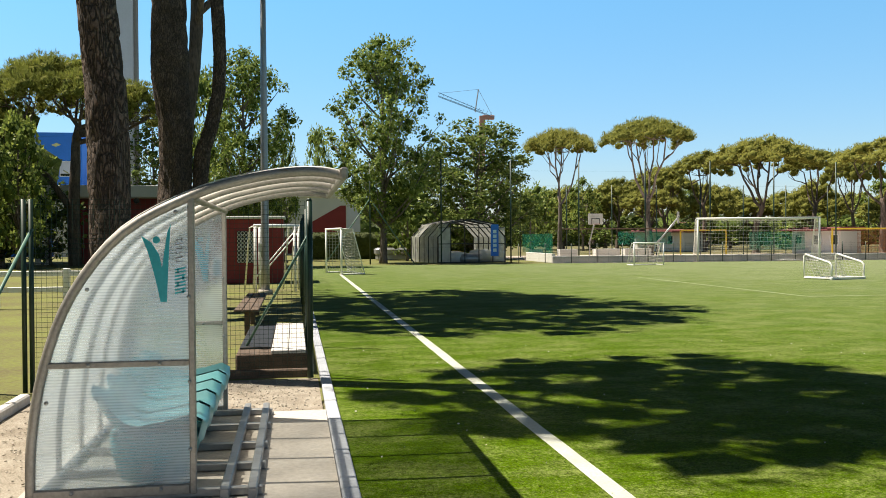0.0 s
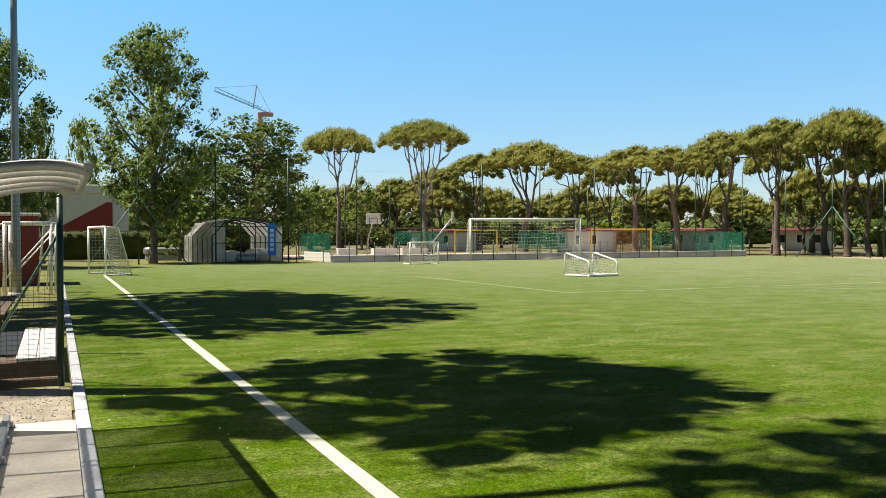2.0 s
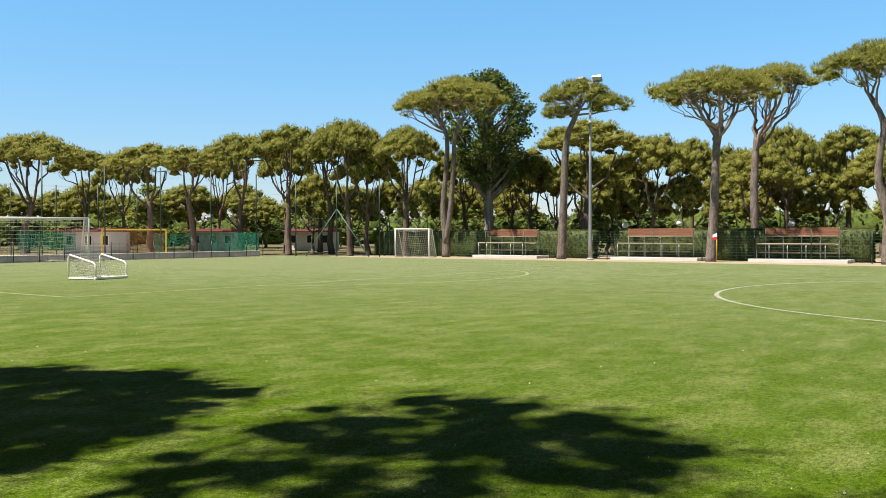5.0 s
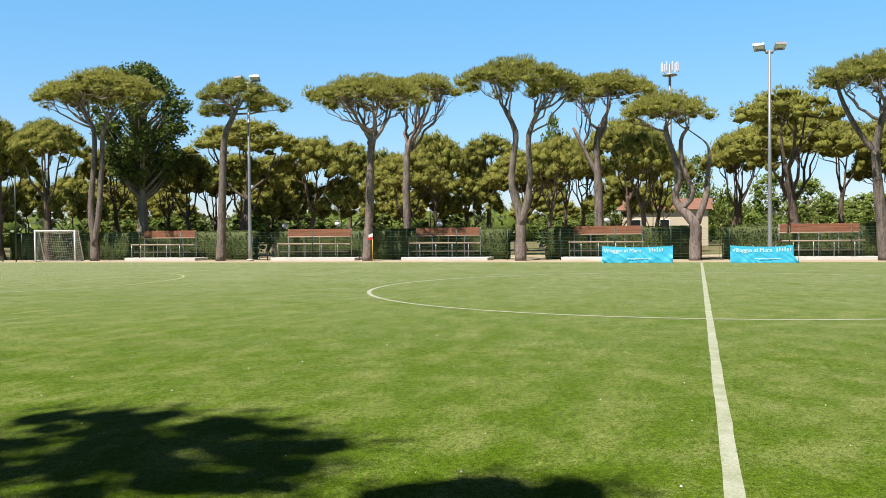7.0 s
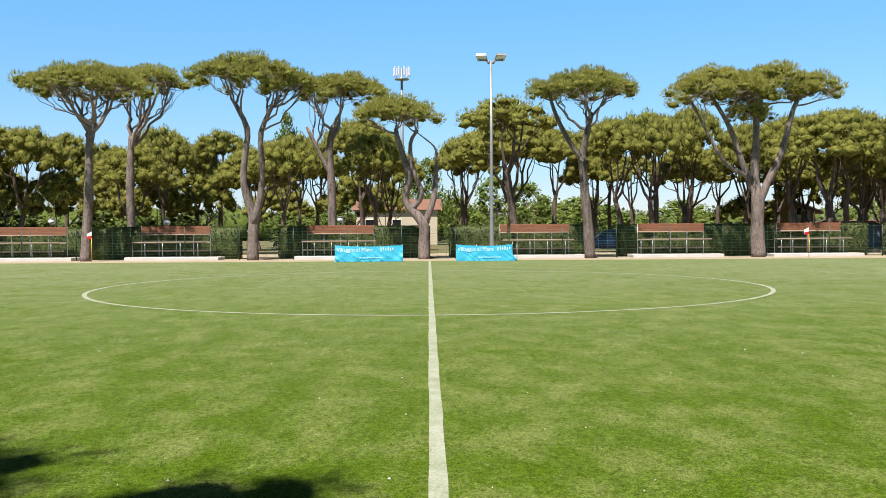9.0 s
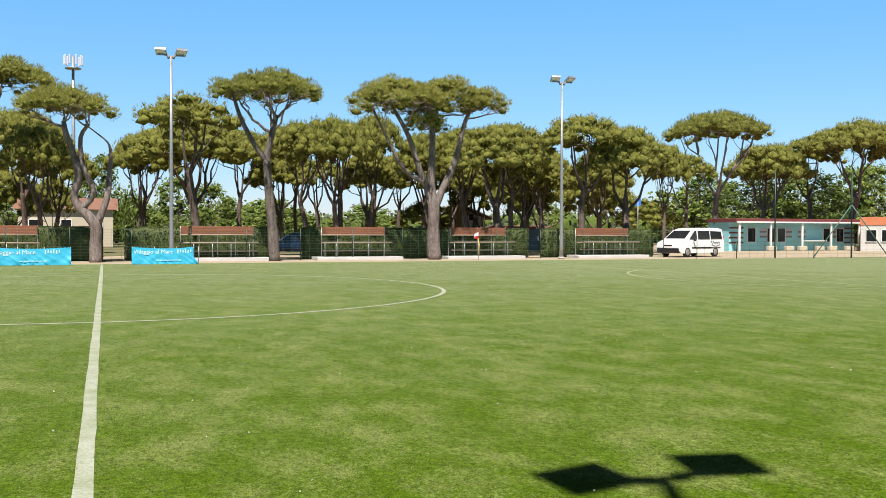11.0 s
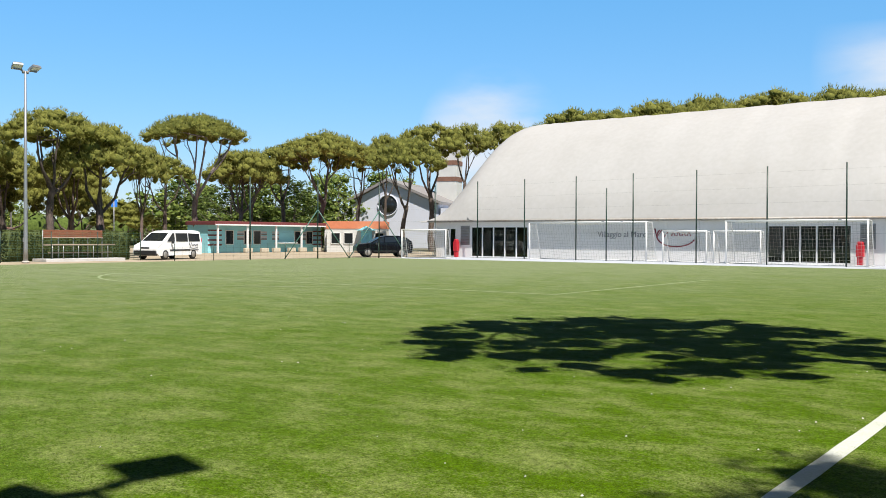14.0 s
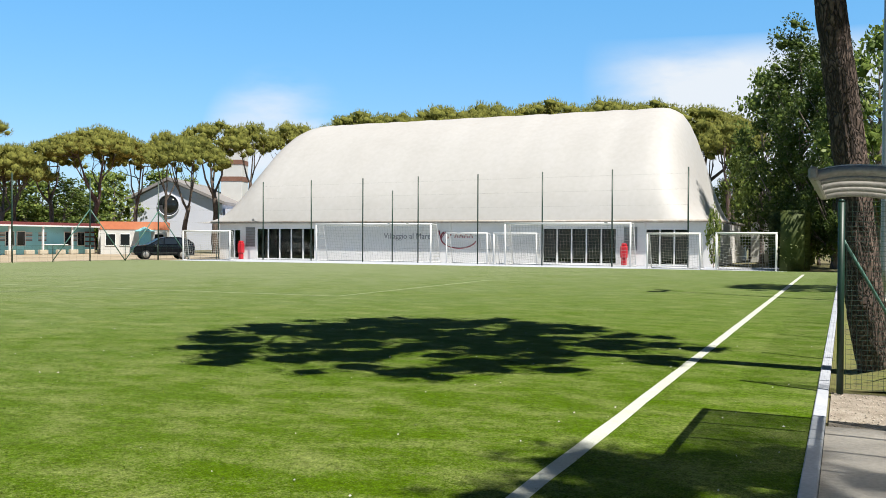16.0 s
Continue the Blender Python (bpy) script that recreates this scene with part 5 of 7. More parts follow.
def floodlight(x, y, h, turn, heads=2):
    ob = thing("floodlight_mast", "tall grey steel floodlight mast with two lamps", "floodlight", (x, y, 0), turn, group="floodlight masts")
    b = Build()
    b.path([(0, 0, 0), (0, 0, 0.9), (0, 0, 1.0), (0, 0, h * 0.5), (0, 0, h)], [0.125, 0.12, 0.115, 0.09, 0.055], 12)
    part("mast", b, STEEL, ob)
    part("base_collar", Build().path([(0, 0, 0), (0, 0, 0.12)], 0.2, 12), CONCRETE, ob)
    part("crossarm", Build().path([(-0.52, 0, h + 0.12), (-0.15, 0, h), (0.15, 0, h), (0.52, 0, h + 0.12)], 0.035, 8), STEEL, ob)
    for s in (-1, 1):
        hd = Build()
        mm = pose(s * 0.5, -0.05, h + 0.24, -28, 0, s * 12)
        hd.loft([[mm @ Vector((px * k, py * k2, pz)) for px, py in ((-0.27, -0.25), (0.27, -0.25), (0.27, 0.25), (-0.27, 0.25))] for k, k2, pz in ((1, 1, -0.09), (1, 1, 0.03), (0.6, 0.62, 0.14), (0.3, 0.4, 0.17))], smooth=False)
        head = part("lamp_head", hd, STEEL, ob, "square grey floodlight housing")
        gl = Build()
        gl.add([mm @ Vector(p) for p in ((-0.24, -0.22, -0.096), (0.24, -0.22, -0.096), (0.24, 0.22, -0.096), (-0.24, 0.22, -0.096))], [(3, 2, 1, 0)])
        part("lens", gl, LENS, head, "clear lamp glass")
        part("arm_bar", Build().box((s * 0.42, 0.0, h + 0.07), (0.5, 0.09, 0.09), bevel=0.015), ROOF_GREY, ob, "dark steel lamp bar")
        part("driver_box", Build().path([(s * 0.13, 0.0, h - 0.13), (s * 0.13, 0, h + 0.03)], [0.05, 0.09], 8), ROOF_GREY, ob)
        part("bracket", Build().rod((s * 0.48, 0, h + 0.05), (s * 0.56, -0.03, h + 0.2), 0.03), STEEL, ob)
    part("junction_box", Build().box((0.0, 0.13, 1.3), (0.14, 0.1, 0.24), bevel=0.01), WHITE, ob, "small pale junction box")
    return ob


for y in (26.0, -3.45, -26.3):
    floodlight(49.5, y, 10.7, -90)
for y in (26.0, -0.70, -26.0):
    floodlight(-0.72, y, 11.8, 90)


def wire_fence(name, label, p0, p1, h, posts, gap_v=0.25, gap_h=0.2, r=0.0028, post_r=0.03, low=0.05, material=None, wmat=None):
    """Posts with strained horizontal and upright wires from p0 to p1."""
    p0, p1 = Vector((*p0, 0)), Vector((*p1, 0))
    ob = thing(name, label, "fence", p0, group="wire fences")
    d = p1 - p0
    for i in range(posts):
        p = d * i / max(1, posts - 1)
        part("post", Build().rod(p, p + Vector((0, 0, h)), post_r, 8), material or GREEN, ob)
    b = Build()
    for i in range(int((h - low) / gap_h) + 1):
        z = Vector((0, 0, low + i * gap_h))
        b.wire(z, d + z, r)
    n = int(d.length / gap_v)
    for i in range(n + 1):
        p = d * i / n
        b.wire(p + Vector((0, 0, low)), p + Vector((0, 0, h)), r)
    part("wire_mesh", b, wmat or material or GREEN, ob, "thin green wire mesh")
    return ob


wire_fence("fence", "green wire fence along the far touchline", (50.75, -34.5), (50.75, 43.5), 1.8, 27, 0.5, 0.15, 0.0055, 0.028, material=GREEN, wmat=GREEN_LIGHT)


def banner(y0, y1, fold):
    L = y1 - y0
    ob = thing("banner", "bright cyan cloth banner with pale lettering", "banner", (46.4, (y0 + y1) / 2, 0), group="banners")
    n, m = 84, 14
    vs = []
    for i in range(n + 1):
        u = i / n
        y = L * (u - 0.5)
        drop = 0.07 * math.sin(math.pi * u) + 0.012 * math.sin(i * 1.7)
        for k in range(m + 1):
            z = 0.01 + (0.83 - drop) * k / m
            slack = 0.006 + 0.026 * max(0.0, min(1.0, (0.5 - z) / 0.25)) + 0.03 * max(0.0, abs(u - 0.5) - 0.42) / 0.08
            folds = noise.noise(Vector((y * 2.2 + z * 2.6, z * 1.6 - y * 0.7, y0))) + 0.8 * (0.5 - abs(noise.noise(Vector((y * 3.1 - z * 4.0, z * 0.9, y0 + 4)))) * 2)
            slide = 0.62 * (z / 0.84) * max(0.0, 1 - u * 12) if fold else 0
            vs.append((-0.10 + 0.119 * z + slack * folds * 1.3, y + slide, z))
    b = Build()
    b.add(vs, [((m + 1) * i + k, (m + 1) * i + k + 1, (m + 1) * (i + 1) + k + 1, (m + 1) * (i + 1) + k) for i in range(n) for k in range(m)], True)
    part("cloth", b, BANNER, ob)
    for s in (-0.98, -0.33, 0.33, 0.98):
        part("stake", Build().rod((0.06, s * L / 2, 0), (0.06, s * L / 2, 0.86), 0.015), STEEL, ob)
    # pale wording along the top, a drawn mark and a small line in bars below
    txt = bpy.data.curves.new("wording", "FONT")
    txt.body, txt.size, txt.extrude = "Villaggio al Mare", 0.28, 0.002
    txt.materials.append(PRINT_WHITE)
    word = new("wording", txt)
    word.parent = ob
    word.matrix_basis = pose(-0.051, L / 2 - 0.08, 0.52, 83.2, 0, -90)
    for i in range(6):
        part("drawn_mark", Build().box((-0.04, -0.18 * L - 0.12 * i, 0.62 + 0.03 * (i % 2)), (0.012, 0.05, 0.2 - 0.04 * (i % 3))), PRINT_WHITE, ob)
    for i in range(7):
        part("small_bar", Build().box((-0.108, 0.12 * L - 0.17 * i, 0.2), (0.01, 0.13, 0.035)), PRINT_WHITE, ob)
    return ob


banner(1.3, 4.75, False)
banner(-4.55, -1.4, True)

# corner flag by the far side
f = thing("flag_pole", "thin pole with small red and white flag", "flag", (49.0, 18.0, 0))
part("pole", Build().rod((0, 0, 0), (0, 0, 1.25), 0.02), YELLOW, f)
fb = Build()
fb.add([(0.02, 0, 1.62), (0.02, 0.24, 1.5), (0.02, 0.26, 1.25), (0.0, 0, 1.2)], [(0, 1, 2, 3)])
fb.add([(0.03, 0, 1.62), (0.03, 0.24, 1.5), (0.03, 0.26, 1.25), (0.01, 0, 1.2)], [(3, 2, 1, 0)])
part("flag_cloth", fb, WHITE, f, "small white flag cloth")
fr = Build()
fr.add([(-0.005, 0.0, 1.40), (-0.005, 0.25, 1.36), (-0.005, 0.26, 1.25), (-0.005, 0, 1.2)], [(0, 1, 2, 3)])
part("flag_stripe", fr, RED_BRIGHT, f, "red half of the flag")
copy_thing(f, pose(49.0, -20.6, 0))


# globe lamps behind the hedge
def globe_lamp(x, y, h):
    ob = thing("garden_lamp", "small white globe lamp on a post", "lamp", (x, y, 0), group="globe lamps")
    part("post", Build().rod((0, 0, 0), (0, 0, h), 0.04), GREEN, ob)
    part("globe", Build().path([(0, 0, h + 0.16 - 0.2 * math.cos(a * 0.3927)) for a in range(9)], [max(0.005, 0.2 * math.sin(a * 0.3927)) for a in range(9)], 12), WHITE, ob, "white round globe")
    part("cap", Build().path([(0, 0, h + 0.34), (0, 0, h + 0.38)], [0.2, 0.08], 12), STEEL, ob)


for y, h in ((26.8, 2.0), (23.0, 2.1), (5.4, 2.1), (16.0, 2.0)):
    globe_lamp(56.0, y, h)


# ---- goals ----
def goal(name, label, x, y, rz, w, h, deep_top, deep, r=0.05, cord=None, step=0.16, frame_mat=None, sag=0.12, back_bar=True):
    """A goal whose mouth spans local x, with the net behind at +y."""
    ob = thing(name, label, "goal", (x, y, 0), rz, group="goals")
    fm = frame_mat or WHITE
    for s in (-1, 1):
        part("upright", Build().rod((s * w / 2, 0, 0), (s * w / 2, 0, h), r, 10), fm, ob)
        part("net_stay", Build().path([(s * w / 2, 0, h), (s * w / 2, deep_top, h - 0.02), (s * w / 2, deep, 0.04)], r * 0.5, 6), fm, ob)
        part("ground_bar", Build().rod((s * w / 2, 0, r * 0.6), (s * w / 2, deep, r * 0.6), r * 0.6, 6), fm, ob)
    part("crossbar", Build().rod((-w / 2 - r, 0, h), (w / 2 + r, 0, h), r, 10), fm, ob)
    if back_bar:
        part("back_bar", Build().rod((-w / 2, deep, r * 0.6), (w / 2, deep, r * 0.6), r * 0.6, 6), fm, ob)
    b = Build()
    cr = 0.007
    net(b, (-w / 2, deep_top, h - 0.03), (w, 0, 0), (0, deep - deep_top, -h + 0.06), int(w / step), int(h / step), cr, sag=sag * 2)
    net(b, (-w / 2, 0.02, h - 0.02), (w, 0, 0), (0, deep_top, -0.02), int(w / step), max(1, int(deep_top / step)), cr, sag=sag)
    for s in (-1, 1):
        for i in range(int(h / step) + 1):
            z = h * i / int(h / step)
            yy = deep_top + (deep - deep_top) * (1 - z / h)
            b.wire((s * w / 2, 0, z), (s * w / 2, yy, z), cr)
        for i in range(int(deep / step) + 1):
            yy = deep * i / int(deep / step)
            top = h if yy <= deep_top else h * (deep - yy) / max(0.01, deep - deep_top)
            b.wire((s * w / 2, yy, 0), (s * w / 2, yy, top), cr)
    part("net", b, cord or NET_WHITE, ob, "knotted cord net")
    return ob


goal("football_goal", "full-size white football goal with slack net", 27.2, 50.2, -17, 6.95, 2.56, 0.9, 1.9, 0.06, NET_WHITE, 0.2)
goal("youth_goal", "small white goal beside the corner", 1.62, 38.6, -78, 2.6, 1.93, 0.5, 1.0, 0.045, NET_WHITE, 0.13, sag=0.1).location = (1.75, 39.7, 0)
goal("training_goal", "low white training goal near the end line", 18.5, 45.6, 8, 1.75, 1.18, 0.25, 0.75, 0.035, NET_WHITE, 0.16)
goal("youth_goal", "white youth goal before the far hedge", 48.9, 39.4, -78, 2.6, 1.95, 0.5, 1.2, 0.045, NET_WHITE, 0.14)


def pop_goal(x, y, rz):
    """A low portable goal with sloping side bars."""
    ob = thing("portable_goal", "low white portable mini goal with open net", "goal", (x, y, 0), rz, group="goals")
    w = 1.5
    for s in (-1, 1):
        part("side_bar", Build().path([(s * w / 2, 0.0, 0.03), (s * w / 2, 0, 0.52), (s * w / 2, 0.1, 0.60), (s * w / 2, 1.15, 0.86), (s * w / 2, 1.22, 0.8), (s * w / 2, 1.22, 0.03)], 0.034, 8), WHITE, ob, "white bent tube side")
        part("ground_bar", Build().rod((s * w / 2, 0, 0.04), (s * w / 2, 1.22, 0.04), 0.035), WHITE, ob)
    part("front_bar", Build().box((0, 0, 0.05), (w + 0.1, 0.12, 0.1), bevel=0.02), WHITE, ob)
    part("back_bar", Build().rod((-w / 2, 1.22, 0.04), (w / 2, 1.22, 0.04), 0.035), WHITE, ob)
    b = Build()
    net(b, (-w / 2, 1.2, 0.9), (w, 0, 0), (0, -0.5, -0.86), 16, 8, 0.008, sag=0.1)
    for s in (-1, 1):
        for i in range(9):
            b.wire((s * w / 2, 1.2 * i / 8, 0.06), (s * w / 2, min(1.2, 1.2 * i / 8 + 0.25), 0.66 + 0.25 * i / 8), 0.006)
            b.wire((s * w / 2, 0, 0.08 * i), (s * w / 2, 1.2, 0.1 * i), 0.006)
    part("net", b, NET_WHITE, ob, "white cord net")
    return ob


pop_goal(18.9, 28.9, 14)


# ---- dugouts on the near side ----
KNEES = [(-1.43, 0.04), (-1.42, 0.38), (-1.35, 0.80), (-1.19, 1.22), (-0.90, 1.58), (-0.50, 1.80), (-0.21, 1.89), (0.05, 1.935), (0.25, 1.94), (0.385, 1.915)]
ARCH = []
for i in range(len(KNEES) - 1):
    p = [Vector(KNEES[max(0, min(len(KNEES) - 1, i + k))]) for k in (-1, 0, 1, 2)]
    for t in (0, 0.25, 0.5, 0.75):
        ARCH.append(tuple(0.5 * (2 * p[1] + (p[2] - p[0]) * t + (2 * p[0] - 5 * p[1] + 4 * p[2] - p[3]) * t * t + (3 * p[1] - p[0] - 3 * p[2] + p[3]) * t ** 3)))
ARCH.append(KNEES[-1])


def dugout(y0, y1, rz=0):
    """A curved shelter: side sheets, five arches, roof sheet, seats on a beam, and a skid frame. Built along +y from 0."""
    L = y1 - y0
    ob = thing("dugout", "curved team dugout with milky sheet sides and aqua seats", "dugout", (0, y0, 0), rz, group="team dugouts")
    n = 5
    for i in range(n):
        y = L * i / (n - 1)
        part("arch", Build().path([(x, y, z) for x, z in ARCH], 0.029 if i in (0, n - 1) else 0.02, 8), ALU, ob, "bent aluminium arch tube")
    b = Build()
    lo = [(x - 0.012, 0.0, z + 0.036) for x, z in ARCH]
    hi = [(x - 0.012, L, z + 0.036) for x, z in ARCH]
    b.loft([lo, hi], closed=False)
    part("roof_sheet", b, SHEET_ROOF, ob, "curved translucent roof sheet")
    lip = Build()
    lip.box((0.385, L / 2, 1.93), (0.05, L + 0.1, 0.075), bevel=0.012)
    part("roof_lip", lip, ALU, ob, "aluminium edge strip along the roof")
    for x, z in ((-0.50, 1.775),):
        part("purlin", Build().rod((x, 0, z), (x, L, z), 0.022), ALU, ob)
    # both ends: front upright, mid rail, bottom rail, sheet
    for y in (0, L):
        e = 0.01 if y == 0 else -0.01
        part("front_upright", Build().box((-0.515, y, 0.91), (0.038, 0.046, 1.76), bevel=0.006), ALU, ob)
        part("mid_rail", Build().box((-0.94, y, 0.81), (0.82, 0.035, 0.035), bevel=0.006), ALU, ob)
        part("bottom_rail", Build().box((-0.985, y, 0.06), (0.90, 0.038, 0.06), bevel=0.006), ALU, ob)
        poly = [(-0.53, 0.06)] + [(-0.53, z) for z in (0.8, 1.74)] + [(x + 0.015, z - 0.02) for x, z in reversed(ARCH[1:21])] + [(-1.40, 0.07)]
        part("end_sheet", Build().prism([(x, y + e - 0.004, z) for x, z in poly], (0, 0.008, 0)), SHEET, ob, "milky twin-wall end sheet")
        for x, z in ((-0.6, 1.7), (-0.53, 1.2), (-0.53, 0.7), (-0.53, 0.3), (-1.33, 0.6), (-1.1, 1.25), (-0.7, 0.81), (-1.1, 0.81), (-1.2, 0.07), (-0.7, 0.07)):
            part("bolt", Build().path([(x, y - 0.034, z), (x, y - 0.022, z)], 0.012, 6), STEEL, ob)
        # printed figure: two leaning blades, a dot and rows of dark bars
        yy = y + e - 0.008 * (1 if y == 0 else -1)
        logo = Build()
        blade = lambda pts: logo.prism([(x, yy, z) for x, z in pts], (0, -0.003, 0))
        blade([(-0.694, 1.17), (-0.675, 1.17), (-0.682, 1.27), (-0.684, 1.37), (-0.70, 1.45), (-0.742, 1.52), (-0.80, 1.56), (-0.765, 1.47), (-0.735, 1.36), (-0.712, 1.26)])
        blade([(-0.675, 1.17), (-0.658, 1.17), (-0.652, 1.30), (-0.645, 1.44), (-0.632, 1.63), (-0.652, 1.58), (-0.668, 1.48), (-0.684, 1.37), (-0.682, 1.27)])
        blade([(-0.715 + 0.022 * math.cos(a * 0.7), 1.535 + 0.022 * math.sin(a * 0.7)) for a in range(9)])
        part("printed_figure", logo, TEAL_LOGO, ob, "teal printed figure")
        bars = Build()
        for i in range(4):
            z = 1.215 + 0.04 * i
            for x0, x1, dz in ((-0.612, -0.55, 0.0), (-0.612, -0.55, 0.019)):
                bars.prism([(x0, yy, z + dz), (x1, yy, z + dz + 0.012), (x1, yy, z + dz + 0.022), (x0, yy, z + dz + 0.010)], (0, -0.003, 0))
            x = -0.60 if i % 2 else -0.57
            bars.prism([(x, yy, z + 0.004), (x + 0.012, yy, z + 0.006), (x + 0.012, yy, z + 0.03), (x, yy, z + 0.028)], (0, -0.003, 0))
        part("printed_bars", bars, TEAL_LOGO, ob, "teal bars of printed lettering")
        grey = Build()
        for i in range(6):
            z = 1.40 + 0.026 * i
            grey.prism([(-0.605, yy, z), (-0.565, yy, z + 0.008), (-0.565, yy, z + 0.013), (-0.605, yy, z + 0.005)], (0, -0.003, 0))
            grey.prism([(-0.605 + 0.03 * (i % 2), yy, z), (-0.6 + 0.03 * (i % 2), yy, z), (-0.6 + 0.03 * (i % 2), yy, z + 0.02), (-0.605 + 0.03 * (i % 2), yy, z + 0.02)], (0, -0.003, 0))
        part("printed_bars", grey, PRINT_DARK, ob, "faint grey bars of printed lettering")
    # seats
    part("seat_beam", Build().box((-0.8, L / 2, 0.16), (0.06, L - 0.2, 0.06), bevel=0.006), STEEL, ob)
    for y in (0.25, L - 0.25):
        part("beam_leg", Build().rod((-0.8, y, 0.03), (-0.8, y, 0.15), 0.025), STEEL, ob)
    ns = 5
    for i in range(ns):
        y = 0.32 + (L - 0.64) * i / (ns - 1)
        st = Build()
        rows = []
        prof = [(-0.48, 0.30), (-0.455, 0.395), (-0.52, 0.43), (-0.66, 0.395), (-0.84, 0.365), (-0.98, 0.385), (-1.06, 0.46), (-1.11, 0.55), (-1.15, 0.64)]
        for k in range(9):
            u = k / 4 - 1
            lift = 0.05 * abs(u) ** 2.5
            rows.append([(x + (0.05 * u * u if j > 4 else -0.015 * u * u), y + 0.2 * u * (1 if j < 6 else 0.9), z + lift - (0.10 * u * u if j == 8 else 0)) for j, (x, z) in enumerate(prof)])
        st.loft(rows, closed=False)
        under = [[(x - 0.004, yy2, z - 0.014) for x, yy2, z in r] for r in rows]
        st.loft(under, closed=False)
        st.loft([[r[0] for r in rows], [r[0] for r in under]], closed=False)
        st.loft([[r[-1] for r in rows], [r[-1] for r in under]], closed=False)
        seat = part("seat", st, SEAT, ob, "moulded aqua plastic bucket seat")
        skirt = [[(cx + hx * math.copysign(abs(math.cos(q)) ** 0.5, math.cos(q)), y + hy * math.copysign(abs(math.sin(q)) ** 0.5, math.sin(q)), zz) for q in [6.2832 * k / 16 for k in range(16)]] for cx, hx, hy, zz in ((-0.78, 0.15, 0.12, 0.06), (-0.78, 0.2, 0.16, 0.08), (-0.78, 0.25, 0.18, 0.24), (-0.77, 0.27, 0.185, 0.36))]
        part("seat_skirt", Build().loft(skirt), SEAT, seat, "rounded moulded underside")
        part("seat_bracket", Build().box((-0.8, y, 0.05), (0.16, 0.1, 0.03), bevel=0.005), STEEL, seat)
    # skid frame on the slab
    for x in (-0.33, -0.17):
        part("skid_rail", Build().box((x, L / 2, 0.045), (0.055, L + 0.25, 0.07), bevel=0.006), STEEL, ob, "long grey steel skid rail")
    for y in (0.02, 0.62, 1.22, 1.9, L - 0.02):
        part("cross_member", Build().box((-0.74, y, 0.03), (1.25, 0.05, 0.05), bevel=0.006), STEEL, ob)
    part("rear_rail", Build().box((-1.40, L / 2, 0.03), (0.05, L, 0.05), bevel=0.006), STEEL, ob)
    return ob


dugout(6.03, 8.56)
dugout(-8.56, -6.03)

# kerb stones, each of its own, along the turf
kerb_run = thing("kerb", "line of pale concrete kerb stones beside the turf", "kerb", (0, 0, 0), kind="structure")
stone_mesh = None
for i in range(86):
    y = -43 + i
    if stone_mesh is None:
        stone_mesh = Build().box((0, 0, 0), (0.108, 0.985, 0.11), bevel=0.008).mesh("kerb_stone", KERB)
    o = part("kerb_stone", stone_mesh, KERB, kerb_run)
    o.location = (0.409, y + 0.5, -0.028 + 0.004 * math.sin(i * 2.3))


# ---- fence ends beside the dugouts ----
def net_fence(y0, y1, x=0.25, h=1.95):
    """Dark green mesh on round posts along the touchline, with a stay at its near end."""
    s = 1 if y1 > y0 else -1
    ob = thing("mesh_fence", "dark green mesh fence on steel posts beside the pitch", "fence", (x, y0, 0), group="wire fences")
    L = abs(y1 - y0)
    k = int(L / 2.6)
    for i in range(k + 1):
        part("post", Build().rod((0, s * L * i / k, 0), (0, s * L * i / k, h), 0.034 if i == 0 else 0.028, 10), GREEN, ob)
    part("post_cap", Build().path([(0, 0, h), (0, 0, h + 0.03)], [0.036, 0.02], 10), GREEN, ob)
    part("stay", Build().rod((0, s * 0.0, h * 0.82), (-0.85, s * 1.1, 0.05), 0.016, 8), GREEN_LIGHT, ob, "slanting stay pole")
    b = Build()
    near = 5.2
    for i in range(int(h / 0.05)):
        z = 0.06 + i * 0.05
        b.wire((0.02, 0, z), (0.02, s * near, z), 0.0013)
    for i in range(int(near / 0.05)):
        b.wire((0.02, s * i * 0.05, 0.05), (0.02, s * i * 0.05, h - 0.02), 0.0013)
    for i in range(int(h / 0.1)):
        b.wire((0.02, s * near, 0.06 + i * 0.1), (0.02, s * L, 0.06 + i * 0.1), 0.0024)
    for i in range(int((L - near) / 0.2)):
        b.wire((0.02, s * (near + i * 0.2), 0.05), (0.02, s * (near + i * 0.2), h), 0.0024)
    part("wire_mesh", b, GREEN, ob, "close green wire mesh")
    return ob


net_fence(10.59, 36.0)
net_fence(-10.51, -44.0)
# return panels that close the gap between dugout and fence
for s in (1, -1):
    b = Build()
    ob = thing("return_fence", "short green wire fence across the strip", "fence", (0.2, s * 10.55, 0), group="wire fences")
    for i in range(39):
        b.wire((0, 0, 0.05 + 0.05 * i), (-2.72, s * -0.35, 0.05 + 0.05 * i), 0.002)
    for i in range(55):
        b.wire((-0.05 * i, s * -0.0065 * i, 0.05), (-0.05 * i, s * -0.0065 * i, 1.95), 0.002)
    part("wire_mesh", b, GREEN, ob)
    for x in (-2.73, -2.80):
        part("post", Build().rod((x, s * -0.4, 0), (x, s * -0.4, 1.95), 0.024, 10), GREEN, ob)
    part("stay", Build().rod((-2.72, s * -0.4, 1.65), (-3.1, s * -1.9, 0.05), 0.018, 8), GREEN_LIGHT, ob, "faded green slanting stay")
wire_fence("rear_fence", "dark green wire fence behind the dugouts", (-2.9, 10.2), (-9.5, 10.6), 1.95, 4, 0.1, 0.1, 0.003)

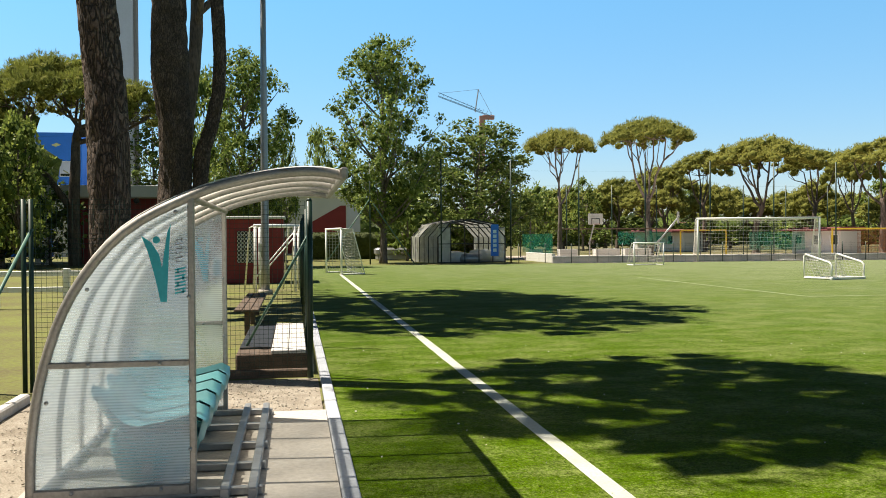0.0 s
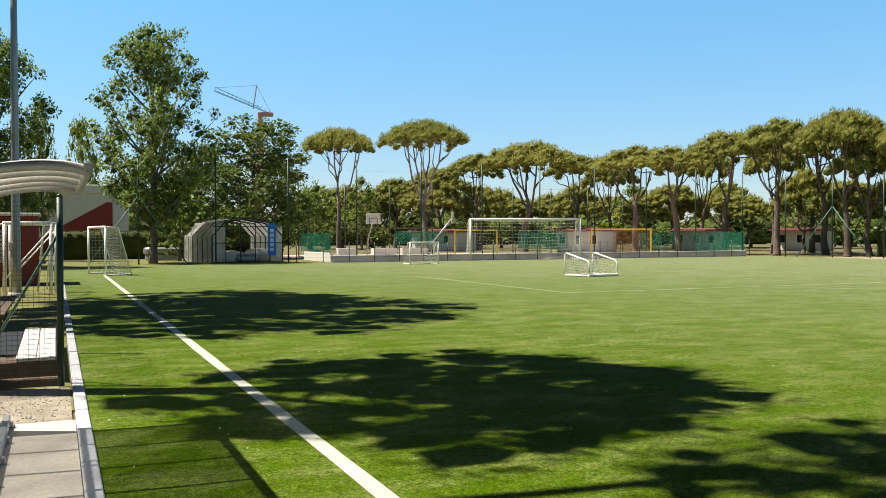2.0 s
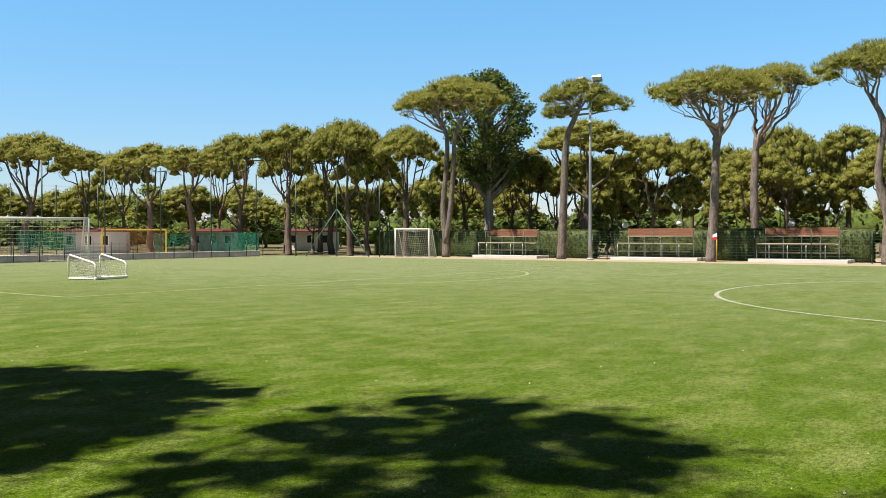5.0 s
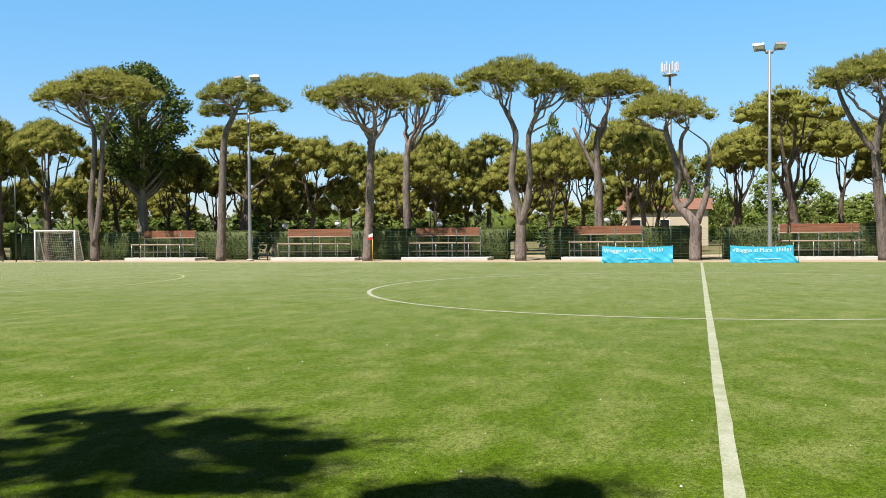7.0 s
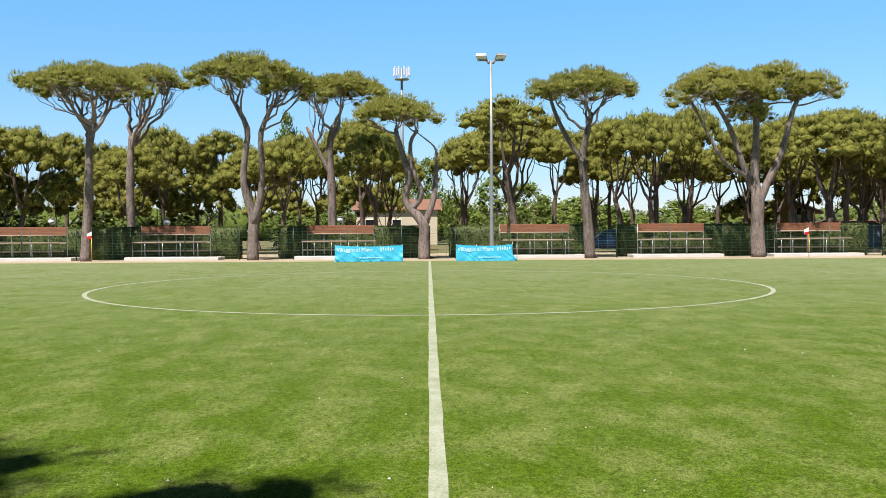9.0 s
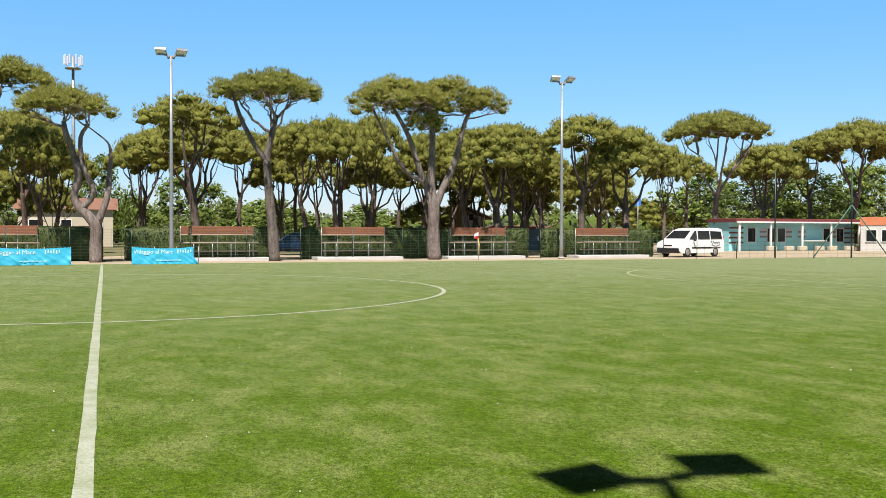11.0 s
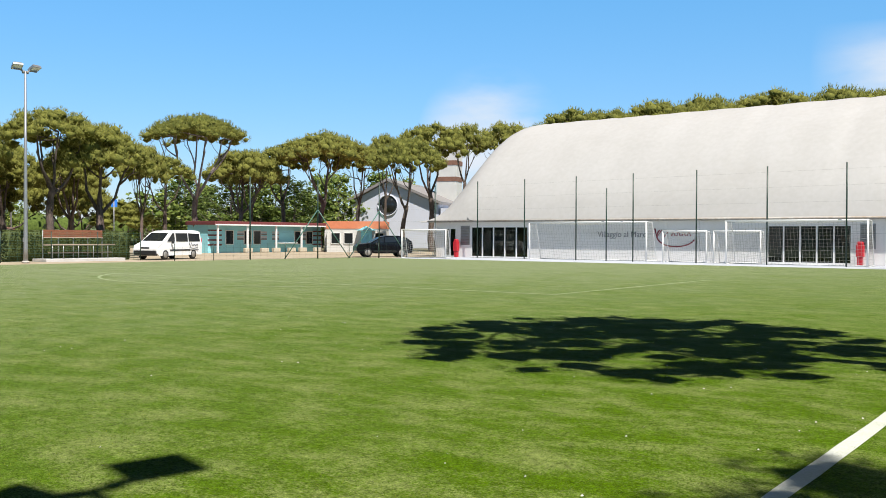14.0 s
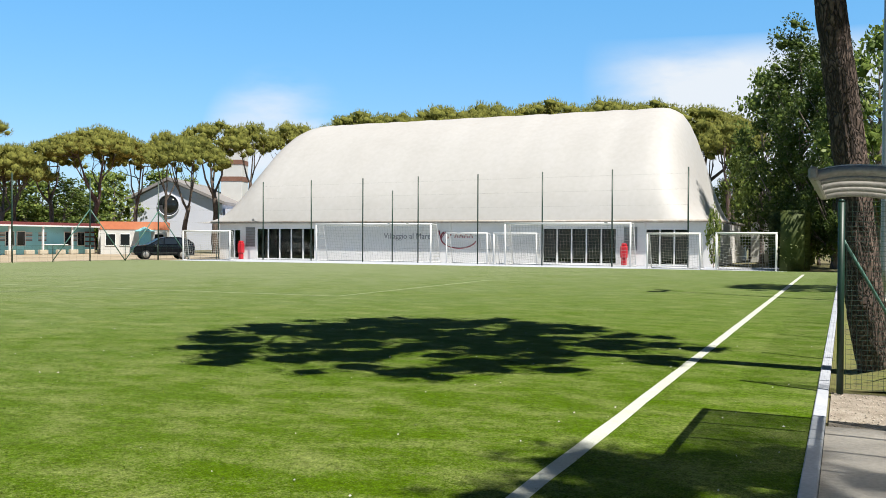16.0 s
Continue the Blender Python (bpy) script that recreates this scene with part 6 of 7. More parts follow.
# block with paved top, bench, and low edging behind the fence
ob = thing("paved_plinth", "low dark-sided plinth with pale paved top", "plinth", (-0.18, 12.6, 0))
part("side_wall", Build().box((0, 0, 0.11), (0.8, 3.3, 0.24), bevel=0.015), WOOD_OLD, ob, "dark timber edging")
for i in range(11):
    for j in range(2):
        part("paver", Build().box((0.09 + 0.2 * j, -1.5 + 0.3 * i, 0.245), (0.192, 0.29, 0.04), bevel=0.005), PLINTH, ob)
# black strip painted in for the shadow lying across the top
part("shadow_strip", Build().box((-0.2, 0.1, 0.243), (0.36, 2.6, 0.03), bevel=0.005), BLACK, ob, "black strip standing for the shadow on the plinth top")
ob = thing("plank_bench", "old brown plank bench behind the fence", "bench", (-0.66, 17.0, 0))
for k in range(3):
    part("plank", Build().box((-0.13 + 0.13 * k, 0, 0.42), (0.12, 4.4, 0.04), bevel=0.008), WOOD_OLD, ob)
for y in (-1.9, 0, 1.9):
    part("leg", Build().box((0, y, 0.2), (0.09, 0.08, 0.4), bevel=0.01), WOOD_OLD, ob)
solo("timber_edging", Build().box((0, 0, 0.02), (2.4, 0.09, 0.12), bevel=0.015), WOOD_OLD, "half-buried timber edging beside the gravel", "edging", (-0.95, 10.75, 0))
ob = thing("concrete_edging", "long weathered concrete edging behind the dugout", "edging", (-2.45, 7.4, 0))
part("kerb_stone", Build().box((0, 0, 0.01), (0.1, 4.4, 0.14), bevel=0.015), PLINTH, ob)

# loose stones on the gravel
rng = random.Random(9)
b = Build()
for _ in range(1900):
    s = rng.choice((1, -1))
    b.lump((rng.uniform(-2.3, 0.32), s * rng.uniform(8.72, 10.55), -0.006), rng.uniform(0.004, 0.012), 0.4, rng, 0.7)
for _ in range(900):
    b.lump((rng.uniform(-2.7, -1.5), rng.uniform(5.2, 8.7), 0.004), rng.uniform(0.004, 0.011), 0.4, rng, 0.7)
solo("gravel", b, STONES, "scattered loose gravel stones", "gravel", kind="stuff")

# low grassy bank that hides the foot of the pine beside the fence
b = Build()
b.loft([[(-7 + 7.15 * i / 24, -10.75 - 5.5 * j / 20, -0.02 + 0.20 * math.sin(math.pi * min(1, j / 14 + 0.08)) ** 0.6 * min(1, (24 - i) / 2.5) * min(1, i / 6) + 0.012 * math.sin(i * 1.9 + j * 2.7)) for i in range(25)] for j in range(15)], closed=False)
solo("grass_bank", b, GRASS, "low dry grassy bank at the foot of the pine", "lawn", kind="structure")


# ---- north end: shelter, houses, court, tall net posts ----
def window(parent, x, y, z, w, h, face="y", s=-1, label=""):
    """A framed pane with a sill on a wall face; s is the way that the wall looks."""
    ax = (lambda u, v, t: (x + u, y + s * t, z + v)) if face == "y" else (lambda u, v, t: (x + s * t, y + u, z + v))
    size = (lambda u, v, t: (u, t, v)) if face == "y" else (lambda u, v, t: (t, u, v))
    wd = part("window", Build().box(ax(0, 0, 0.02), size(w, h, 0.04)), DARK_GLASS, parent, label or "dark window pane")
    for u in (-w / 2, w / 2):
        part("frame", Build().box(ax(u, 0, 0.035), size(0.06, h + 0.06, 0.07)), WHITE, wd)
    for v in (-h / 2, h / 2):
        part("frame", Build().box(ax(0, v, 0.036), size(w + 0.06, 0.06, 0.07)), WHITE, wd)
    return wd


# white house with a red diagonal on its end wall
ob = thing("storehouse", "white rendered building with dark red diagonal wall paint", "building", (0, 86, 0))
part("wall", Build().box((-7.5, 8, 2.7), (27.5, 16, 5.4)), WALL_WHITE, ob)
part("cornice", Build().box((-7.5, 7.85, 5.75), (27.9, 16.3, 0.75), bevel=0.05), WALL_WHITE, ob, "pale flat roof edge")
part("painted_wedge", Build().prism([(-3.5, 0, 0.1), (4.9, 0, 0.1), (4.9, 0, 4.6), (4.4, 0, 4.6)], (0, -0.02, 0)), RED, ob, "dark red painted triangle")
part("corner_band", Build().box((5.6, -0.02, 2.7), (1.2, 0.03, 5.3)), CHURCH, ob, "pale grey corner band")
part("vent_box", Build().box((4.6, -0.25, 0.8), (1.7, 0.4, 0.7), bevel=0.03), STEEL, ob)

ob = thing("red_hut", "low dark red hut with white lattice opening", "hut", (-1.0, 32.2, 0), 0)
part("wall", Build().box((-0.75, 1.0, 1.1), (2.9, 2.0, 2.2), bevel=0.01), RED, ob)
part("roof_edge", Build().box((-0.75, 0.95, 2.26), (3.05, 2.2, 0.1), bevel=0.02), WALL_WHITE, ob, "pale roof edge")
part("opening", Build().box((-0.55, -0.01, 1.25), (0.62, 0.04, 1.1)), BLACK, ob, "dark opening")
for i in range(5):
    for j in range(8):
        part("lattice_ring", Build().path([(-0.79 + 0.12 * i + 0.055 * math.cos(a), -0.04, 0.78 + 0.135 * j + 0.06 * math.sin(a)) for a in (0, 1.05, 2.1, 3.14, 4.19, 5.24, 6.28)], 0.012, 4), WHITE, ob)

ob = thing("changing_rooms", "low building with red walls and white columns", "building", (-14.5, 60, 0))
part("wall", Build().box((6.0, 3.2, 2.3), (10.5, 6, 4.6)), RED, ob, "dark red wall")
part("fascia", Build().box((5.2, 2.4, 4.5), (13, 7.8, 0.75), bevel=0.04), WALL_WHITE, ob, "white roof fascia")
for x in (-0.9, -0.35, 1.35, 6.6):
    part("column", Build().box((x, -1.1, 2.1), (0.3, 0.3, 4.2), bevel=0.02), WHITE, ob, "white column")
part("wall_lamp", Build().lump((5.0, -1.6, 3.9), 0.2, 0.0), BLACK, ob)

ob = thing("apartment_block", "bright blue rendered block with small windows", "building", (-26, 90, 0))
part("wall", Build().box((0.2, 6, 5.6), (12.4, 12, 11.2)), BLUE, ob)
part("parapet", Build().box((0.2, 6, 11.4), (12.6, 12.2, 0.4)), BLUE, ob)
for x in (-3.5, -0.5, 2.6, 4.9):
    for z in (1.8, 5.0, 8.2):
        w = window(ob, x, 0, z, 0.95, 1.4)
        part("shutter", Build().box((x, -0.06, z + 0.1), (0.9, 0.02, 1.1)), CHURCH, w, "pale rolled shutter")

ob = thing("concrete_column", "tall slender grey concrete tower with dark side", "tower", (-12.0, 70, 0))
part("shaft", Build().box((-0.25, 0, 13), (1.6, 1.1, 26), bevel=0.05), CHURCH, ob)
part("dark_edge", Build().box((0.66, 0.1, 13), (0.2, 0.9, 26)), ROOF_GREY, ob)

# white post-and-rail fence in the lawn
ob = thing("rail_fence", "low white wooden rail fence in the lawn", "fence", (-6.0, 22.0, 0))
for i in range(6):
    part("post", Build().box((-5 + 1.5 * i, 0.0, 0.45), (0.14, 0.14, 0.9), bevel=0.015), WHITE, ob)
for z in (0.42, 0.78):
    part("rail", Build().box((-1.5, 0, z), (7.6, 0.05, 0.12), bevel=0.01), WHITE, ob)

# stored goals by the pole
for k, (x, y, a) in enumerate(((-0.45, 26.4, 20), (-0.35, 27.6, 14))):
    ob = thing("stored_goal", "rusty white goal stored behind the fence", "goal", (x, y, 0), a, group="goals")
    for s in (-1, 1):
        part("upright", Build().rod((s * 0.58, 0, 0), (s * 0.58, 0, 1.9), 0.045, 8), WHITE, ob)
        part("net_stay", Build().path([(s * 0.58, 0, 1.9), (s * 0.58, 0.5, 1.85), (s * 0.58, 1.0, 0.05)], 0.025, 6), WHITE, ob)
    part("crossbar", Build().rod((-0.62, 0, 1.9), (0.62, 0, 1.9), 0.045, 8), WHITE, ob)
    part("brace", Build().rod((-0.58, 0.1, 0.4), (0.58, 0.1, 1.7), 0.02, 6), WHITE, ob)


# greenhouse-like shelter of grey clear sheets
def shelter():
    ob = thing("sheet_shelter", "telescopic shelter of grey clear sheets on dark frame", "shelter", (10.55, 53.4, 0), 10)
    w, L = 4.3, 5.2
    prof = [(-w / 2, 0), (-w / 2, 1.55), (-w / 2 + 0.75, 2.35), (0, 2.6), (w / 2 - 0.75, 2.35), (w / 2, 1.55), (w / 2, 0)]
    n = 6
    for i in range(n + 1):
        y = L * i / n
        k = 1 - 0.012 * (i % 2)
        part("rib", Build().path([(x * k, y, z * k) for x, z in prof], 0.045, 6, smooth=False), BLACK, ob, "dark frame rib")
    for i in range(n):
        for (x0, z0), (x1, z1) in zip(prof, prof[1:]):
            b = Build()
            b.add([(x0, L * i / n, z0), (x1, L * i / n, z1), (x1, L * (i + 1) / n, z1), (x0, L * (i + 1) / n, z0)], [(0, 1, 2, 3)])
            part("panel", b, SHEET_GREY, ob, "grey clear sheet")
    for x in (-1.35, -0.45, 0.45, 1.35):
        part("mullion", Build().box((x, 0, 1.2), (0.05, 0.05, 2.4)), BLACK, ob)
    for z in (0.05, 1.15, 2.1):
        part("cross_rail", Build().box((0, 0.01, z), (w - 0.1, 0.05, 0.05)), BLACK, ob)
    part("side_pane", Build().box((-1.75, 0.0, 1.1), (0.75, 0.012, 2.1)), SHEET_GREY, ob)
    part("side_pane", Build().box((1.75, 0.0, 1.1), (0.75, 0.012, 2.1)), SHEET_GREY, ob)
    part("hanging_banner", Build().box((1.45, -0.06, 1.35), (0.5, 0.015, 1.9)), BLUE, ob, "dark blue hanging banner")
    bars = Build()
    for i in range(5):
        bars.box((1.45, -0.075, 0.75 + 0.28 * i), (0.22, 0.01, 0.2))
    part("lettering", bars, PRINT_WHITE, ob, "pale bars of lettering")
    return ob


shelter()
rng = random.Random(3)
for i, (x, y, z, s, m) in enumerate(((9.7, 54.6, 0.3, 0.9, WALL_WHITE), (10.6, 54.3, 0.25, 0.8, STEEL), (11.4, 55.0, 0.35, 0.9, WALL_WHITE), (9.9, 55.8, 0.3, 0.8, YELLOW))):
    b = Build()
    b.loft([[(s * k * math.cos(a) * (1 + 0.1 * math.sin(3 * a + i)), 0.6 * s * k * math.sin(a), zz) for a in [6.283 * j / 12 for j in range(12)]] for k, zz in ((0.9, 0), (1, z), (0.8, z * 2), (0.3, z * 2.3))])
    solo("covered_bundle", b, m, "wrapped training gear stacked under cover", "bundle", (x, y, 0), group="stored gear")
solo("garden_container", Build().box((0, 0, 0.6), (2.4, 1.2, 0.5), bevel=0.12).box((0, 0, 0.2), (2.2, 1.0, 0.35), bevel=0.05), STEEL, "grey plastic trailer tub on the grass", "container", (6.7, 62.0, 0), 5)

# low white wall and netting round the court
ob = thing("court_wall", "low white concrete wall round the court", "wall", (0, 0, 0))
part("wall_run", Build().box((30.5, 51.7, 0.1), (31.0, 0.22, 0.6), bevel=0.02), PLINTH, ob)
part("wall_run", Build().box((15.1, 54.7, 0.26), (0.22, 6.0, 0.56), bevel=0.02), WALL_WHITE, ob)
for x0, x1 in ((17.4, 18.3), (19.6, 21.0), (22.4, 24.3), (24.7, 26.8)):
    part("wall_run", Build().box(((x0 + x1) / 2, 65.8, 0.3), (x1 - x0, 0.8, 0.6), bevel=0.02), WALL_WHITE, ob)


def tall_net(p0, p1, h, posts, label, brace=()):
    p0, p1 = Vector((*p0, 0)), Vector((*p1, 0))
    d = p1 - p0
    ob = thing("ball_net", label, "fence", p0, group="tall ball nets")
    for i in range(posts):
        p = d * i / (posts - 1)
        part("post", Build().rod(p, p + Vector((0, 0, h)), 0.045, 8), GREEN, ob)
    for i in range(int(h / 0.9) + 1):
        b = Build()
        b.wire(Vector((0, 0, 0.05 + 0.9 * i)), d + Vector((0, 0, 0.05 + 0.9 * i)), 0.0026)
        part("strain_wire", b, GREEN, ob)
    for k in brace:
        p = d * k / (posts - 1)
        for s in (1, -1):
            part("brace", Build().rod(p + Vector((0, 0, h * 0.62)), p + d.normalized() * s * 2.6, 0.035, 6), GREEN_LIGHT, ob, "slanting brace pole")
    return ob


tall_net((4.4, 52.6), (46.0, 52.0), 6.1, 11, "row of tall dark green posts for ball netting", (0,))
tall_net((17.0, 67.0), (46.0, 67.0), 5.5, 9, "tall green posts of the court netting")
tall_net((46.0, 52.0), (48.5, 42.0), 5.5, 4, "tall green posts with slanting braces", (2,))
wire_fence("fence", "green wire fence behind the end line", (12.9, 51.3), (46.0, 51.3), 1.15, 22, 0.6, 0.25, 0.004, 0.025)
ob = thing("net_screen", "faded green screen net on the court fence", "screen", (0, 0, 0))
for x0, x1, y, z0, z1 in ((24.5, 28.8, 66.4, 0.9, 1.9), (35.3, 40.0, 66.4, 0.4, 1.8)):
    b = Build()
    n = int((x1 - x0) / 0.5)
    b.loft([[(x0 + (x1 - x0) * i / n, y + 0.06 * math.sin(i * 1.3), z) for i in range(n + 1)] for z in (z0, (z0 + z1) / 2, z1)], closed=False)
    part("netting", b, NET_GREEN, ob)

b = Build()
b.loft([[(46.5 + 0.05 * math.sin(i * 1.3), 52.3 + 0.5 * i, z) for i in range(28)] for z in (0.1, 0.9, 1.75)], closed=False)
part("netting", b, NET_GREEN, ob)
b = Build()
b.loft([[(15.1 + 0.05 * math.sin(i * 1.3), 51.9 + 0.5 * i, z) for i in range(15)] for z in (0.55, 1.1, 1.72)], closed=False)
part("netting", b, NET_GREEN, ob)
part("top_rail", Build().box((24.3, 66.3, 2.12), (8.4, 0.06, 0.09), bevel=0.01), WOOD_OLD, ob, "weathered wooden top rail")
ob = thing("rope_fence", "low wooden posts joined by a sagging rope", "fence", (0, 0, 0))
posts = [(49.2, 58.9), (51.3, 57.9), (53.4, 56.9)]
for x, y in posts:
    part("post", Build().path([(x, y, -0.02), (x, y, 0.66), (x, y, 0.7)], [0.06, 0.06, 0.04], 8), WOOD_OLD, ob)
for (x0, y0), (x1, y1) in zip(posts, posts[1:]):
    part("rope", Build().path([(x0 + (x1 - x0) * i / 8, y0 + (y1 - y0) * i / 8, 0.58 - 0.9 * (i / 8) * (1 - i / 8)) for i in range(9)], 0.018, 5), SAND, ob, "pale sagging rope")
hedge(-55.5, -51.3, x=2.75, h=3.1, deep=1.2, seed=99)
h = hedge(-6.5, 6.5, h=1.9, seed=98)
h.matrix_basis = pose(7.0, 66.5, -0.02, 0, 0, 90)

# yellow five-a-side frame with orange net
ob = thing("court_goal", "yellow court goal frame with rusty orange net", "goal", (39.5, 57.8, 0), -35, group="goals")
for x in (-2.2, 2.2):
    part("upright", Build().box((x, 0, 1.0), (0.12, 0.12, 2.0), bevel=0.01), YELLOW, ob)
part("crossbar", Build().box((0, 0, 1.97), (4.5, 0.12, 0.1), bevel=0.01), YELLOW, ob)
b = Build()
net(b, (-0.6, 0.5, 1.9), (2.8, 0, 0), (0, 0.2, -1.8), 34, 20, 0.009)
part("net", b, ORANGE_NET, ob)
ob = thing("court_goal", "yellow court goal frame with thin net", "goal", (29.5, 62.3, 0), -20, group="goals")
for x in (-1.6, 1.6):
    part("upright", Build().box((x, 0, 0.98), (0.1, 0.1, 1.96), bevel=0.01), YELLOW, ob)
part("crossbar", Build().box((0, 0, 1.93), (3.3, 0.1, 0.1), bevel=0.01), YELLOW, ob)


def basket(x, y, rz):
    ob = thing("basketball_hoop", "basketball board on a slanting steel stand", "basketball hoop", (x, y, 0), rz, group="basketball hoops")
    part("stand", Build().path([(0, 1.3, 0), (0, 1.25, 1.2), (0, 0.05, 2.7)], 0.05, 8), STEEL, ob)
    part("brace", Build().rod((0, 1.5, 1.0), (0, 0.2, 2.4), 0.04), STEEL, ob)
    board = part("board", Build().box((0, 0, 2.75), (1.05, 0.05, 0.75), bevel=0.01), WALL_WHITE, ob, "pale grey backboard")
    for s in (-0.28, 0.28):
        part("target_line", Build().box((s, -0.03, 2.6), (0.04, 0.01, 0.42)), BLACK, board)
    part("target_line", Build().box((0, -0.03, 2.79), (0.6, 0.01, 0.04)), BLACK, board)
    part("rim", Build().path([(0.22 * math.cos(a * 0.5236), -0.26 + 0.22 * math.sin(a * 0.5236), 2.4) for a in range(13)], 0.015, 6), CRANE_RED, ob)


basket(20.9, 61.1, 0)
basket(24.9, 56.3, 60)
# caravans and huts in the wood behind
for i, (x, y, c, l) in enumerate(((43.0, 68.2, DARK_RED, 4.6), (57.5, 70.5, DARK_RED, 4.2), (65.5, 65.5, DARK_RED, 4.4), (37, 86, DARK_RED, 7))):
    ob = thing("mobile_home", "pale mobile home with flat roof among pines", "mobile home", (x, y, 0), -70, group="mobile homes")
    part("wall", Build().box((0, 0, 0.95), (l, 2.6, 1.9), bevel=0.05), WALL_WHITE, ob)
    part("roof", Build().box((0, 0, 2.02), (l + 0.5, 3.1, 0.3), bevel=0.05), c if c is DARK_RED else ROOF_GREY, ob)
    part("veranda", Build().box((0, -2.0, 1.95), (l, 1.6, 0.12), bevel=0.02), DARK_RED, ob)
    for s in (-1.6, 0.2, 1.8):
        window(ob, s, -1.3, 1.15, 0.7, 0.8)

# tower crane far off
ob = thing("tower_crane", "far tower crane with blue jib and red cab", "crane", (53.0, 252, 0))
part("mast", Build().box((0, 0, 18), (1.4, 1.4, 36)), CRANE_RED, ob)
b = Build()
for s in (-0.6, 0.6):
    b.rod((-12.5, s, 41.3), (3.5, s, 35.6), 0.1, 4)
b.rod((-12.5, 0, 42.4), (0, 0, 37.4), 0.1, 4)
for i in range(14):
    t = i / 14
    b.rod((-12.5 + 16 * t, 0.6, 41.3 - 5.7 * t), (-12.5 + 16 * (t + 0.03), 0, 42.4 - 5.7 * t), 0.07, 4)
part("jib", b, CRANE_BLUE, ob, "blue lattice jib")
part("cab", Build().box((1.8, 0, 35.6), (3.4, 1.3, 1.2), bevel=0.1), CRANE_RED, ob, "red cab")
part("apex", Build().rod((-2, 0, 37), (-1.0, 0, 43.5), 0.18, 5).rod((-1, 0, 43.5), (3, 0, 36), 0.06, 4).rod((-1, 0, 43.5), (-12, 0, 42.2), 0.05, 4), STEEL, ob)


# ---- south: air dome on its panelled base ----
X0, X1, YF, YB = 8.0, 44.6, -57.5, -77.9


def dome():
    ob = thing("air_dome", "large white air-supported hall on a panelled base", "sports hall", (0, 0, 0))
    nu, nv = 90, 40
    rows = []
    XR, XL = 7.67, 46.9
    span = XL - XR
    for i in range(nu + 1):
        u = i / nu
        u = u * u * (3 - 2 * u) * 0.75 + u * 0.25
        row = []
        for j in range(nv + 1):
            v = j / nv
            x = XR + span * u
            y = YF + 0.45 + (YB - YF - 0.9) * v
            dr, dl = max(0.0, x - XR), max(0.0, XL - x)
            er = 1 - math.exp(-(dr / 2.33) ** 2.75)
            el = 0.9 * (1 - math.exp(-(dl / 3.4) ** 3.0)) + 0.1 * (1 - math.exp(-dl / 1.6))
            q = math.sin(math.pi * min(1, max(0, v))) ** 0.74
            z = 2.78 + 8.5 * er * el * q + 0.02 * math.sin(x * 2.1) * q
            if 0 < i < nu and 0 < j < nv:
                z -= 0.05 * (abs((x - 10) / 3.1 % 1 - 0.5) < 0.06)
            row.append((x, y, z))
        rows.append(row)
    b = Build()
    b.loft(rows, closed=False)
    part("membrane", b, MEMBRANE, ob, "taut white membrane")
    sk = Build()
    sk.path([(X0 - 0.8, YF + 0.5, 2.8), (X1 + 0.5, YF + 0.5, 2.8)], 0.09, 6)
    sk.path([(X0 - 0.8, YF + 0.5, 2.8), (X0 - 0.8, YB, 2.8)], 0.09, 6)
    part("skirt_rope", sk, HEM, ob, "rolled stained skirt edge")
    part("eave_sheet", Build().prism([(X0 - 0.7, YF + 0.55, 2.72), (X1 + 1.2, YF + 0.55, 2.72), (X1 + 1.2, YF - 0.2, 2.86), (X0 - 0.7, YF - 0.2, 2.86)], (0, 0, 0.03)), MEMBRANE, ob)
    return ob


dome()
# base walls with openings
ob = thing("dome_base", "grey-white panelled base wall with glazed doors", "building", (0, 0, 0))
OPEN = [(9.0, 11.65, 2.35), (13.5, 18.4, 2.4), (35.95, 41.1, 2.4), (42.6, 43.8, 2.3)]
xs = [X0 - 0.4] + [v for o in OPEN for v in o[:2]] + [X1]
for i in range(0, len(xs), 2):
    a, c = xs[i], xs[i + 1]
    k = max(1, round((c - a) / 2.3))
    for j in range(k):
        w = (c - a) / k
        part("panel", Build().box((a + w * (j + 0.5), YF, 1.36), (w - 0.015, 0.2, 2.72), bevel=0.006), PANEL, ob)
for a, c, h in OPEN:
    part("lintel", Build().box(((a + c) / 2, YF, (2.72 + h) / 2), (c - a, 0.2, 2.72 - h)), PANEL, ob)
    d = part("door", Build().box(((a + c) / 2, YF + 0.05, h / 2), (c - a - 0.06, 0.02, h - 0.05)), GLASS, ob, "tall dark glazed door leaf")
    n = max(2, round((c - a) / 1.0))
    for j in range(n + 1):
        part("door_frame", Build().box((a + (c - a) * j / n, YF + 0.06, h / 2), (0.09, 0.1, h)), WHITE, d)
    for z in (0.06, h - 0.04):
        part("door_frame", Build().box(((a + c) / 2, YF + 0.062, z), (c - a, 0.1, 0.09)), WHITE, d)
part("side_wall", Build().box((X0 - 0.35, (YF + YB) / 2, 1.36), (0.2, YF - YB, 2.72)), PANEL, ob)
part("side_wall", Build().box((X1 - 0.1, (YF + YB) / 2 - 0.1, 1.36), (0.2, YF - YB, 2.72)), PANEL, ob)
part("rear_wall", Build().box(((X0 + X1) / 2, YB, 1.36), (X1 - X0, 0.2, 2.72)), PANEL, ob)
part("floor", Build().box(((X0 + X1) / 2, (YF + YB) / 2, 0.0), (X1 - X0 - 1, YF - YB - 1, 0.04)), NET_GREEN, ob, "green sports floor")
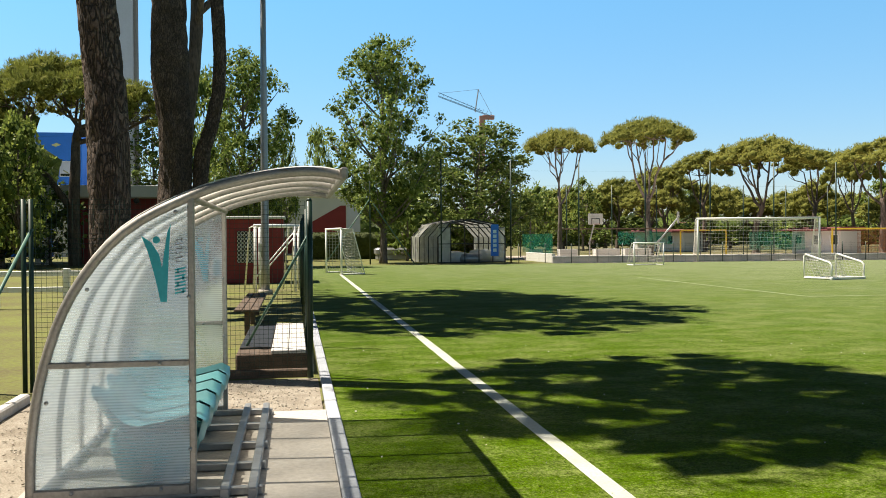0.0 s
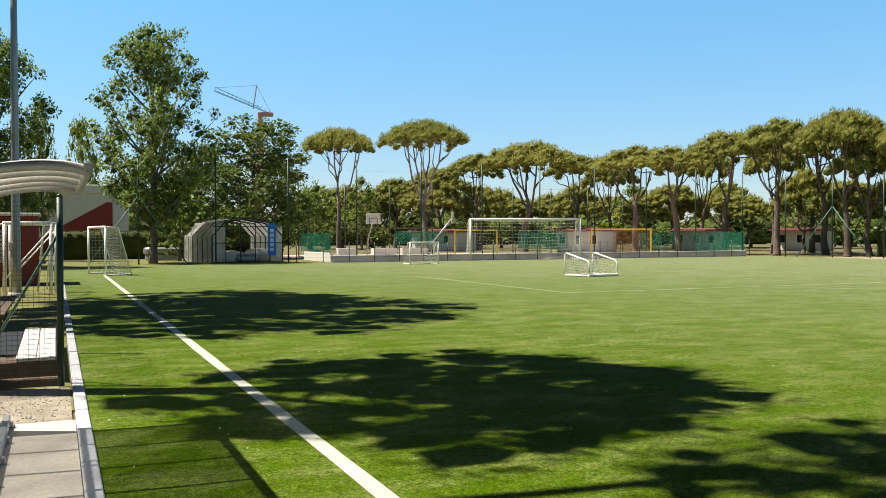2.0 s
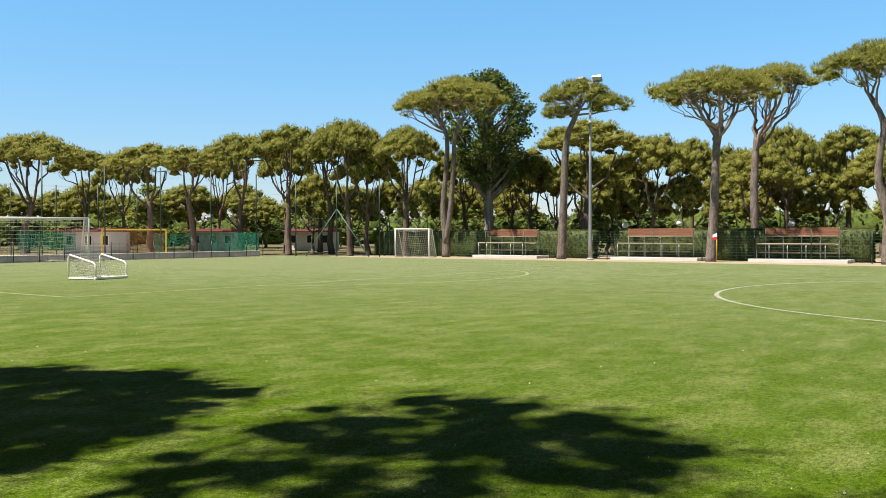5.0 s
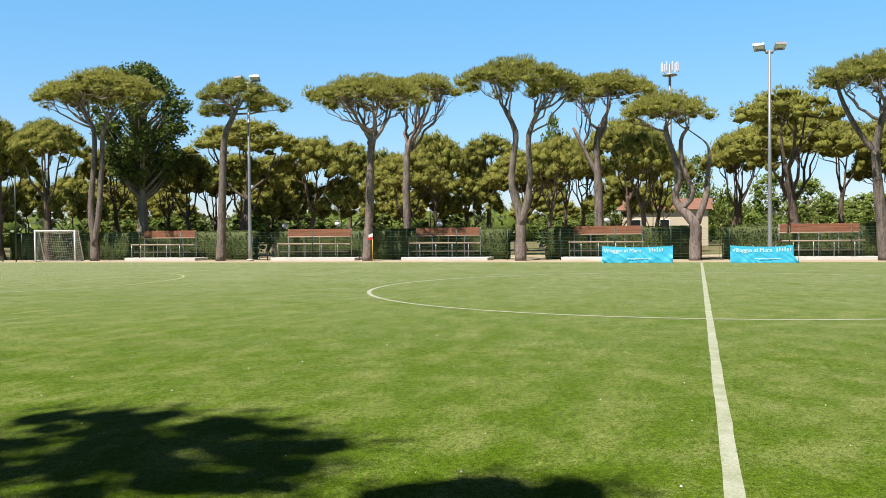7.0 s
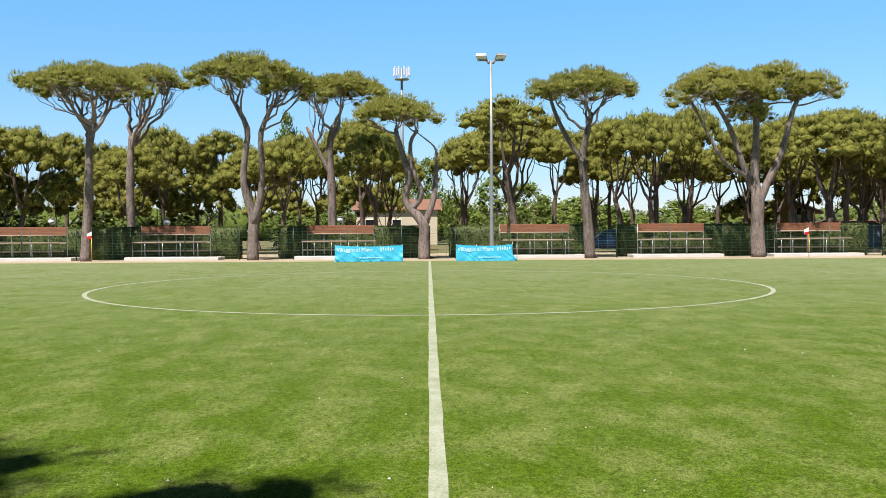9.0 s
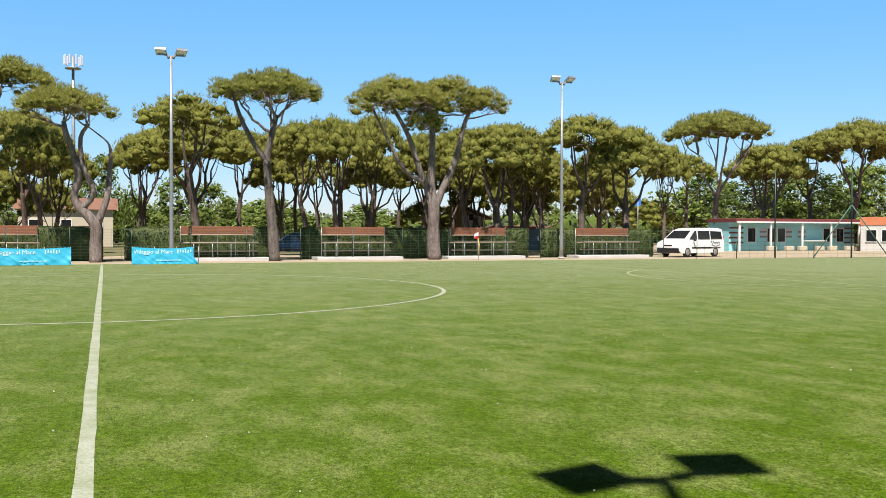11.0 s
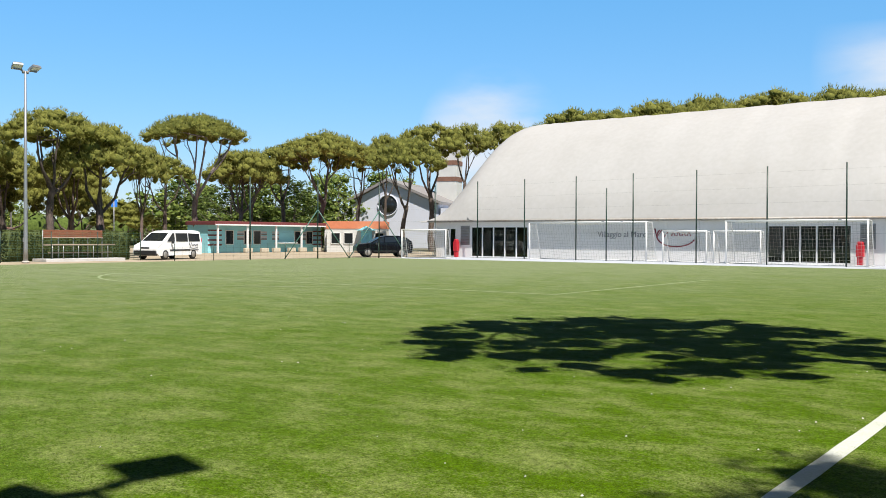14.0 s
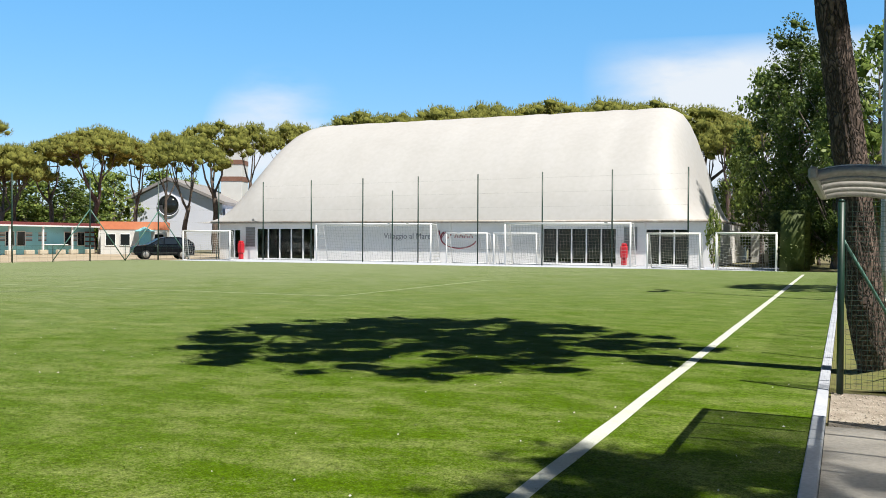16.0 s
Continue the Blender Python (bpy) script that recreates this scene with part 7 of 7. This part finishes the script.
for x in (12.6, 41.7):
    lv = part("louvre", Build().box((x, YF + 0.11, 1.7), (0.85, 0.03, 1.5)), STEEL, ob, "grey louvred vent")
    for k in range(12):
        part("slat", Build().box((x, YF + 0.135, 1.02 + 0.12 * k), (0.8, 0.03, 0.05), m=pose(0, 0, 0, 30, 0, 0)), ALU, lv)
part("notice", Build().box((20.6, YF + 0.106, 2.62), (1.0, 0.01, 0.08)), STEEL, ob)
part("membrane_roll", Build().path([(X0 + 1.0 + (X1 - X0 - 2.4) * i / 40, YF + 0.2 + 0.03 * math.sin(i * 1.7), 2.83 + 0.03 * math.sin(i * 2.3)) for i in range(41)], 0.10, 8), HEM, ob, "stained rolled hem of the membrane")
# wording on the wall
txt = bpy.data.curves.new("wall_wording", "FONT")
txt.body, txt.size, txt.extrude = "Villaggio al Mare", 0.56, 0.004
wording = new("wall_wording", txt)
wording.matrix_basis = pose(30.2, YF + 0.112, 1.62, 90, 0, 180)
txt.materials.append(PRINT_DARK)
wording.parent = ob
b = Build()
b.path([(24.4 - 1.35 * math.cos(a), YF + 0.115, 1.7 - 0.72 * math.sin(a)) for a in [0.35 + 0.16 * i for i in range(22)]], 0.045, 5)
b.path([(25.9, YF + 0.115, 2.2), (25.75, YF + 0.115, 1.6), (25.4, YF + 0.115, 2.1), (25.2, YF + 0.115, 1.65), (24.95, YF + 0.115, 2.0)], 0.05, 5)
for i in range(4):
    b.path([(24.7 - 0.36 * i, YF + 0.115, 1.7), (24.6 - 0.36 * i, YF + 0.115, 2.0), (24.45 - 0.36 * i, YF + 0.115, 1.7)], 0.04, 5)
part("printed_emblem", b, PRINT_RED, ob, "dark red swirl emblem")

tall_net((39.9, -56.5), (8.4, -53.2), 5.8, 8, "row of tall thin posts before the dome")
solo("marker_post", Build().rod((0, 0, 0), (0, 0, 4.9), 0.045, 8), GREEN, "shorter dark post before the dome wall", "post", (28.5, -55.4, 0))
for x, y in ((42.2, -56.3), (12.9, -54.6)):
    g = thing("red_dispenser", "red fire point cabinet on a post", "cabinet", (x, y - 0.6 if x > 20 else -56.9, 0), 0, group="red cabinets")
    part("cabinet", Build().box((0, 0, 0.85), (0.42, 0.35, 0.75), bevel=0.04), RED_BRIGHT, g)
    part("foot", Build().box((0, 0, 0.24), (0.3, 0.28, 0.48), bevel=0.03), RED_BRIGHT, g)
    part("hood", Build().box((0, 0, 1.3), (0.36, 0.3, 0.2), bevel=0.06), RED_BRIGHT, g)

goal("football_goal", "full-size white goal before the dome wall", 30.2, -55.6, 180, 9.0, 2.62, 0.9, 1.6, 0.055, NET_WHITE, 0.2)
goal("football_goal", "full-size white goal before the dome doors", 15.8, -53.9, 180, 7.9, 2.6, 0.9, 1.6, 0.055, NET_WHITE, 0.2)
goal("youth_goal", "white youth goal with worn net", 23.0, -55.4, 180, 2.9, 2.0, 0.5, 1.1, 0.045, NET_WHITE, 0.14)
goal("youth_goal", "white youth goal with worn net", 19.7, -55.6, 180, 2.9, 2.0, 0.5, 1.1, 0.045, NET_WHITE, 0.14)
goal("youth_goal", "white youth goal beside the dome corner", 8.95, -51.6, 178, 2.9, 1.98, 0.5, 1.1, 0.05, NET_WHITE, 0.14)
goal("youth_goal", "white youth goal with dark net", 5.05, -51.2, 182, 3.05, 2.0, 0.5, 1.2, 0.055, NET_WHITE, 0.14)
goal("youth_goal", "white youth goal at the yard corner", 41.7, -52.2, 200, 3.4, 2.1, 0.6, 1.3, 0.045, NET_WHITE, 0.15)

# low annexe, dark hedge and shrub right of the dome
ob = thing("annexe", "low white service block beside the dome", "building", (4.2, -75, 0))
part("wall", Build().box((0.5, 0, 1.9), (4.0, 6, 3.8)), WALL_WHITE, ob)
part("tank", Build().box((-0.8, 2.0, 2.2), (1.6, 1.4, 0.9), bevel=0.05), ROOF_GREY, ob)
h = hedge(-7.5, 7.5, x=3.4, h=3.35, deep=2.0, seed=99)
h.location = (3.4, -65.5, -0.02)
put(B_BUSH, 7.2, -54.8, 40, 0.42, 0.62)

# ---- southeast: buildings, vehicles, yard ----
ob = thing("teal_pavilion", "long low teal pavilion with white posts", "building", (68.2, -60.5, 0), 0)
part("wall", Build().box((1.5, -0.2, 1.35), (3, 14.6, 2.7)), TEAL, ob)
part("fascia", Build().box((0.9, -0.2, 2.78), (4.4, 15.0, 0.34), bevel=0.03), DARK_RED, ob, "dark red roof fascia")
part("gutter", Build().box((-1.36, -0.2, 2.62), (0.1, 15.0, 0.12)), WHITE, ob)
for y in (-7.0, -3.6, -0.2, 3.4, 6.9):
    part("post", Build().box((-1.2, y, 1.3), (0.16, 0.16, 2.6), bevel=0.01), WHITE, ob)
for y in (-5.8, -4.2, 1.2, 2.4, 4.6):
    window(ob, 0, y, 1.45, 0.9, 1.3, face="x")
part("counter", Build().box((-0.5, -2.2, 0.9), (0.7, 2.6, 0.08), bevel=0.02), WHITE, ob)
for y in (-6.5, -5, -3, -1.5, 0.5, 2, 4):
    part("planter", Build().box((-2.0, y, 0.25), (0.35, 0.9, 0.4), bevel=0.03), CREAM, ob)
for y in (-5.0, -1.2, 0.4, 3.2):
    for z in (1.3, 1.75):
        part("band", Build().box((-0.022, y, z), (0.03, 0.9, 0.16)), ROOF_GREY, ob, "grey-brown stripe")
        part("band", Build().box((-0.021, y, z + 0.2), (0.03, 0.9, 0.18)), WALL_WHITE, ob, "white stripe")
for z in (0.75, 1.2, 1.65, 2.1):
    part("band", Build().box((-0.02, -7.0, z), (0.03, 1.4, 0.14)), DARK_RED, ob, "dark red stripe")
    part("band", Build().box((-0.02, 6.3, z), (0.03, 1.6, 0.14)), DARK_RED, ob, "dark red stripe")

ob = thing("orange_kiosk", "white kiosk with orange upper band and teal door", "building", (63.9, -69.2, 0), 38)
part("wall", Build().box((0, 0, 1.3), (6.0, 5, 2.6)), WALL_WHITE, ob)
part("band", Build().box((0, 0, 2.75), (6.1, 5.1, 0.75)), ORANGE, ob, "orange upper band")
part("door", Build().box((-1.0, 2.53, 1.1), (1.1, 0.06, 2.1)), TEAL, ob, "teal door")
part("canopy", Build().prism([(-1.9, 2.5, 2.2), (-1.0, 2.5, 2.65), (-0.1, 2.5, 2.2)], (0, 0.9, 0)), TEAL, ob)
for x in (-2.3, 0.8, 2.1):
    window(ob, x, 2.5, 1.4, 0.9, 1.1, face="y", s=1)

ob = thing("church", "pale grey gabled church with round window", "church", (82.4, -96.6, 0), 24)
part("gable_wall", Build().prism([(-6.2, 0, 0), (6.2, 0, 0), (6.2, 0, 6.6), (1.0, 0, 9.3), (-6.2, 0, 6.2)], (0, -18, 0)), CHURCH, ob)
part("roof", Build().prism([(-6.7, 0.6, 6.1), (1.0, 0.6, 9.4), (6.7, 0.6, 6.5), (6.7, 0.6, 6.9), (1.0, 0.6, 9.8), (-6.7, 0.6, 6.5)], (0, -19, 0)), ROOF_GREY, ob)
w = part("round_window", Build().path([(1.0, 0.02, 6.0), (1.0, 0.08, 6.0)], 1.4, 24), DARK_GLASS, ob, "round dark window")
part("ring", Build().path([(1.0 + 1.44 * math.cos(a * 0.2618), 0.1, 6.0 + 1.44 * math.sin(a * 0.2618)) for a in range(25)], 0.09, 6), CHURCH, w)
part("side_block", Build().box((-9.0, -4.0, 2.8), (5, 7, 5.6)), CHURCH, ob)
part("door", Build().box((3.6, 0.03, 1.4), (2.0, 0.06, 2.8)), WHITE, ob)
ob = thing("bell_tower", "white bell tower with red brick bands", "tower", (84.6, -112.2, 0), 20)
part("shaft", Build().box((0, 0, 8), (3.2, 3.2, 16), bevel=0.04), WALL_WHITE, ob)
for z in (10.5, 13.0, 15.6):
    part("band", Build().box((0, 0, z), (3.3, 3.3, 0.7)), TILE, ob, "red brick band")
part("cornice", Build().box((0, 0, 16.3), (3.7, 3.7, 0.5), bevel=0.05), WALL_WHITE, ob)

ob = thing("far_house", "cream house with tiled roof behind the hedge", "house", (101, 3.5, 0), 0)
part("wall", Build().box((3, 0, 1.95), (7, 9, 3.9)), CREAM, ob)
part("roof", Build().prism([(-0.9, -5, 3.9), (6.9, -5, 3.9), (3.0, -5, 5.2)], (0, 10, 0)), TILE, ob)
for y in (-3, 0, 3):
    window(ob, -0.5, y, 2.2, 1.0, 1.3, face="x")
ob = thing("far_house", "ochre gabled house with glazed gable", "house", (80.6, -32.0, 0), -10)
part("wall", Build().box((3, 0, 1.5), (7, 4.6, 3.0)), OCHRE, ob)
part("gable", Build().prism([(-0.5, -2.3, 3.0), (-0.5, 2.3, 3.0), (-0.5, 0, 4.0)], (7, 0, 0)), OCHRE, ob)
part("roof", Build().prism([(-1.0, -2.9, 2.85), (-1.0, 0, 4.1), (-1.0, 2.9, 2.85), (-1.0, 2.9, 3.05), (-1.0, 0, 4.32), (-1.0, -2.9, 3.05)], (8, 0, 0)), TILE, ob)
part("verge_board", Build().prism([(-1.04, -2.9, 2.95), (-1.04, 0, 4.2), (-1.04, 2.9, 2.95), (-1.04, 2.9, 3.06), (-1.04, 0, 4.33), (-1.04, -2.9, 3.06)], (0.03, 0, 0)), WALL_WHITE, ob, "pale verge board")
for k, (y, h) in enumerate(((-0.45, 0.75), (-0.95, 0.55), (-1.45, 0.32))):
    part("gable_pane", Build().box((-0.53, y, 2.8 + h / 2), (0.04, 0.38, h)), DARK_GLASS, ob)
part("glazing_frame", Build().box((-0.515, -0.98, 2.35), (0.03, 1.9, 1.7)), WALL_WHITE, ob, "white glazed gable panel")
ob = thing("garden_shed", "low red-roofed shed with blue-grey wall behind the hedge", "shed", (76.5, -36.6, 0), -14)
part("wall", Build().box((1.5, 0, 1.0), (3, 4.6, 2.0)), SHED_BLUE, ob)
part("roof", Build().prism([(-0.4, -2.6, 2.0), (3.4, -2.6, 2.0), (3.4, -2.6, 2.3), (-0.4, -2.6, 2.2)], (0, 5.2, 0)), TILE, ob)
ob = thing("phone_mast", "far mobile phone mast with white antennas", "mast", (150.4, 4.25, 0))
part("mast", Build().path([(0, 0, 0), (0, 0, 28.5)], [0.35, 0.2], 8), STEEL, ob)
for i in range(9):
    a = i * 0.698
    part("antenna", Build().box((1.3 * math.cos(a), 1.3 * math.sin(a), 27.9), (0.26, 0.26, 1.5), bevel=0.05), CHURCH, ob)
part("platform", Build().path([(0, 0, 26.6), (0, 0, 26.75)], 1.2, 12), STEEL, ob)


# vehicles
def wheel(parent, x, y, r, s):
    t = Build()
    t.path([(x, y - 0.1, r), (x, y - 0.07, r), (x, y + 0.07, r), (x, y + 0.1, r)], [r * 0.92, r, r, r * 0.92], 20)
    w = part("wheel", t, RUBBER, parent, "black rubber tyre")
    c = Build()
    c.path([(x, y + s * 0.095, r), (x, y + s * 0.112, r)], [r * 0.66, r * 0.6], 16)
    part("rim", c, ALU, w, "grey wheel rim")


def vehicle(name, label, at, rz, side, glass, width, paint, wheels, wr, trims, lamps):
    """A body lofted across its width from the side outline, with glass, wheels and lamps. x is forwards, y across."""
    ob = thing(name, label, "van" if "van" in name else "car", at, rz, group="parked vehicles")
    b = Build()
    rings = []
    for y, k, inset in ((-1, 0.93, 0.10), (-0.97, 0.97, 0.04), (-0.86, 1, 0), (0, 1.0, 0), (0.86, 1, 0), (0.97, 0.97, 0.04), (1, 0.93, 0.10)):
        ring = []
        zm = max(z for _, z in side)
        for x, z in side:
            t = max(0, (z - 0.95) / (zm - 0.95))
            ring.append((x * (1 - inset * 0.06), y * width / 2 * (1 - 0.14 * t * abs(y)), z - inset * 0.35 * (z > 0.6)))
        rings.append(ring)
    b.loft(rings, smooth=False)
    body = part("body", b, paint, ob)
    for s in (-1, 1):
        for poly in glass:
            part("side_window", Build().prism([(x, s * width / 2 * (1.006 - 0.14 * max(0, (z - 0.95) / (zm - 0.95))), z) for x, z in poly], (0, s * 0.012, 0)), DARK_GLASS, body, "dark side window")
        for x0, x1, z, h in trims:
            part("trim", Build().box(((x0 + x1) / 2, s * (width / 2 + 0.004), z), (x1 - x0, 0.03, h), bevel=0.008), BLACK, body, "black side trim")
        for x in wheels:
            wheel(ob, x, s * (width / 2 - 0.1), wr, s)
        part("door_mirror", Build().box((lamps[2], s * (width / 2 + 0.12), lamps[3]), (0.14, 0.2, 0.2), bevel=0.04), BLACK, ob)
        part("headlight", Build().box((lamps[0], s * (width / 2 - 0.24), lamps[1]), (0.22, 0.32, 0.2), bevel=0.05), LENS, ob, "clear headlight")
        part("tail_light", Build().box((lamps[4], s * (width / 2 - 0.1), lamps[5]), (0.06, 0.14, 0.4), bevel=0.02), RED_BRIGHT, ob, "red tail light")
    return ob


van = vehicle("minivan", "white passenger minivan with dark rear windows", (52.2, -37.6, 0), 0,
    [(-2.38, 0.3), (2.2, 0.26), (2.42, 0.42), (2.42, 0.72), (2.3, 0.97), (1.95, 1.1), (1.7, 1.2), (0.85, 1.78), (0.4, 1.9), (-0.8, 1.95), (-1.9, 1.94), (-2.3, 1.86), (-2.42, 1.0)],
    [[(1.35, 1.2), (0.55, 1.22), (0.55, 1.74), (0.72, 1.74)], [(0.40, 1.2), (-0.85, 1.2), (-0.85, 1.74), (0.40, 1.74)], [(-0.95, 1.2), (-2.2, 1.2), (-2.15, 1.7), (-0.95, 1.74)]],
    1.9, CAR_WHITE, (1.55, -1.45), 0.33, ((-1.0, 1.1, 0.62, 0.1), (-2.0, -0.2, 0.0 + 0.62, 0.05)), (2.24, 0.86, 0.95, 1.15, -2.42, 1.2))
ws = Build()
ws.add([(1.68, -0.8, 1.232), (1.68, 0.8, 1.232), (0.9, 0.68, 1.765), (0.9, -0.68, 1.765)], [(0, 1, 2, 3)])
part("windscreen", ws, DARK_GLASS, van, "raked dark windscreen")
part("bumper", Build().box((2.34, 0, 0.46), (0.24, 1.86, 0.36), bevel=0.07), BLACK, van, "dark plastic front bumper")
part("grille", Build().box((2.41, 0, 0.78), (0.05, 0.7, 0.1), bevel=0.02), BLACK, van)
for s in (-1, 1):
    lg = Build()
    lg.path([(-0.95 - 0.055 * i, s * 0.962, 0.96 + (0.16 if i < 5 else 0.08) * math.sin(i * 1.9)) for i in range(19)], 0.014, 4)
    lg.path([(-1.0 - 0.1 * i, s * 0.962, 0.82 - 0.09 * math.sin(i * 0.35)) for i in range(10)], 0.012, 4)
    part("door_print", lg, CAR_BLUE, van, "blue printed scribble mark")
van.matrix_basis = pose(51.7, -37.3, 0, 0, 0, 107)

CAR_SIDE = [(-2.1, 0.28), (2.05, 0.26), (2.2, 0.5), (2.1, 0.78), (1.1, 0.98), (0.35, 1.5), (-0.2, 1.6), (-1.5, 1.6), (-2.1, 1.15), (-2.18, 0.7)]
CAR_GLASS = [[(0.85, 1.0), (0.05, 1.02), (0.02, 1.48), (0.3, 1.44)], [(-0.05, 1.02), (-0.95, 1.02), (-0.95, 1.5), (-0.08, 1.5)], [(-1.05, 1.02), (-1.75, 1.05), (-1.45, 1.48), (-1.05, 1.5)]]
SUV_SIDE = [(-2.12, 0.32), (2.05, 0.3), (2.24, 0.5), (2.2, 0.86), (2.0, 0.98), (1.15, 1.08), (0.75, 1.3), (0.3, 1.56), (-0.2, 1.66), (-1.1, 1.65), (-1.7, 1.52), (-2.15, 1.2), (-2.22, 0.75)]
SUV_GLASS = [[(0.95, 1.1), (0.1, 1.12), (0.08, 1.54), (0.35, 1.48)], [(0.02, 1.12), (-0.9, 1.14), (-0.9, 1.55), (0.0, 1.55)], [(-1.0, 1.15), (-1.7, 1.2), (-1.45, 1.48), (-1.0, 1.54)]]
car = vehicle("black_car", "black family car parked in the yard", (46.9, -54.6, 0), 0, SUV_SIDE, SUV_GLASS, 1.88, CAR_BLACK, (1.35, -1.3), 0.34, ((-0.9, 0.9, 0.45, 0.06),), (2.05, 0.7, 0.7, 1.0, -2.12, 0.85))
car.matrix_basis = pose(46.9, -53.6, 0, 0, 0, 52)
car = vehicle("parked_car", "dark blue car parked beyond the hedge", (64.0, -13.2, 0), 0, CAR_SIDE, CAR_GLASS, 1.8, CAR_BLUE, (1.35, -1.3), 0.33, ((-0.9, 0.9, 0.45, 0.06),), (2.05, 0.7, 0.7, 1.0, -2.12, 0.85))
car.matrix_basis = pose(64.0, -12.8, 0, 0, 0, 80)

# yard fence with braces, and tall netting posts at the corner
wire_fence("fence", "thin green wire fence beside the yard", (47.6, -34.8), (43.4, -55.5), 1.1, 9, 0.5, 0.25, 0.004, 0.025)
tall_net((47.8, -41.0), (43.6, -56.0), 5.6, 4, "tall green corner posts with slanting braces", (1, 2))
for x, y in ((78, -40), (92, -30)):
    ob = thing("street_lamp", "slender grey street lamp by the road", "street lamp", (x, y, 0), 30, group="street lamps")
    part("pole", Build().path([(0, 0, 0), (0, 0, 4.6), (0.4, 0, 5.1), (1.1, 0, 5.2)], [0.07, 0.06, 0.05, 0.04], 8), STEEL, ob)
    part("lamp_head", Build().box((1.3, 0, 5.2), (0.6, 0.25, 0.12), bevel=0.03), WHITE, ob)

# blue sign on a grey pole in the road beyond
ob = thing("parking_sign", "blue road sign with white print on a grey pole", "road sign", (66.1, -42.4, 0), 40)
part("pole", Build().rod((0, 0, 0), (0, 0, 4.5), 0.04, 8), STEEL, ob)
part("board", Build().box((0, -0.05, 4.19), (0.5, 0.04, 0.62), bevel=0.02), BLUE, ob, "blue sign board")
part("print_bar", Build().box((0, -0.078, 4.12), (0.2, 0.01, 0.2)), WHITE, ob, "white print")
